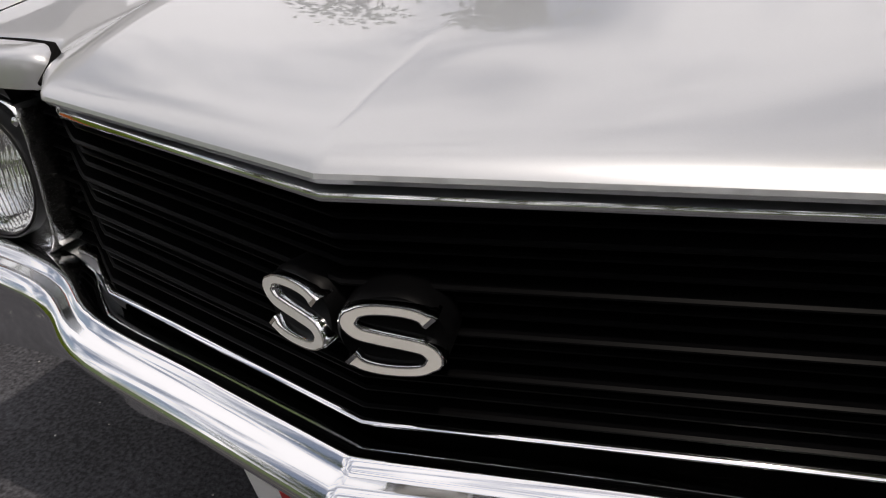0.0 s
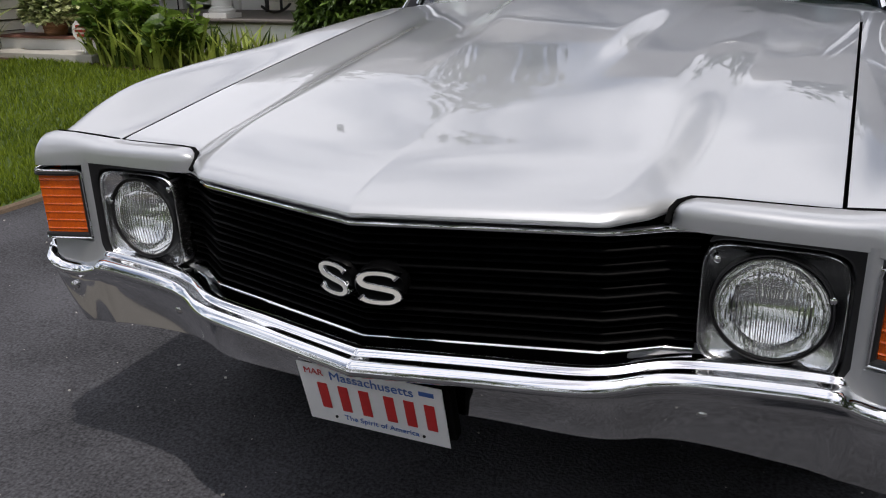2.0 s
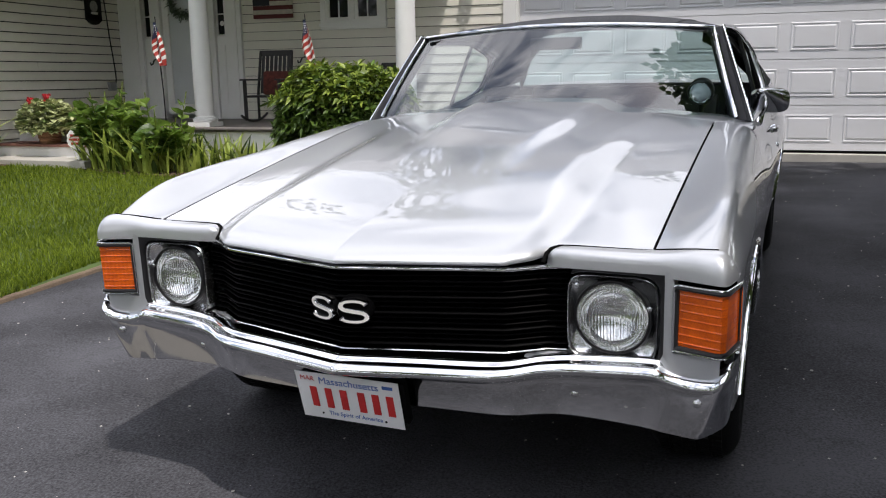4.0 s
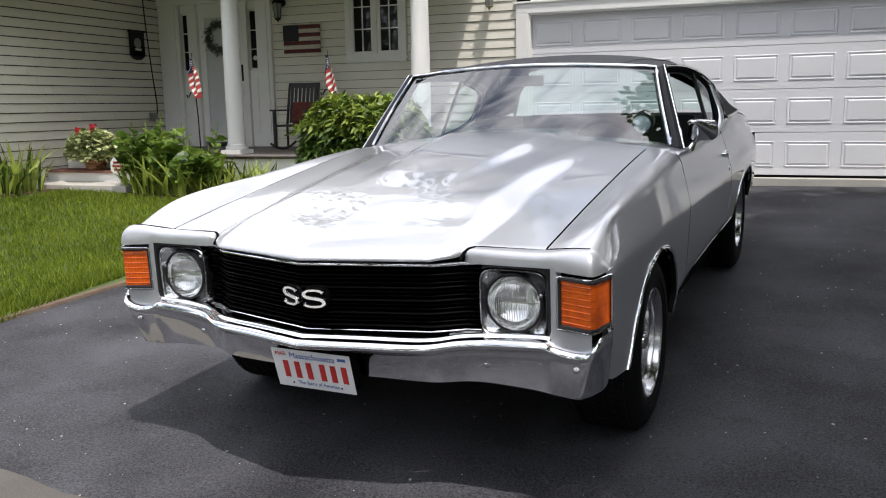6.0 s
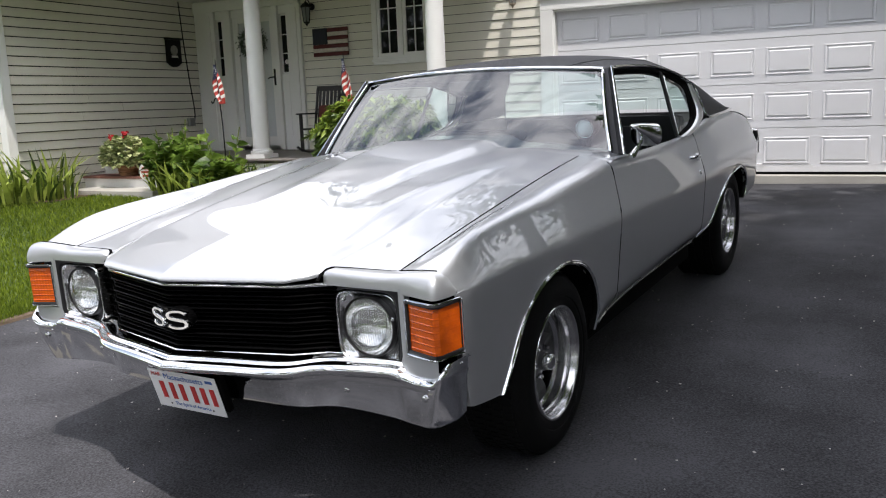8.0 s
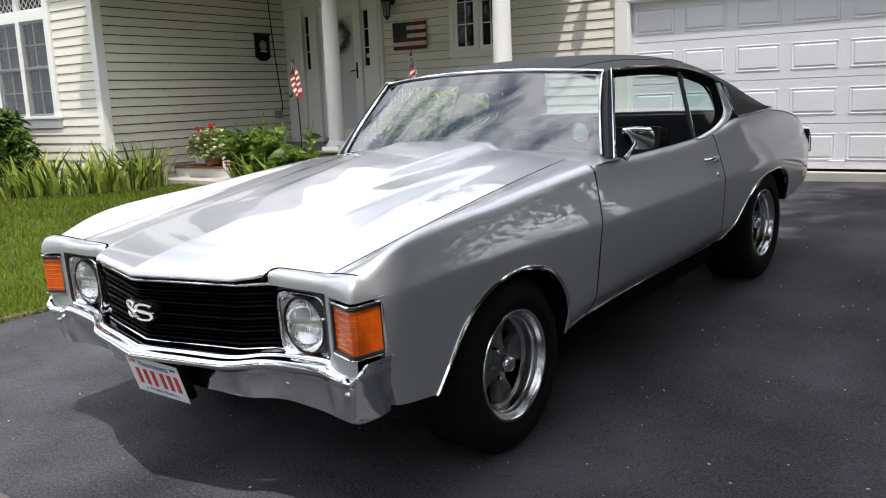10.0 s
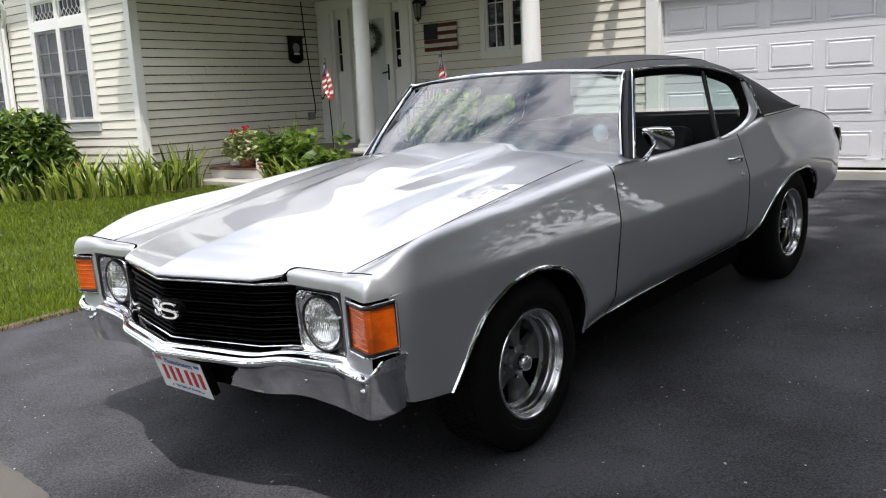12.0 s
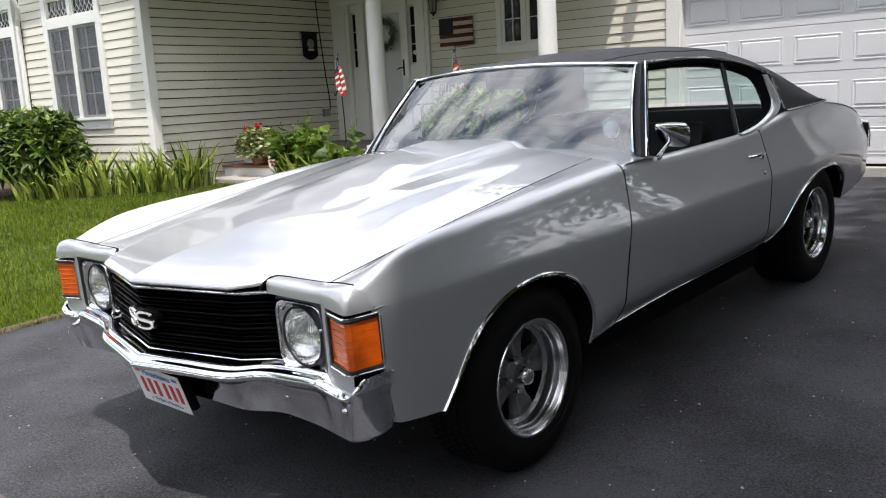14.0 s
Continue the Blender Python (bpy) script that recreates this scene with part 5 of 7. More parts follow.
for x in (-0.38, 0.38):
    car_seat(x, 1.38, 0.54)
car_seat(0.0, 2.22, 1.25)
part("parcel_shelf", boxed(-0.70, 0.70, 2.78, 3.15, 0.93, 0.96, 0.005), SEAT, car)
m = Matrix.Translation((0.38, 1.24, 0.93)) @ Matrix.Rotation(radians(62), 4, "X")
bm = bmesh.new()
tube(bm, [m @ Vector((0.185 * math.cos(a), 0.185 * math.sin(a), 0)) for a in [2 * math.pi * i / 40 for i in range(41)]], 0.013, 8)
wheel_s = part("steering_wheel", bm, SEAT, car, "thin black steering wheel")
for a in (0.2, math.pi - 0.2, -math.pi / 2):
    bm = bmesh.new()
    tube(bm, [m @ Vector((0.03 * math.cos(a), 0.03 * math.sin(a), -0.02)), m @ Vector((0.18 * math.cos(a), 0.18 * math.sin(a), 0))], 0.009, 6)
    part("spoke", bm, CHROME, wheel_s)
part("column", lathe(bmesh.new(), [(0.045, 0.0), (0.04, -0.03), (0.03, -0.25), (0.001, -0.25)], 20, m), SEAT, wheel_s)
# round gauge pod on the pillar side of the dash
m = Matrix.Translation((0.655, 1.03, 1.098)) @ Matrix.Rotation(radians(100), 4, "X")
pod = part("tachometer", lathe(bmesh.new(), [(0.040, 0.012), (0.048, 0.016), (0.053, 0.010), (0.055, -0.01), (0.052, -0.05), (0.040, -0.085), (0.0004, -0.092)], 36, m), BLACKTRIM, car, "round gauge with a pale face in a black cup on the dashboard")
part("gauge_face", lathe(bmesh.new(), [(0.0004, 0.030), (0.020, 0.027), (0.032, 0.018), (0.038, 0.004)], 36, m), WHITEPLATE, pod, "pale domed gauge face")
part("gauge_rim", lathe(bmesh.new(), [(0.038, 0.008), (0.040, 0.014), (0.043, 0.015), (0.045, 0.012)], 36, m), CHROME, pod)
bm = bmesh.new()
tube(bm, [Vector((0.655, 1.065, 1.06)), Vector((0.655, 1.07, 0.97))], 0.012, 8)
part("pod_stand", bm, BLACKTRIM, pod)
part("rear_view_mirror", boxed(-0.12, 0.12, 1.115, 1.135, 1.29, 1.345, 0.008), BLACKTRIM, car, "dark interior mirror")


# ---------------------------------------------------------------- the house
WY, WX, FY = 7.40, -7.42, 3.95          # back wall, wing's flank, wing's front
FLOOR = 0.70
DX0, DX1, DZ0, DZ1 = -1.61, 3.27, 0.362, 2.388   # garage door


def structure(name, bm, mat, label, category, smooth=False):
    return tagged(part(name, bm, mat, smooth=smooth), label, category, kind="structure")


# sheathing behind the boards, coloured near-black so the slots read as shade lines
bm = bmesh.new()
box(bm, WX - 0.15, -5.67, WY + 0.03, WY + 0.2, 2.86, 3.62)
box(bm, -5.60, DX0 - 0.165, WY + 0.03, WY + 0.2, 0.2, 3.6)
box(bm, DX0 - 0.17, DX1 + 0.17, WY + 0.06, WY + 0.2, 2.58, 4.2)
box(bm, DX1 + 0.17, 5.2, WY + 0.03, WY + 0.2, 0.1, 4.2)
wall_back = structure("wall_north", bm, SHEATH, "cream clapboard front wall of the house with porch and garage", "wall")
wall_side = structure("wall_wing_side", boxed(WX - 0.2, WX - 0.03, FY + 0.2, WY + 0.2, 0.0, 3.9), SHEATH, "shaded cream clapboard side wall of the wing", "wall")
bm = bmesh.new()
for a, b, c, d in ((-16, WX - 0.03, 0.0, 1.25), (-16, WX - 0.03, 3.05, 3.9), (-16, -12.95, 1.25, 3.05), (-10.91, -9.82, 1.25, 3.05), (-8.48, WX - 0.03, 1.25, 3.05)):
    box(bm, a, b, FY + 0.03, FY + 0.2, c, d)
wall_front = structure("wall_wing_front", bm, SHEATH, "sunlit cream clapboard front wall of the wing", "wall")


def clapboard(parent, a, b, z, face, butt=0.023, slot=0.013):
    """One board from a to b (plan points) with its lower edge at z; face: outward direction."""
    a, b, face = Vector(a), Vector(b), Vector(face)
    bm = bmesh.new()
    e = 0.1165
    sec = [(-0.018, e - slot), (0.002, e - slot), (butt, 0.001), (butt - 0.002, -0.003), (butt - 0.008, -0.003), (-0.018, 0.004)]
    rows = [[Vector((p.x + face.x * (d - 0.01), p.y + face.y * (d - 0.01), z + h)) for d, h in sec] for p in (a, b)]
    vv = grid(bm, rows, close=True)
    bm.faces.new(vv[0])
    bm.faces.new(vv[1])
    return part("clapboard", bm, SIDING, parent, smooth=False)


E_ = 0.1165
rng = random.Random(4)
for k in range(23):
    z = 0.70 + k * E_
    x0, x1 = -5.43, DX0 - 0.168
    if z < 2.95 and z + E_ > 1.90:
        clapboard(wall_back, (x0, WY), (-4.25, WY), z, (0, -1), 0.014, 0.008)
        clapboard(wall_back, (-3.31, WY), (x1, WY), z, (0, -1), 0.014, 0.008)
    else:
        clapboard(wall_back, (x0, WY), (x1, WY), z, (0, -1), 0.014, 0.008)
for k in range(4):
    clapboard(wall_back, (DX0 - 0.19, WY - 0.0), (5.2, WY - 0.0), 3.16 + k * E_, (0, -1), 0.014, 0.008)
for k in range(27):
    z = 0.2065 + k * E_
    j = rng.uniform(4.6, 6.8)
    clapboard(wall_side, (WX, FY + 0.105), (WX, j), z, (1, 0))
    clapboard(wall_side, (WX, j + 0.002), (WX, WY - 0.03), z, (1, 0))
for k in range(32):
    z = 0.2065 + k * E_
    if z + E_ > 1.24 and z < 3.06:
        clapboard(wall_front, (-10.62, FY), (-9.925, FY), z, (0, -1), 0.014, 0.008)
        clapboard(wall_front, (-8.375, FY), (WX - 0.085, FY), z, (0, -1), 0.014, 0.008)
    else:
        clapboard(wall_front, (-10.62, FY), (WX - 0.085, FY), z, (0, -1), 0.014, 0.008)
    if z + E_ <= 1.24 or z >= 3.06:
        clapboard(wall_front, (-15, FY), (-10.66, FY), z, (0, -1), 0.014, 0.008)
    else:
        clapboard(wall_front, (-15, FY), (-13.06, FY), z, (0, -1), 0.014, 0.008)

# corner boards, frieze, casings
bm = bmesh.new()
box(bm, WX - 0.085, WX + 0.028, FY - 0.028, FY + 0.0, 0.2, 3.9, 0.004)
box(bm, WX - 0.0, WX + 0.028, FY + 0.0, FY + 0.10, 0.2, 3.9, 0.004)
structure("corner_board", bm, TRIM, "white corner board on the wing", "trim")
bm = bmesh.new()
box(bm, DX0 - 0.165, DX0, WY - 0.035, WY + 0.12, 0.20, DZ1 + 0.0, 0.006)
box(bm, DX1, DX1 + 0.18, WY - 0.035, WY + 0.12, 0.20, DZ1 + 0.0, 0.006)
box(bm, DX0 - 0.165, DX1 + 0.165, WY - 0.035, WY + 0.12, DZ1, DZ1 + 0.125, 0.006)
box(bm, DX0 - 0.20, DX1 + 0.20, WY - 0.055, WY + 0.10, DZ1 + 0.125, DZ1 + 0.15, 0.006)
box(bm, DX0 - 0.012, DX0 + 0.02, WY - 0.015, WY + 0.13, 0.30, DZ1, 0.003)
box(bm, DX0, DX1, WY - 0.015, WY + 0.13, DZ1 - 0.02, DZ1 + 0.01, 0.003)
structure("garage_casing", bm, TRIM, "white painted casing round the garage door", "trim")
tagged(part("house_number", boxed(0.60, 0.635, WY - 0.045, WY - 0.034, 2.425, 2.495, 0.003), IRON, smooth=False), "small black bar on the garage header", "house number")

# garage door of four sections with raised panels
gdoor = tagged(part("garage_door", boxed(DX0 + 0.005, DX1 - 0.005, WY + 0.125, WY + 0.16, DZ0, DZ1 - 0.005), DOORPAINT, smooth=False), "closed white sectional garage door with raised panels", "garage door", kind="structure")
SH, PW = (DZ1 - DZ0) / 4, (DX1 - DX0) / 8
for r in range(4):
    z0 = DZ0 + SH * r
    bm = boxed(DX0 + 0.006, DX1 - 0.006, WY + 0.085, WY + 0.124, z0 + 0.002, z0 + SH - 0.004, 0.004)
    sect = part("door_section", bm, DOORPAINT, gdoor, smooth=False)
    for c in range(8):
        x0 = DX0 + PW * c + 0.058
        x1 = x0 + PW - 0.116
        a0, a1 = z0 + 0.10, z0 + SH - 0.105
        bm = bmesh.new()
        rows = []
        yq = WY + 0.085
        for ins, y in ((0.0, yq - 0.0005), (0.004, yq - 0.007), (0.014, yq - 0.007), (0.020, yq - 0.001), (0.030, yq - 0.001), (0.044, yq - 0.010), (0.10, yq - 0.0105)):
            rows.append([Vector((x0 + ins, y, a0 + ins)), Vector((x1 - ins, y, a0 + ins)), Vector((x1 - ins, y, a1 - ins)), Vector((x0 + ins, y, a1 - ins))])
        vv = grid(bm, rows, close=True)
        bm.faces.new(vv[-1])
        part("panel", bm, DOORPAINT, sect, smooth=False)
part("weather_seal", boxed(DX0, DX1, WY + 0.08, WY + 0.15, DZ0 - 0.03, DZ0 + 0.002, 0.004), GAP, gdoor)
bm = bmesh.new()
tube(bm, [Vector((0.72, WY + 0.085, DZ0 + 0.095)), Vector((0.72, WY + 0.05, DZ0 + 0.095)), Vector((0.88, WY + 0.05, DZ0 + 0.095)), Vector((0.88, WY + 0.085, DZ0 + 0.095))], 0.008, 6)
part("lift_handle", bm, POLISHED, gdoor)
bm = bmesh.new()
box(bm, DX0 - 0.18, DX1 + 0.18, WY - 0.06, WY + 0.3, 0.05, DZ0 - 0.028, 0.01)
structure("door_sill", bm, CONCRETE, "concrete sill under the garage door", "sill")
part("garage_back", boxed(DX0 - 0.2, DX1 + 0.2, WY + 0.3, WY + 0.35, 0.0, 3.0), GAP, gdoor)


def sash(parent, x0, x1, z0, z1, y, cols, rows_, frame=0.04, bar=0.014, name="window_frame", glass=None):
    """Frame, bars and panes in the wall plane facing -y."""
    bm = bmesh.new()
    box(bm, x0, x0 + frame, y - 0.012, y + 0.03, z0, z1, 0.003)
    box(bm, x1 - frame, x1, y - 0.012, y + 0.03, z0, z1, 0.003)
    box(bm, x0 + frame, x1 - frame, y - 0.012, y + 0.03, z1 - frame, z1, 0.003)
    box(bm, x0 + frame, x1 - frame, y - 0.012, y + 0.03, z0, z0 + frame, 0.003)
    fr = part(name, bm, TRIM, parent, smooth=False)
    gx0, gx1, gz0, gz1 = x0 + frame, x1 - frame, z0 + frame, z1 - frame
    for i in range(1, cols):
        x = gx0 + (gx1 - gx0) * i / cols
        part("glazing_bar", boxed(x - bar / 2, x + bar / 2, y - 0.006, y + 0.012, gz0, gz1), TRIM, parent, smooth=False)
    for j in range(1, rows_):
        z = gz0 + (gz1 - gz0) * j / rows_
        part("glazing_bar", boxed(gx0, gx1, y - 0.0055, y + 0.0115, z - bar / 2, z + bar / 2), TRIM, parent, smooth=False)
    for i in range(cols):
        for j in range(rows_):
            a, b = gx0 + (gx1 - gx0) * i / cols, gx0 + (gx1 - gx0) * (i + 1) / cols
            c, d = gz0 + (gz1 - gz0) * j / rows_, gz0 + (gz1 - gz0) * (j + 1) / rows_
            if glass:
                bm = bmesh.new()
                bm.faces.new([bm.verts.new(p) for p in ((a, y + 0.015, c), (b, y + 0.015, c), (b, y + 0.015, d), (a, y + 0.015, d))])
            else:
                bm = boxed(a, b, y + 0.013, y + 0.018, c, d)
            part("pane", bm, glass or DARKGLASS, parent, smooth=False)
    return fr


# transom row over the garage
tr = tagged(part("window_1", boxed(DX0, DX1, WY - 0.03, WY + 0.05, 3.10, 3.15, 0.004), TRIM, smooth=False), "row of small dark transom panes over the garage door", "window", kind="structure")
for k in range(3):
    x0 = DX0 + 0.02 + k * 1.62
    sash(tr, x0, x0 + 1.58, 2.545, 3.10, WY + 0.01, 6, 1, 0.02, 0.03)

# porch window with two casements
w2 = tagged(part("window_2", boxed(-4.26, -3.30, WY - 0.035, WY + 0.02, 1.90, 1.935, 0.004), TRIM, smooth=False), "white double casement window with dark panes beside the porch column", "window", kind="structure")
bm = bmesh.new()
for a, b, c, d in ((-4.24, -3.32, 1.858, 1.90), (-4.24, -4.16, 1.935, 2.95), (-3.40, -3.32, 1.935, 2.95), (-3.805, -3.755, 1.935, 2.95), (-4.16, -3.40, 1.935, 1.965)):
    box(bm, a, b, WY - 0.028, WY + 0.03, c, d, 0.004)
part("casing", bm, TRIM, w2, smooth=False)
sash(w2, -4.16, -3.805, 1.965, 2.95, WY + 0.0, 2, 3, 0.045)
sash(w2, -3.755, -3.40, 1.965, 2.95, WY + 0.0, 2, 3, 0.045)

# wing windows
def wing_window(name, x0, n, label):
    w = 0.70
    root = tagged(part(name, boxed(x0 - 0.10, x0 + n * w + 0.10, FY - 0.055, FY + 0.02, 1.245, 1.285, 0.006), TRIM, smooth=False), label, "window", kind="structure")
    bm = bmesh.new()
    for k in range(n + 1):
        box(bm, x0 + k * w - (0.07 if k == 0 else 0.045), x0 + k * w + (0.07 if k == n else 0.045), FY - 0.032, FY + 0.05, 1.285, 3.06, 0.004)
    for k in range(n):
        box(bm, x0 + k * w + 0.045, x0 + (k + 1) * w - 0.045, FY - 0.030, FY + 0.05, 2.57, 2.70, 0.004)
        box(bm, x0 + k * w + 0.045, x0 + (k + 1) * w - 0.045, FY - 0.030, FY + 0.05, 2.98, 3.06, 0.004)
    box(bm, x0 - 0.07, x0 + n * w + 0.07, FY - 0.022, FY + 0.05, 1.12, 1.245, 0.004)
    box(bm, x0 - 0.07, x0 + n * w + 0.07, FY - 0.034, FY + 0.05, 3.06, 3.19, 0.004)
    part("casing", bm, TRIM, root, smooth=False)
    for k in range(n):
        a, b = x0 + k * w + 0.045, x0 + (k + 1) * w - 0.045
        sash(root, a, b, 1.285, 1.95, FY + 0.012, 2, 2, 0.035, 0.012, glass=WINDOWGLASS)
        sash(root, a, b, 1.93, 2.57, FY - 0.004, 2, 2, 0.035, 0.012, glass=WINDOWGLASS)
        for j in range(40):
            z = 1.32 + j * 0.031
            part("blind_slat", boxed(a + 0.03, b - 0.03, -0.012, 0.012, -0.001, 0.001, 0, Matrix.Translation((0, FY + 0.044, z)) @ Matrix.Rotation(radians(80), 4, "X")), GREYBLIND, root, smooth=False)
        bm = bmesh.new()
        bm.faces.new([bm.verts.new(p) for p in ((a, FY - 0.022, 1.285), (b, FY - 0.022, 1.285), (b, FY - 0.022, 2.57), (a, FY - 0.022, 2.57))])
        part("insect_screen", bm, SCREEN, root, "fine grey insect screen", smooth=False)
        # near-black sheet stands in for the unlit room behind the blinds
        part("room_shade_sheet", boxed(a, b, FY + 0.12, FY + 0.14, 1.285, 2.57), GAP, root, smooth=False)
        sash(root, a, b, 2.70, 2.98, FY + 0.005, 1, 1, 0.03)
        for q in range(5):
            xa = a + 0.03 + (b - a - 0.06) * (q + 0.5) / 5
            h = (b - a - 0.06) / 10
            bm = bmesh.new()
            tube(bm, [Vector((xa - h, FY + 0.002, 2.73)), Vector((xa, FY + 0.002, 2.80)), Vector((xa + h, FY + 0.002, 2.73))], 0.005, 5)
            tube(bm, [Vector((xa - h, FY - 0.001, 2.85)), Vector((xa, FY - 0.001, 2.79)), Vector((xa + h, FY - 0.001, 2.85))], 0.005, 5)
            tube(bm, [Vector((xa + h * 0.98, FY - 0.002, 2.84)), Vector((xa + h * 0.98, FY - 0.002, 2.95))], 0.005, 5)
            part("leaded_bar", bm, TRIM, root)
    return root


SCREEN = bpy.data.materials.new("insect_screen")
SCREEN.use_nodes = True
sn, sl = SCREEN.node_tree.nodes, SCREEN.node_tree.links
weave = sn.new("ShaderNodeMixShader")
weave.inputs[0].default_value = 0.55
sn["Principled BSDF"].inputs["Base Color"].default_value = (0.075, 0.08, 0.09, 1)
sn["Principled BSDF"].inputs["Roughness"].default_value = 0.6
sl.new(sn.new("ShaderNodeBsdfTransparent").outputs[0], weave.inputs[1])
sl.new(sn["Principled BSDF"].outputs[0], weave.inputs[2])
sl.new(weave.outputs[0], sn["Material Output"].inputs["Surface"])
GREYBLIND = material("grey_blind", (0.30, 0.31, 0.33), 0.5, 0.0, 0.1)
wing_window("window_3", -9.85, 2, "pair of white double-hung windows with blinds and leaded transoms")
wing_window("window_4", -12.98, 3, "row of white double-hung windows with leaded transoms on the wing")

# downspout
bm = bmesh.new()
tube(bm, [Vector((-10.40, FY - 0.20, 3.15)), Vector((-10.42, FY - 0.12, 2.95)), Vector((-10.55, FY - 0.06, 2.82)), Vector((-10.62, FY - 0.05, 2.7)), Vector((-10.64, FY - 0.05, 0.35))], 0.035, 10)
structure("downspout", bm, TRIM, "white downspout on the wing wall", "downspout", True)
structure("gutter", boxed(-16, WX + 0.25, FY - 0.30, FY - 0.18, 3.78, 3.90, 0.02), TRIM, "white gutter along the wing eave", "gutter")

# entrance
ent = tagged(part("door_1", boxed(-6.720, -5.930, WY + 0.045, WY + 0.085, FLOOR + 0.06, 2.70, 0.004), ENTRY, smooth=False), "pale grey front door with glass storm door between sidelights", "door", kind="structure")
bm = bmesh.new()
for a, b in ((-6.720, -6.620), (-6.030, -5.930)):
    box(bm, a, b, WY + 0.02, WY + 0.044, FLOOR + 0.06, 2.70, 0.004)
box(bm, -6.620, -6.030, WY + 0.02, WY + 0.044, 2.60, 2.70, 0.004)
box(bm, -6.620, -6.030, WY + 0.02, WY + 0.044, FLOOR + 0.06, FLOOR + 0.20, 0.004)
part("storm_door", bm, TRIM, ent, smooth=False)
bm = bmesh.new()
tube(bm, [Vector((-5.985, WY + 0.02, 1.78)), Vector((-5.985, WY - 0.02, 1.78)), Vector((-6.055, WY - 0.025, 1.775)), Vector((-6.085, WY - 0.02, 1.76))], 0.010, 8)
box(bm, -6.000, -5.970, WY + 0.008, WY + 0.02, 1.66, 1.90, 0.004)
part("door_handle", bm, IRON, ent, "dark lever handle")
bm = bmesh.new()
for a, b, c, d in ((-7.415, -7.035, FLOOR, 2.95), (-6.885, -6.725, FLOOR, 2.80), (-5.925, -5.845, FLOOR, 2.80), (-5.685, -5.435, FLOOR, 2.95)):
    box(bm, a, b, WY - 0.04, WY + 0.10, c, d, 0.008)
for a, b in ((-7.035, -6.885), (-5.845, -5.685)):
    box(bm, a, b, WY + 0.01, WY + 0.10, FLOOR, 1.82, 0.004)
    box(bm, a + 0.03, b - 0.03, WY + 0.0, WY + 0.02, FLOOR + 0.2, 1.70, 0.006)
    box(bm, a, b, WY + 0.01, WY + 0.10, 2.68, 2.80, 0.004)
box(bm, -7.415, -5.435, WY - 0.06, WY + 0.10, 2.80, 2.95, 0.008)
box(bm, -7.235, -7.105, WY - 0.055, WY - 0.03, 0.85, 2.75, 0.005)
box(bm, -5.625, -5.495, WY - 0.055, WY - 0.03, 0.85, 2.75, 0.005)
box(bm, WX + 0.0, -5.42, WY - 0.03, WY + 0.10, 2.951, 2.968, 0.002)
box(bm, -6.73, -5.92, WY + 0.012, WY + 0.10, 2.69, 2.80, 0.004)
structure("door_surround", bm, TRIM, "white pilasters and panels round the front door", "trim")
for a, b in ((-7.035, -6.885), (-5.845, -5.685)):
    side = tagged(part("sidelight", boxed(a, b, WY + 0.06, WY + 0.09, 1.82, 2.68), TRIM, smooth=False), "narrow dark three-pane sidelight by the front door", "window", kind="structure")
    sash(side, a + 0.004, b - 0.004, 1.83, 2.67, WY + 0.03, 1, 3, 0.014, 0.014)
tagged(part("window_sticker", lathe(bmesh.new(), [(0.035, 0.0), (0.033, 0.003), (0.0004, 0.003)], 20, Matrix.Translation((-5.760, WY + 0.028, 1.99)) @ Matrix.Rotation(radians(90), 4, "X")), FLAGWHITE), "round pale sticker on the sidelight", "sticker")

# porch
bm = bmesh.new()
box(bm, WX, DX0 - 0.6, 5.36, WY + 0.03, 0.0, FLOOR - 0.04)
structure("porch_base", bm, TRIM, "white painted porch base", "porch")
floor_ob = structure("porch_floor", boxed(WX, DX0 - 0.58, 5.34, WY + 0.02, FLOOR - 0.045, FLOOR - 0.012), PORCHFLOOR, "grey-brown porch floorboards", "floor")
for k in range(18):
    y = 5.30 + k * 0.116
    part("floorboard", boxed(WX, DX0 - 0.57, y, y + 0.112, FLOOR - 0.02, FLOOR, 0.003), PORCHFLOOR, floor_ob, smooth=False)
structure("porch_ceiling", boxed(WX + 1.02, -2.25, 4.98, WY, 2.97, 3.05), TRIM, "white porch ceiling", "ceiling")
bm = bmesh.new()
vv = grid(bm, [[Vector((x, y, z)) for y, z in ((4.86, 3.06), (4.86, 3.15), (WY + 0.3, 4.15), (WY + 0.3, 3.06))] for x in (WX + 1.02, -2.25)], close=True)
for end in vv:
    bm.faces.new(end)
structure("porch_roof", bm, material("shingle", (0.10, 0.095, 0.09), 0.9, 0.0, 0.3, 8, 60, 0.8), "grey shingled porch roof", "roof")
structure("wing_eave", boxed(WX, WX + 1.0, 3.50, WY, 2.972, 3.20, 0.004), TRIM, "white eave over the wing side wall", "eave")
structure("porch_beam", boxed(WX + 1.02, -2.25, 5.50, 5.76, 2.84, 2.966, 0.004), TRIM, "white beam over the porch columns", "beam")
structure("garage_eave", boxed(-2.25, 5.2, WY - 0.26, WY + 0.2, 3.62, 3.75), TRIM, "white eave over the garage", "eave")
structure("house_mass", boxed(-15.9, 5.1, WY + 0.36, 14, 0.0, 3.6), TRIM, "plain body of the house", "house")
structure("wing_mass", boxed(-15.9, WX - 0.21, FY + 0.21, WY + 0.3, 0.0, 3.7), TRIM, "plain body of the wing", "house")
SHINGLE = material("roof_shingle", (0.16, 0.155, 0.15), 0.9, 0.0, 0.25, 5, 50, 0.8)


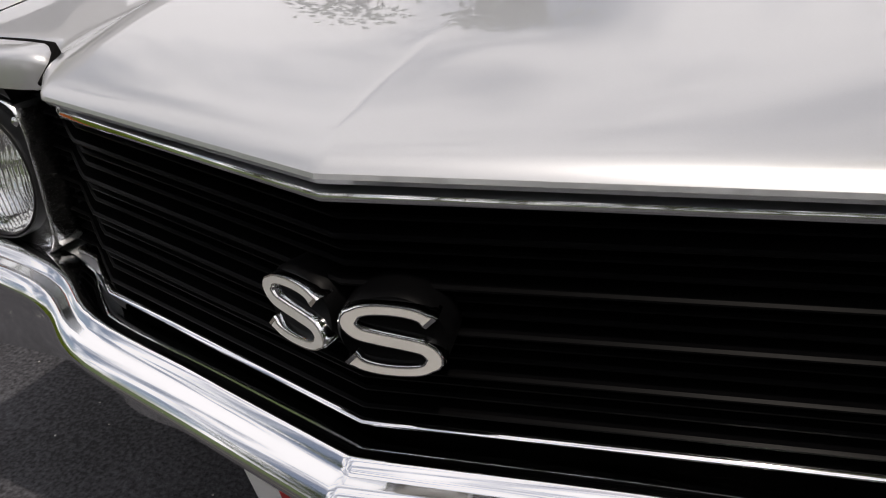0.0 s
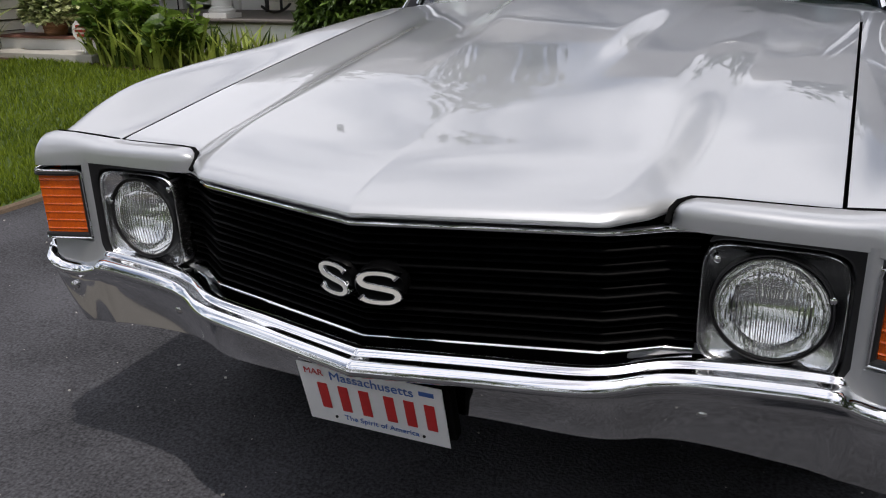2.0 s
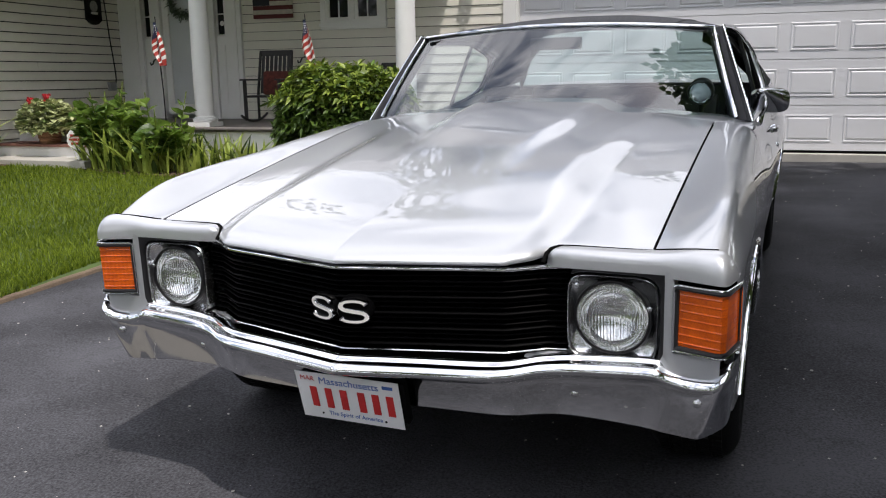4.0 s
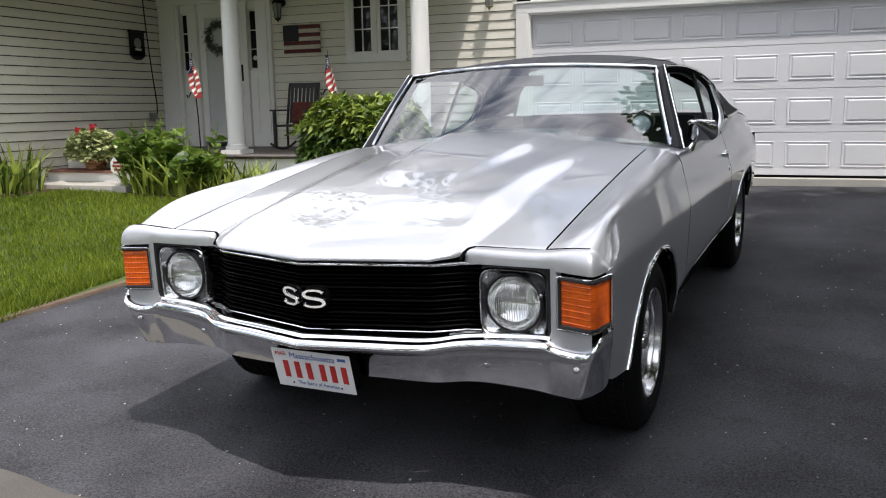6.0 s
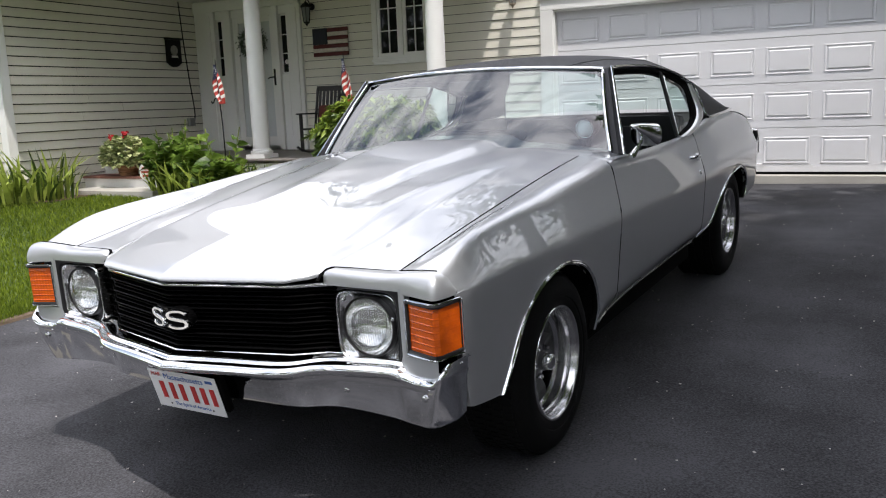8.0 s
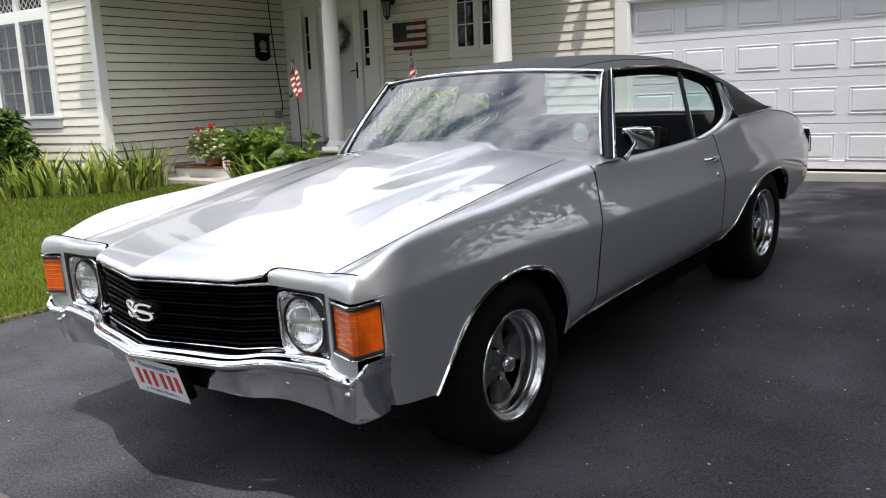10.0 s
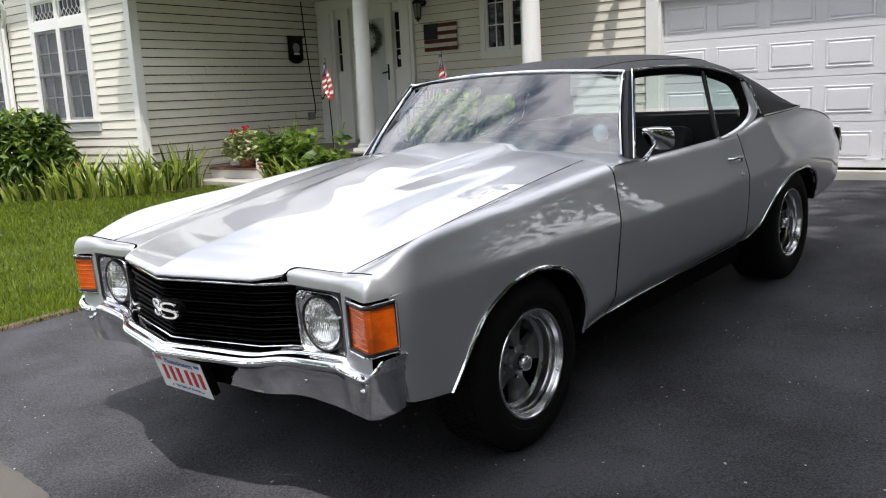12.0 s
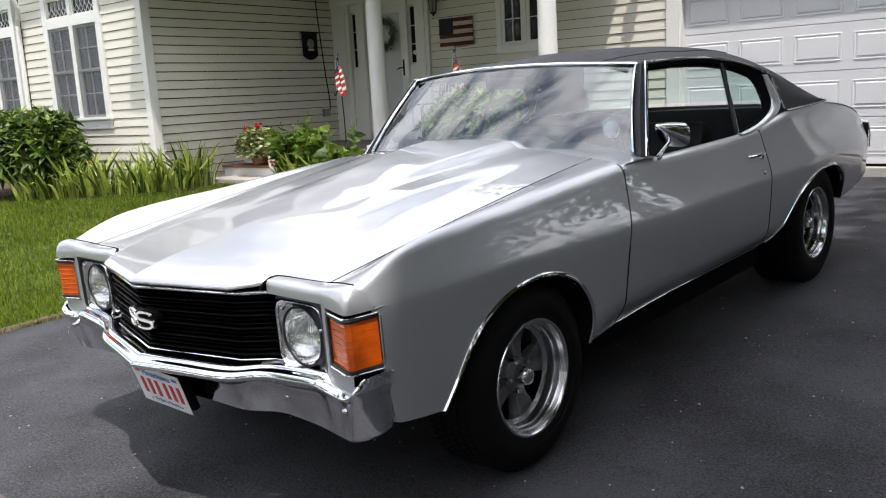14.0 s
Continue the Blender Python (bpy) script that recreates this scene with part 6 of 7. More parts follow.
def gable_roof(name, x0, x1, y0, y1, z0, zr, along_x):
    bm = bmesh.new()
    if along_x:
        ym = (y0 + y1) / 2
        grid(bm, [[Vector((x, y0, z0)), Vector((x, ym, zr)), Vector((x, y1, z0))] for x in (x0, x1)])
        ends = [[Vector((x, y0, z0)), Vector((x, ym, zr)), Vector((x, y1, z0))] for x in (x0, x1)]
    else:
        xm = (x0 + x1) / 2
        grid(bm, [[Vector((x0, y, z0)), Vector((xm, y, zr)), Vector((x1, y, z0))] for y in (y0, y1)])
        ends = [[Vector((x0, y, z0)), Vector((xm, y, zr)), Vector((x1, y, z0))] for y in (y0, y1)]
    for e in ends:
        bm.faces.new([bm.verts.new(p) for p in e])
    return structure(name, bm, SHINGLE, "grey shingled gable roof of the house", "roof")


gable_roof("roof_main", -8.0, 5.4, WY - 0.26, 13.0, 3.76, 6.0, True)
gable_roof("roof_wing", -16.0, WX + 0.3, FY - 0.3, 11.0, 3.91, 6.7, False)


def make_column(x):
    col = thing("porch_column", "round white tapered porch column", "column", "porch columns", Matrix.Translation((x, 5.63, FLOOR)))
    prof = [(0.106, 0.115), (0.108, 0.4), (0.108, 0.8), (0.104, 1.3), (0.098, 1.8), (0.092, 2.15)]
    part("shaft", lathe(bmesh.new(), prof, 40), TRIM, col)
    part("base", lathe(bmesh.new(), [(0.001, 0.05), (0.135, 0.05), (0.142, 0.065), (0.142, 0.08), (0.132, 0.092), (0.116, 0.098), (0.120, 0.108), (0.112, 0.118), (0.10, 0.12)], 40), TRIM, col)
    part("plinth", boxed(-0.145, 0.145, -0.145, 0.145, 0.0, 0.05, 0.006), TRIM, col, smooth=False)
    return col


make_column(-4.91)
make_column(-2.39)

# steps
bm = bmesh.new()
box(bm, WX + 0.03, -5.62, 4.98, 5.36, 0.0, 0.49, 0.01)
structure("steps", bm, TRIM, "white porch steps with brick treads", "steps")
bm = bmesh.new()
box(bm, WX + 0.03, -5.60, 4.95, 5.335, 0.49, 0.52, 0.006)
structure("step_tread", bm, BRICK, "red-brown tread of the porch step", "step")
structure("step_slab", boxed(WX + 0.02, -5.75, 4.55, 4.98, 0.2, 0.375, 0.01), CONCRETE, "concrete slab at the foot of the steps", "path")


# ---------------------------------------------------------------- things on the porch
def make_lantern(x, z, metal=IRON):
    l = thing("wall_lantern", "black iron wall lantern with glass panes" if metal is IRON else "weathered copper wall lantern with glass panes", "wall lamp", "wall lanterns", Matrix.Translation((x, WY - 0.03, z)))
    bm = bmesh.new()
    lathe(bm, [(0.05, -0.02), (0.05, 0.0), (0.03, 0.012), (0.0005, 0.014)], 20, Matrix.Translation((0, 0.01, 0.02)) @ Matrix.Rotation(radians(90), 4, "X"))
    tube(bm, [Vector((0, 0, 0.02)), Vector((0, -0.05, 0.10)), Vector((0, -0.11, 0.12)), Vector((0, -0.12, 0.08))], 0.008, 6)
    part("bracket", bm, metal, l)
    m = Matrix.Translation((0, -0.12, 0))
    part("cap", lathe(bmesh.new(), [(0.006, 0.09), (0.02, 0.07), (0.05, 0.05), (0.085, 0.015), (0.085, 0.0), (0.06, 0.0)], 6, m), metal, l, smooth=False)
    for k in range(6):
        a = 2 * math.pi * k / 6
        bm = bmesh.new()
        tube(bm, [m @ Vector((0.068 * math.cos(a), 0.068 * math.sin(a), 0.0)), m @ Vector((0.045 * math.cos(a), 0.045 * math.sin(a), -0.20))], 0.005, 5)
        part("bar", bm, metal, l)
    part("glass", lathe(bmesh.new(), [(0.064, -0.002), (0.042, -0.198)], 6, m), LANTERNGLASS, l, smooth=False)
    part("foot", lathe(bmesh.new(), [(0.05, -0.198), (0.05, -0.21), (0.02, -0.23), (0.004, -0.26)], 6, m), metal, l, smooth=False)
    return l


LANTERNGLASS = material("seeded_glass", (0.22, 0.23, 0.22), 0.1, 0.0, 0.3, 8, 60)
make_lantern(-5.235, 2.71)
make_lantern(-2.095, 2.70, material("weathered_copper", (0.33, 0.27, 0.21), 0.5, 0.4, 0.25, 12, 90))

wf = thing("wooden_flag", "painted wooden stars-and-stripes plaque on the clapboards", "wall plaque", m=Matrix.Translation((-4.93, WY - 0.042, 2.22)) @ Matrix.Rotation(radians(0), 4, "Y"))
for k in range(7):
    z = 0.195 - (k + 1) * 0.0557
    x0 = -0.295 if k >= 4 else -0.045
    part("stripe", boxed(x0, 0.295, 0.0, 0.02, z, z + 0.053, 0.003), PLAQUERED if k % 2 == 0 else PLAQUEWHITE, wf, smooth=False)
part("canton", boxed(-0.295, -0.05, -0.003, 0.02, -0.028, 0.195, 0.003), PLAQUEBLUE, wf, "dark blue starry corner", smooth=False)

pl = thing("wall_plaque", "black metal plaque with a pale round emblem on the side wall", "wall plaque", m=Matrix.Translation((WX + 0.02, 6.83, 2.2)))
part("plate", boxed(0.0, 0.03, -0.15, 0.15, -0.16, 0.20, 0.01), IRON, pl, smooth=False)
part("top_rail", boxed(0.0, 0.05, -0.165, 0.165, 0.185, 0.215, 0.006), IRON, pl, smooth=False)
part("tail", lathe(bmesh.new(), [(0.15, 0.0), (0.15, 0.028), (0.13, 0.03), (0.0005, 0.03)], 32, Matrix.Translation((0, 0, -0.10)) @ Matrix.Rotation(radians(90), 4, "Y") @ Matrix.Diagonal((0.75, 1, 1, 1))), IRON, pl)
part("emblem", lathe(bmesh.new(), [(0.075, 0.0), (0.07, 0.003), (0.0005, 0.003)], 28, Matrix.Translation((0.031, 0.0, 0.03)) @ Matrix.Rotation(radians(90), 4, "Y")), material("plaque_grey", (0.30, 0.29, 0.26), 0.7, 0, 0.4, 20, 60), pl)
part("banner", boxed(0.03, 0.034, -0.06, 0.07, -0.075, -0.045), FLAGWHITE, pl, smooth=False)

bm = bmesh.new()
tube(bm, [Vector((WX + 0.03, y, z)) for y, z in smoothed([(7.02, 2.95), (7.06, 2.4), (7.12, 1.8), (7.18, 1.3), (7.16, 1.18)], 24)], 0.009, 6)
tagged(part("hanging_cord", bm, IRON), "black cord hanging down the side wall", "cord")
tagged(part("outlet_box", boxed(WX + 0.0, WX + 0.06, 7.02, 7.14, 1.10, 1.22, 0.01), material("grey_box", (0.25, 0.25, 0.24), 0.6), smooth=False), "grey outdoor outlet box on the clapboards", "outlet")

# wreath on the door
bm = bmesh.new()
rg = random.Random(9)
for k in range(900):
    a = rg.uniform(0, 2 * math.pi)
    r = 0.185 + rg.gauss(0, 0.032)
    c = Vector((-6.325 + r * math.cos(a), WY - 0.005 - rg.uniform(0, 0.05), 2.30 + r * math.sin(a)))
    d = Vector((math.cos(a + rg.uniform(-1.2, 1.2)), -rg.uniform(0, 0.6), math.sin(a + rg.uniform(-1.2, 1.2)))).normalized()
    w = d.cross(Vector((rg.uniform(-1, 1), 1, rg.uniform(-1, 1)))).normalized() * 0.007
    v = [bm.verts.new(p) for p in (c - w, c + d * 0.05, c + w)]
    bm.faces.new(v)
part_w = part("wreath", bm, WREATH, smooth=False)
tagged(part_w, "dull green wreath hanging on the front door", "wreath")


def rocking_chair(m):
    m = m @ Matrix.Diagonal((0.82, 0.82, 0.80, 1))
    ch = thing("rocking_chair", "black wooden slatted porch rocking chair", "chair", "porch chairs", m)
    part("seat", boxed(-0.26, 0.26, -0.26, 0.24, 0.40, 0.435, 0.01), WOODBLACK, ch, smooth=False)
    for s in SIDES:
        x = s * 0.275
        part("front_leg", boxed(x - 0.022, x + 0.022, -0.27, -0.225, 0.05, 0.66, 0.005), WOODBLACK, ch, smooth=False)
        bm = bmesh.new()
        tube(bm, [Vector((x, 0.25, 0.05)), Vector((x, 0.25, 0.42)), Vector((x * 0.96, 0.33, 0.80)), Vector((x * 0.94, 0.40, 1.10))], 0.022, 8)
        part("back_post", bm, WOODBLACK, ch)
        part("armrest", boxed(x - 0.045, x + 0.045, -0.33, 0.30, 0.66, 0.685, 0.008), WOODBLACK, ch, smooth=False)
        bm = bmesh.new()
        tube(bm, [Vector((x, -0.42 + 0.1 * k, 0.03 + 0.10 * (k / 5 - 1) ** 2)) for k in range(11)], 0.02, 8)
        part("rocker", bm, WOODBLACK, ch)
    for k in range(7):
        x = -0.21 + 0.07 * k
        part("back_slat", boxed(x - 0.024, x + 0.024, -0.008, 0.008, 0.0, 0.62, 0.004, Matrix.Translation((0, 0.26, 0.46)) @ Matrix.Rotation(radians(-13), 4, "X")), WOODBLACK, ch, smooth=False)
    part("top_rail", boxed(-0.275, 0.275, -0.014, 0.014, 0.60, 0.69, 0.012, Matrix.Translation((0, 0.26, 0.46)) @ Matrix.Rotation(radians(-13), 4, "X")), WOODBLACK, ch, smooth=False)
    return ch


rc = rocking_chair(pose(-4.63, 6.62, FLOOR - 0.012, 0, 0, 8))
copy_thing(rc, pose(-3.1, 6.70, FLOOR - 0.012, 0, 0, -10) @ Matrix.Diagonal((0.82, 0.82, 0.80, 1)))
cu = thing("cushion", "dark floral cushion on the rocking chair", "cushion", m=pose(-4.57, 6.70, FLOOR + 0.338, -8, 0, 8))
part("pillow", boxed(-0.17, 0.17, -0.02, 0.08, 0.0, 0.30, 0.04), material("floral_cloth", (0.05, 0.04, 0.03), 0.85, 0, 0.6, 14, 60, 0, 0, 0.3, 0, stain=(0.20, 0.05, 0.04)), cu)


# ---------------------------------------------------------------- small flags on hooks
def garden_flag(x, y, z0, zt, lean):
    gf = thing("garden_flag", "small stars-and-stripes flag on a thin black garden hook", "flag", "garden flags", Matrix.Translation((x, y, z0)))
    h = zt - z0
    bm = bmesh.new()
    tube(bm, [Vector((0.06, 0, 0)), Vector((0.05, 0, h * 0.5)), Vector((0.035, 0, h * 0.69)), Vector((0.005, 0, h * 0.735)), Vector((-0.04, 0, h * 0.725)), Vector((-0.065, 0, h * 0.695)), Vector((-0.085, 0, h * 0.69)), Vector((-0.095, 0, h * 0.71))], 0.008, 6)
    part("hook", bm, IRON, gf)
    bm = bmesh.new()
    tube(bm, [Vector((0.035, 0, h * 0.68)), Vector((0.010, 0, h + 0.05))], 0.005, 6)
    part("staff", bm, WOODBLACK, gf)
    def cloth(u, v):
        w = 0.035 + 0.105 * sstep(0.0, 0.55, v) - 0.075 * sstep(0.70, 1.0, v)
        x = 0.012 + 0.045 * v + 0.030 * sstep(0.6, 1.0, v) + w * (u - 0.5)
        return Vector((x, 0.020 * sstep(0.0, 0.4, v) * math.sin(9.5 * u + 1.6 * v + 3.0 * lean) - 0.020, h - 0.010 - 0.47 * v))
    bands = [0.0, 0.33, 0.415, 0.475, 0.56, 0.62, 0.705, 0.765, 0.85, 0.90, 1.0]
    for k in range(10):
        bm = bmesh.new()
        rows = []
        for q in range(5):
            row = []
            for i in range(13):
                u = i / 12
                v = bands[k] + (bands[k + 1] - bands[k]) * q / 4
                tilt = 0.24 * (0.45 - u) * sstep(0.0, 0.33, v) * (1 - sstep(0.8, 1.0, v))
                row.append(cloth(u, min(1.0, max(0.0, v + tilt))))
            rows.append(row)
        grid(bm, rows)
        part("canton" if k == 0 else "stripe", bm, FLAGBLUE if k == 0 else (FLAGRED if k % 2 else FLAGWHITE), gf)
    bm = bmesh.new()
    for r in range(5):
        for c in range(3):
            p = cloth(0.2 + 0.27 * c + 0.06 * (r % 2), 0.08 + 0.05 * r) + Vector((0, -0.006, 0))
            bm.faces.new([bm.verts.new(p + Vector((0.0055 * math.sin(a), 0, 0.0055 * math.cos(a)))) for a in [2 * math.pi * n / 5 for n in range(5)]])
    part("stars", bm, FLAGWHITE, gf, "small white stars on the canton", smooth=False)
    return gf


garden_flag(-5.19, 5.20, 0.35, 1.87, 1.0)
garden_flag(-3.36, 5.22, 0.40, 1.84, 0.4)

# ---------------------------------------------------------------- planting
def leaf_mesh(seeds, mat, name, parent=None, label="", ovate=False):
    """seeds: (base, direction, length, width, droop) for each leaf; one mesh. ovate: broad blades folded along the midrib."""
    co, fa = [], []
    rt = random.Random(len(seeds))
    for b, d, ln, w, dr in seeds:
        d = d.normalized()
        side = d.cross(Vector((0, 0, 1)))
        side = side.normalized() if side.length > 1e-4 else Vector((1, 0, 0))
        k = len(co)
        if ovate:
            side = Matrix.Rotation(rt.uniform(-0.9, 0.9), 3, d) @ side
            up = side.cross(d)
            q = [b + d * ln * f - Vector((0, 0, dr * ln * 0.5 * f * f)) for f in (0.0, 0.35, 0.7, 1.0)]
            co += [q[0], q[1], q[2], q[3]] + [q[j] + g * side * w * h / 2 + up * w * 0.10 for g in (1, -1) for j, h in ((1, 1.0), (2, 0.72))]
            fa += [(k, k + 4, k + 1), (k + 1, k + 4, k + 5, k + 2), (k + 2, k + 5, k + 3), (k, k + 1, k + 6), (k + 1, k + 2, k + 7, k + 6), (k + 2, k + 3, k + 7)]
            continue
        m1 = b + d * ln * 0.5 + Vector((0, 0, -dr * ln * 0.12))
        t = b + d * ln + Vector((0, 0, -dr * ln * 0.5))
        co += [b, m1 + side * w / 2, t, m1 - side * w / 2]
        fa.append((k, k + 1, k + 2, k + 3))
    me = bpy.data.meshes.new(name)
    me.from_pydata([tuple(v) for v in co], [], fa)
    me.materials.append(mat)
    ob = new(name, me)
    if parent is not None:
        ob.parent = parent
    if label:
        ob["label"] = label
    return ob


def shrub(x, y, z, rx, ry, h, n, label, seed, mats=(0.6, 0.4), leaf=0.105, near=True):
    rg = random.Random(seed)
    sh = thing("shrub", label, "shrub", m=Matrix.Translation((x, y, z)))
    bm = bmesh.new()
    tips = []
    for k in range(26):
        a = rg.uniform(0, 2 * math.pi)
        r = math.sqrt(rg.random())
        tip = Vector((rx * r * math.cos(a) * 0.8, ry * r * math.sin(a) * 0.8, h * rg.uniform(0.55, 0.92)))
        tips.append(tip)
        tube(bm, [Vector((0.1 * math.cos(a), 0.1 * math.sin(a), 0)), tip * 0.5 + Vector((0, 0, 0.03)), tip], [0.014, 0.010, 0.005], 5)
    part("branches", bm, BARK, sh)
    old, young = [], []
    for k in range(n):
        a, c = rg.uniform(0, 2 * math.pi), rg.uniform(-0.35, 1)
        lump = 1 + 0.16 * noise.noise((3 * math.cos(a), 3 * math.sin(a), 3 * c + seed)) + rg.gauss(0, 0.04)
        sh_r = rg.choice((1, 1, 1, 0.85, 0.6)) * lump
        e = math.sqrt(max(0, 1 - c * c)) ** 0.7
        p = Vector((rx * e * math.cos(a) * sh_r, ry * e * math.sin(a) * sh_r, h * (0.42 + 0.55 * c * (sh_r if c > 0 else 1))))
        if p.z < 0.02:
            continue
        out = Vector((p.x / rx, p.y / ry, 0.25 + c)).normalized()
        # whorl of leaves round a shoot tip
        for q in range(6):
            b = 2 * math.pi * q / 6 + rg.uniform(-0.3, 0.3)
            t1 = out.orthogonal().normalized()
            t2 = out.cross(t1)
            d = out * rg.uniform(0.25, 0.8) + (t1 * math.cos(b) + t2 * math.sin(b)) * 0.9
            seedl = (p, d, leaf * rg.uniform(0.7, 1.25), leaf * 0.36, rg.uniform(0.0, 0.7))
            (young if (c > 0.35 and rg.random() < mats[1]) else old).append(seedl)
    leaf_mesh(old, LEAF, "foliage", sh, ovate=near)
    leaf_mesh(young, LEAFYEL, "young_foliage", sh, "fresh yellow-green leaves", ovate=near)
    return sh


shrub(-2.82, 5.0, 0.38, 0.73, 0.42, 0.98, 1300, "dense yellow-green rhododendron in front of the porch", 3, (0.5, 0.75), 0.105)
shrub(-9.35, 3.15, 0.33, 1.0, 0.58, 1.06, 820, "dark glossy rhododendron below the wing window", 5, (0.7, 0.12), 0.16)


def blade_clump(name, x, y, z, n, h, spread, label, seed, category="plant", width=0.024, group=""):
    rg = random.Random(seed)
    th = thing(name, label, category, group, Matrix.Translation((x, y, z)))
    co, fa = [], []
    for k in range(n):
        a, r = rg.uniform(0, 2 * math.pi), spread * math.sqrt(rg.random())
        b = Vector((r * math.cos(a), r * math.sin(a), 0))
        lean = rg.uniform(0.05, 0.85)
        d = Vector((math.cos(a + rg.uniform(-0.9, 0.9)), math.sin(a + rg.uniform(-0.9, 0.9)), 0))
        hh = h * rg.uniform(0.55, 1.1)
        w = width * rg.uniform(0.7, 1.3)
        side = Vector((math.cos(a * 3 + 1), math.sin(a * 3 + 1), 0))
        bend = rg.uniform(0, 1) ** 2
        pts = [b + d * lean * hh * t ** 1.6 + Vector((0, 0, hh * (t - 0.55 * bend * t ** 3))) for t in (0, 0.3, 0.6, 0.82, 1.0)]
        i0 = len(co)
        for q, ww in zip(pts, (0.8, 1.0, 0.8, 0.5, 0.05)):
            co += [q - side * w * ww / 2, q + side * w * ww / 2]
        for i in range(4):
            fa.append((i0 + 2 * i, i0 + 2 * i + 1, i0 + 2 * i + 3, i0 + 2 * i + 2))
    me = bpy.data.meshes.new("foliage")
    me.from_pydata([tuple(v) for v in co], [], fa)
    me.materials.append(BLADE)
    ob = new("foliage", me)
    ob.parent = th
    return th


line = [(-8.62, 2.85), (-8.40, 3.02), (-8.15, 3.15), (-7.9, 3.3), (-7.65, 3.4), (-7.4, 3.55), (-7.2, 3.75), (-7.1, 4.0), (-7.0, 4.25)]
for k, (x, y) in enumerate(line):
    blade_clump("iris_clump", x, y, land_z(x, y) - 0.01, 44, 0.60 if k < 6 else 0.66, 0.22, "clump of tall green iris leaves along the wing", 20 + k, "plant", 0.044, "irises")
line = [(-5.75, 4.75), (-5.5, 4.7), (-5.25, 4.65), (-5.0, 4.7), (-4.75, 4.75), (-4.5, 4.85), (-4.2, 4.95), (-3.95, 5.0)]
for k, (x, y) in enumerate(line):
    blade_clump("iris_clump", x, y, land_z(x, y) - 0.01, 50, 0.54 if k < 5 else 0.45, 0.22, "clump of arching green daylily leaves by the porch", 40 + k, "plant", 0.036, "irises")


BROADLEAF = material("hydrangea_leaf", (0.085, 0.17, 0.025), 0.42, 0.0, 0.4, 2, 60, 0, 0, 0.5, 1.0, stain=(0.26, 0.38, 0.07), island=True)


leafy(BROADLEAF)


def broadleaf(x, y, z, h, n, label, seed):
    rg = random.Random(seed)
    th = thing("hydrangea", label, "plant", m=Matrix.Translation((x, y, z)))
    leaves = []
    for k in range(n):
        a, r = rg.uniform(0, 2 * math.pi), 0.30 * math.sqrt(rg.random())
        tip = Vector((r * math.cos(a) * 1.5, r * math.sin(a), h * rg.uniform(0.55, 1.05) * (1 - 0.5 * r)))
        base = Vector((tip.x * 0.4, tip.y * 0.4, 0))
        bm = bmesh.new()
        tube(bm, [base, base.lerp(tip, 0.5) + Vector((0, 0, 0.02)), tip], 0.006, 5)
        part("stem", bm, BLADE, th)
        for j in range(11):
            q = base.lerp(tip, 0.35 + 0.65 * j / 13)
            b = 2.4 * j + rg.uniform(-0.3, 0.3)
            leaves.append((q, Vector((math.cos(b), math.sin(b), rg.uniform(0.2, 0.9))), rg.uniform(0.15, 0.23), 0.125, rg.uniform(0.2, 1.0)))
    leaf_mesh(leaves, BROADLEAF, "foliage", th, ovate=True)
    return th


broadleaf(-5.50, 4.72, land_z(-5.50, 4.72), 0.98, 22, "broad-leaved green hydrangea beside the steps", 71)
broadleaf(-4.93, 4.78, land_z(-4.93, 4.78), 0.92, 16, "broad-leaved green hydrangea in front of the column", 72)
for k, (x, y, z) in enumerate(((-5.66, 4.72, 0.86), (-7.9, 3.25, 0.7))):
    bm = bmesh.new()
    for q in range(6):
        a = q * math.pi / 3
        c = Vector((x, y, z))
        v = [bm.verts.new(c + o) for o in (Vector((0, 0, -0.01)), Vector((0.025 * math.cos(a + 0.4), 0.025 * math.sin(a + 0.4), 0.02)), Vector((0.055 * math.cos(a), 0.055 * math.sin(a), 0.028)), Vector((0.025 * math.cos(a - 0.4), 0.025 * math.sin(a - 0.4), 0.02)))]
        bm.faces.new(v)
    fl = part("daylily_flower", bm, ORANGEFLOWER)
    tagged(fl, "single orange daylily bloom among the leaves", "flower")
    bm = bmesh.new()
    tube(bm, [Vector((x, y, z)), Vector((x + 0.03, y + 0.02, land_z(x, y)))], 0.004, 5)
    part("stem", bm, BLADE, fl)

# potted geranium on the lower step
pt = thing("potted_geranium", "variegated geranium with red blooms in a woven pot on the step", "potted plant", m=Matrix.Translation((-6.68, 5.08, 0.52)))
part("pot", lathe(bmesh.new(), [(0.0005, 0.0), (0.10, 0.0), (0.115, 0.02), (0.122, 0.04), (0.116, 0.055), (0.13, 0.07), (0.124, 0.09), (0.138, 0.11), (0.132, 0.13), (0.145, 0.15), (0.14, 0.17), (0.13, 0.17), (0.12, 0.13), (0.0005, 0.13)], 32), TERRACOTTA, pt, "banded woven basket pot")
rg = random.Random(12)
lv = []
for k in range(2300):
    a, c = rg.uniform(0, 2 * math.pi), rg.uniform(-0.9, 1)
    e = math.sqrt(1 - c * c)
    r = rg.uniform(0.7, 1.05)
    drop = max(0.0, e - 0.75) * rg.uniform(0, 0.5)
    p = Vector((0.36 * e * math.cos(a) * r, 0.28 * e * math.sin(a) * r, 0.30 + 0.20 * c * r - drop))
    lv.append((p, Vector((rg.uniform(-1, 1), rg.uniform(-1, 0.4), rg.uniform(-0.4, 0.9))), rg.uniform(0.05, 0.085), 0.06, 0.5))
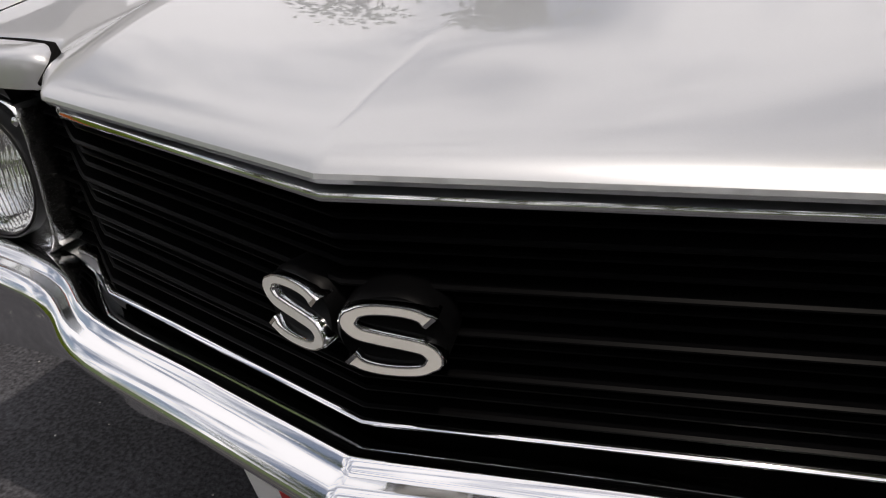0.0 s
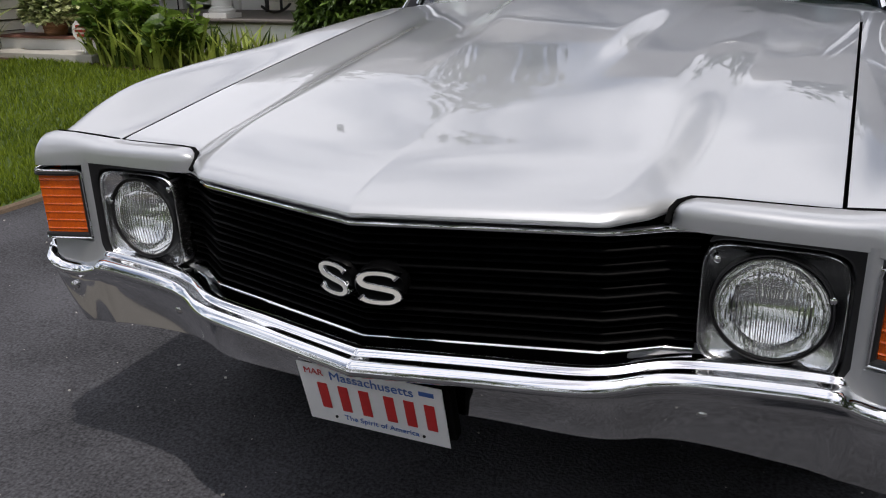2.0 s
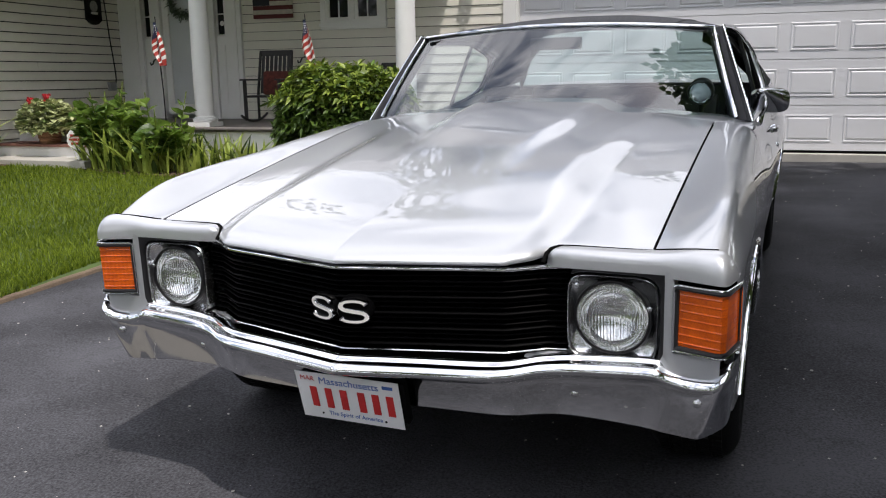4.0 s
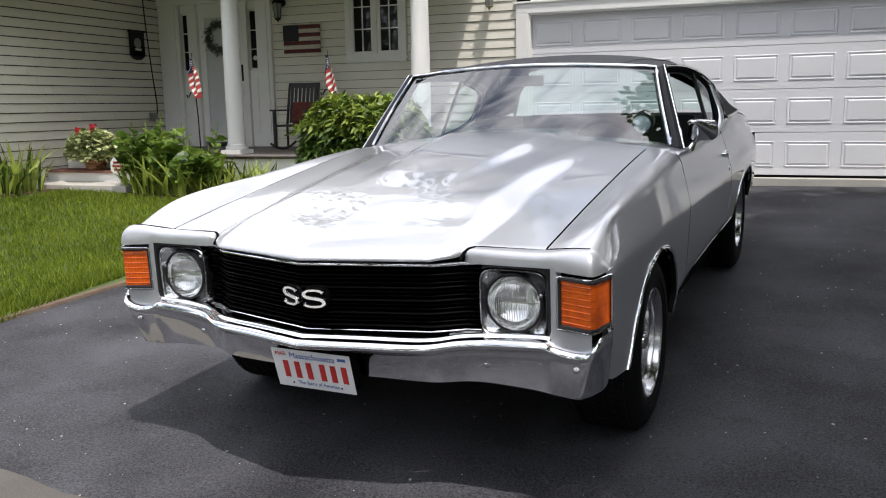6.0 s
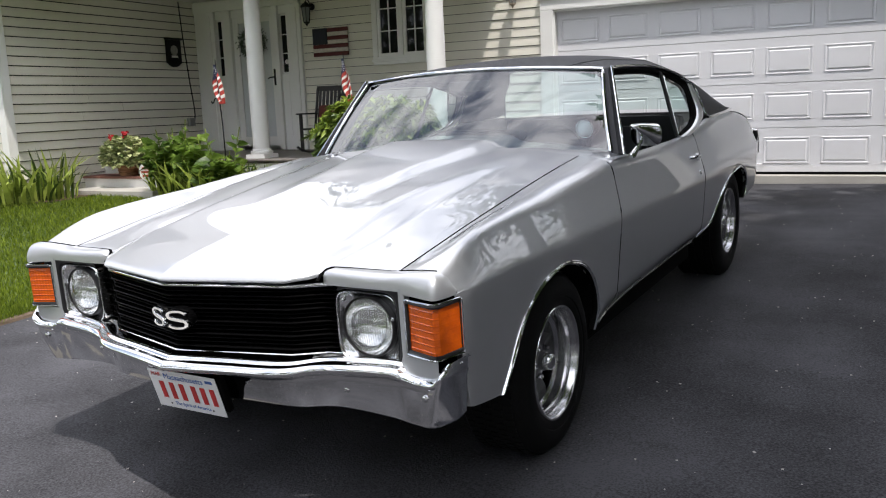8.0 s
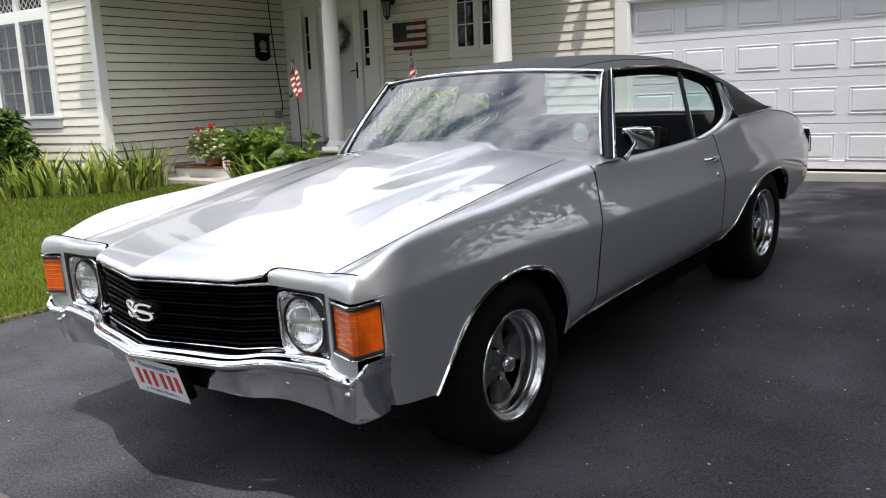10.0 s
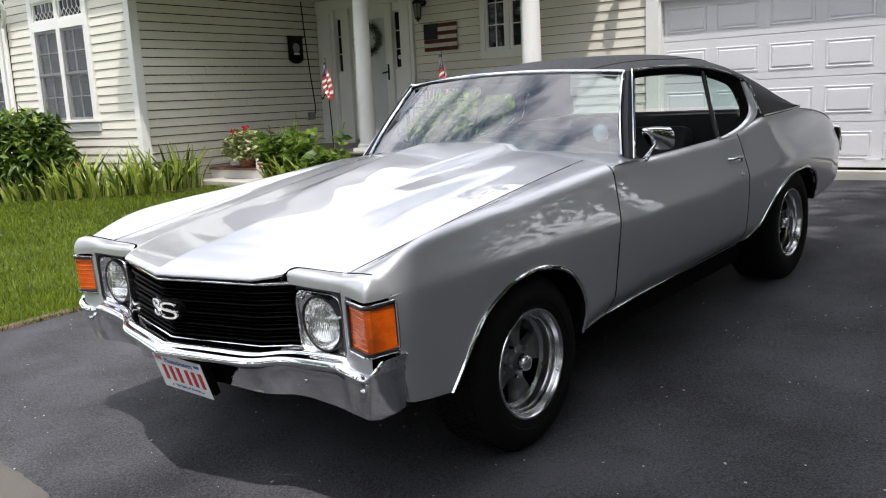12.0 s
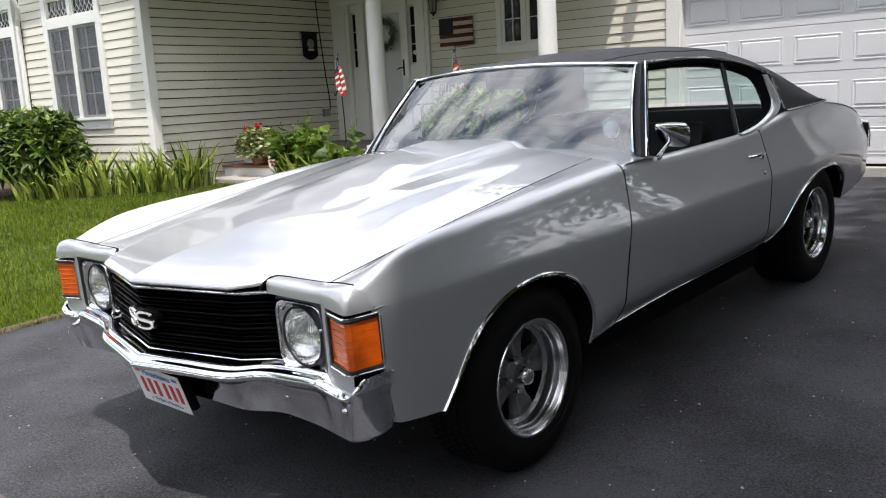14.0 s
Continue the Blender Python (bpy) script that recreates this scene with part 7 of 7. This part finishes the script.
leaf_mesh(lv, leafy(material("variegated_leaf", (0.20, 0.29, 0.08), 0.5, 0, 0.4, 2, 60, 0, 0, 0.5, 1.0, stain=(0.62, 0.64, 0.34), island=True), 0.25), "foliage", pt)
for p in ((-0.16, -0.08, 0.50), (0.06, -0.06, 0.54)):
    bm = bmesh.new()
    for q in range(26):
        o = Vector((rg.gauss(0, 0.022), rg.gauss(0, 0.022), rg.gauss(0, 0.016)))
        box(bm, -0.011, 0.011, -0.011, 0.011, -0.005, 0.005, 0, Matrix.Translation(Vector(p) + o) @ Euler((rg.uniform(0, 3), rg.uniform(0, 3), 0)).to_matrix().to_4x4())
    part("bloom", bm, REDFLOWER, pt, smooth=False)
    bm = bmesh.new()
    tube(bm, [Vector(p), Vector((p[0] * 0.6, p[1] * 0.6, 0.2))], 0.004, 5)
    part("stalk", bm, BLADE, pt)

ys = thing("yard_sign", "small white octagonal yard sign with red bars by the steps", "sign", m=Matrix.Translation((-5.98, 4.72, land_z(-5.98, 4.72))))
part("board", lathe(bmesh.new(), [(0.13, -0.006), (0.13, 0.006), (0.0005, 0.006)], 8, Matrix.Translation((0, 0, 0.30)) @ Matrix.Rotation(radians(90), 4, "X") @ Matrix.Rotation(radians(22.5), 4, "Z")), FLAGWHITE, ys, smooth=False)
for z, w in ((0.345, 0.075), (0.30, 0.09), (0.255, 0.07)):
    part("lettering_bar", boxed(-w, w, -0.010, -0.006, z - 0.013, z + 0.013), FLAGRED, ys, smooth=False)
part("stake", boxed(-0.012, 0.012, 0.007, 0.02, 0.0, 0.30), TRIM, ys, smooth=False)

# mulch of the flower beds
bm = bmesh.new()
rows = []
for x, y0, y1 in ((-11.5, 2.3, 3.95), (-9.8, 2.35, 3.95), (-9.0, 2.5, 3.95), (-8.2, 2.85, 3.95), (-7.4, 3.2, 4.4), (-6.95, 3.75, 4.55), (-6.75, 4.2, 4.56)):
    rows.append([Vector((x, y0 + (y1 - y0) * k / 6, land_z(x, y0 + (y1 - y0) * k / 6) + 0.012)) for k in range(7)])
grid(bm, rows)
rows = []
for x, y0 in ((-5.95, 4.55), (-5.3, 4.4), (-4.4, 4.5), (-3.6, 4.55), (-2.9, 4.6), (-2.5, 4.75)):
    rows.append([Vector((x, y0 + (5.34 - y0) * k / 6, land_z(x, y0 + (5.34 - y0) * k / 6) + 0.012)) for k in range(7)])
grid(bm, rows)
structure("flower_bed", bm, MULCH, "brown mulch of the flower beds", "flower bed", True)

# ---------------------------------------------------------------- lawn grass
def grass_field():
    rs = np.random.RandomState(7)
    n = 150000
    y = rs.uniform(-1.6, 5.0, n)
    x = -3.0 - 8.5 * rs.uniform(0, 1, n) ** 1.5
    ex = np.array([edge_x(v) for v in y])
    keep = (x < ex + 0.01) & ~((x < -5.7) & (y > 4.55)) & ~((x < -6.7) & (y > 3.9 + 0)) & ~((x < -7.9) & (y > 3.0)) & ~((x < -9.5) & (y > 2.4)) & ~((x > -6.0) & (x < -2.4) & (y > 4.5))
    x, y = x[keep], y[keep]
    n = len(x)
    z = np.array([land_z(a, b) for a, b in zip(x, y)])
    a = rs.uniform(0, 2 * np.pi, n)
    h = rs.uniform(0.03, 0.065, n)
    w = rs.uniform(0.003, 0.006, n) * (1 + 0.12 * np.abs(x + 3))
    lean = rs.uniform(0.1, 0.9, n) * h
    la = rs.uniform(0, 2 * np.pi, n)
    b = np.stack([x, y, z - 0.005], 1)
    side = np.stack([np.cos(a) * w, np.sin(a) * w, np.zeros(n)], 1)
    tip = b + np.stack([np.cos(la) * lean, np.sin(la) * lean, h], 1)
    co = np.stack([b - side, b + side, tip], 1).reshape(-1, 3)
    me = bpy.data.meshes.new("grass")
    me.from_pydata(co.tolist(), [], np.arange(3 * n).reshape(-1, 3).tolist())
    me.materials.append(GRASS)
    return tagged(new("grass", me), "short green mown grass blades", "grass", kind="stuff")


grass_field()

# specks of grit on the tarmac
bm = bmesh.new()
rg = random.Random(2)
for k in range(1500):
    x, y = rg.uniform(-3.0, 3.6), rg.uniform(-2.6, 6.5)
    r = rg.choice((0.0012, 0.0014, 0.0016, 0.002, 0.003, 0.0045)) * rg.uniform(0.7, 1.2)
    box(bm, -r, r, -r * 0.7, r * 0.7, -r * 0.2, r * 0.6, 0, Matrix.Translation((x, y, drive_z(x, y))) @ Matrix.Rotation(rg.uniform(0, 3), 4, "Z"))
tagged(part("grit", bm, CONCRETE, smooth=False), "scattered pale grit on the asphalt", "grit", kind="stuff")


# ---------------------------------------------------------------- trees round the street side, all out of view
def tree(x, y, h, r, seed, n=2600, low=0.30, lean=(0.0, 0.0)):
    rg = random.Random(seed)
    z = land_z(x, y)
    t = thing("tree", "tall leafy green tree out of view beyond the driveway", "tree", "street trees", Matrix.Translation((x, y, z)))
    bm = bmesh.new()
    tube(bm, [Vector((0, 0, -0.1)), Vector((0.1, 0, h * 0.25)), Vector((0.0, 0.1, h * 0.5)), Vector((0.1, 0, h * 0.85))], [0.28, 0.2, 0.13, 0.04], 10)
    lumps = []
    for k in range(16):
        a = rg.uniform(0, 2 * math.pi)
        q = rg.uniform(low, 1.0)
        rr = r * math.sin(math.pi * min(0.95, 0.25 + 0.7 * (q - low) / (1 - low))) * rg.uniform(0.35, 0.8)
        tip = Vector((rr * math.cos(a) + lean[0], rr * math.sin(a) + lean[1], h * q * 0.95))
        tube(bm, [Vector((0.05, 0, tip.z * 0.6)), tip * 0.5 + Vector((0, 0, tip.z * 0.38)), tip], [0.09, 0.06, 0.02], 6)
        lumps.append((tip, r * rg.uniform(0.28, 0.5)))
    part("trunk", bm, BARK, t)
    lv = []
    for k in range(n):
        c, lr = rg.choice(lumps)
        d = Vector((rg.gauss(0, 1), rg.gauss(0, 1), rg.gauss(0, 0.8))).normalized()
        p = c + d * lr * rg.uniform(0.5, 1.15)
        lv.append((p, d + Vector((rg.uniform(-1, 1), rg.uniform(-1, 1), -0.3)), rg.uniform(0.22, 0.42), 0.24, 0.6))
    leaf_mesh(lv, TREELEAF, "crown", t)
    return t


for k, (x, y, h, r) in enumerate(((12.5, 8.0, 11, 3.6), (11, -11, 12, 4.0), (6.5, -22, 12, 4.2), (-15, -12, 12, 4.5), (20, -4, 13, 4.5), (-3, -26, 15, 5), (10, -24, 15, 5), (-6.2, 17.5, 13, 2.9), (-0.9, 19, 11.0, 1.7), (2.6, 19.5, 11.6, 1.8), (9.5, 16, 13, 4.4), (-11.5, 17, 9.5, 3.4), (13, 9, 11, 3.8))):
    tree(x, y, h, r, 100 + k)

# unseen trees, crowns leaned into the sun's path to shade car and driveway
tree(8.2, 0.6, 9.0, 2.5, 131, 4800, 0.60, (-4.9, -0.6))
tree(9.5, 5.0, 9.5, 2.6, 132, 3200, 0.62, (-4.4, -2.6))
tree(11.5, 6.0, 10, 4.0, 134, 3600, 0.10)
tree(10.5, -3.5, 10, 3.8, 133, 3600, 0.08)
for k in range(14):
    shrub(11.6 + 0.3 * (k % 2), -8.0 + 1.25 * k, land_z(11.6, -8.0 + 1.25 * k), 1.1, 1.15, 2.2 + 0.15 * (k % 3), 480, "tall dark green hedge shrub along the driveway", 60 + k, (0.8, 0.15), 0.2, False)
for k in range(5):
    tree(14.5 + 1.2 * (k % 2), -10.0 + 4.6 * k, 12.5 + 0.8 * (k % 3), 4.4, 150 + k, 4200, 0.06)
tree(8.4, 11.5, 11.5, 4.0, 171, 3800, 0.06)
# unseen row added to block low sky light from the street side
for k in range(9):
    tree(-26 + 6.2 * k, -21.0 - 2.5 * (k % 2), 13.5 + 1.1 * (k % 3), 5.2, 180 + k, 3800, 0.05)
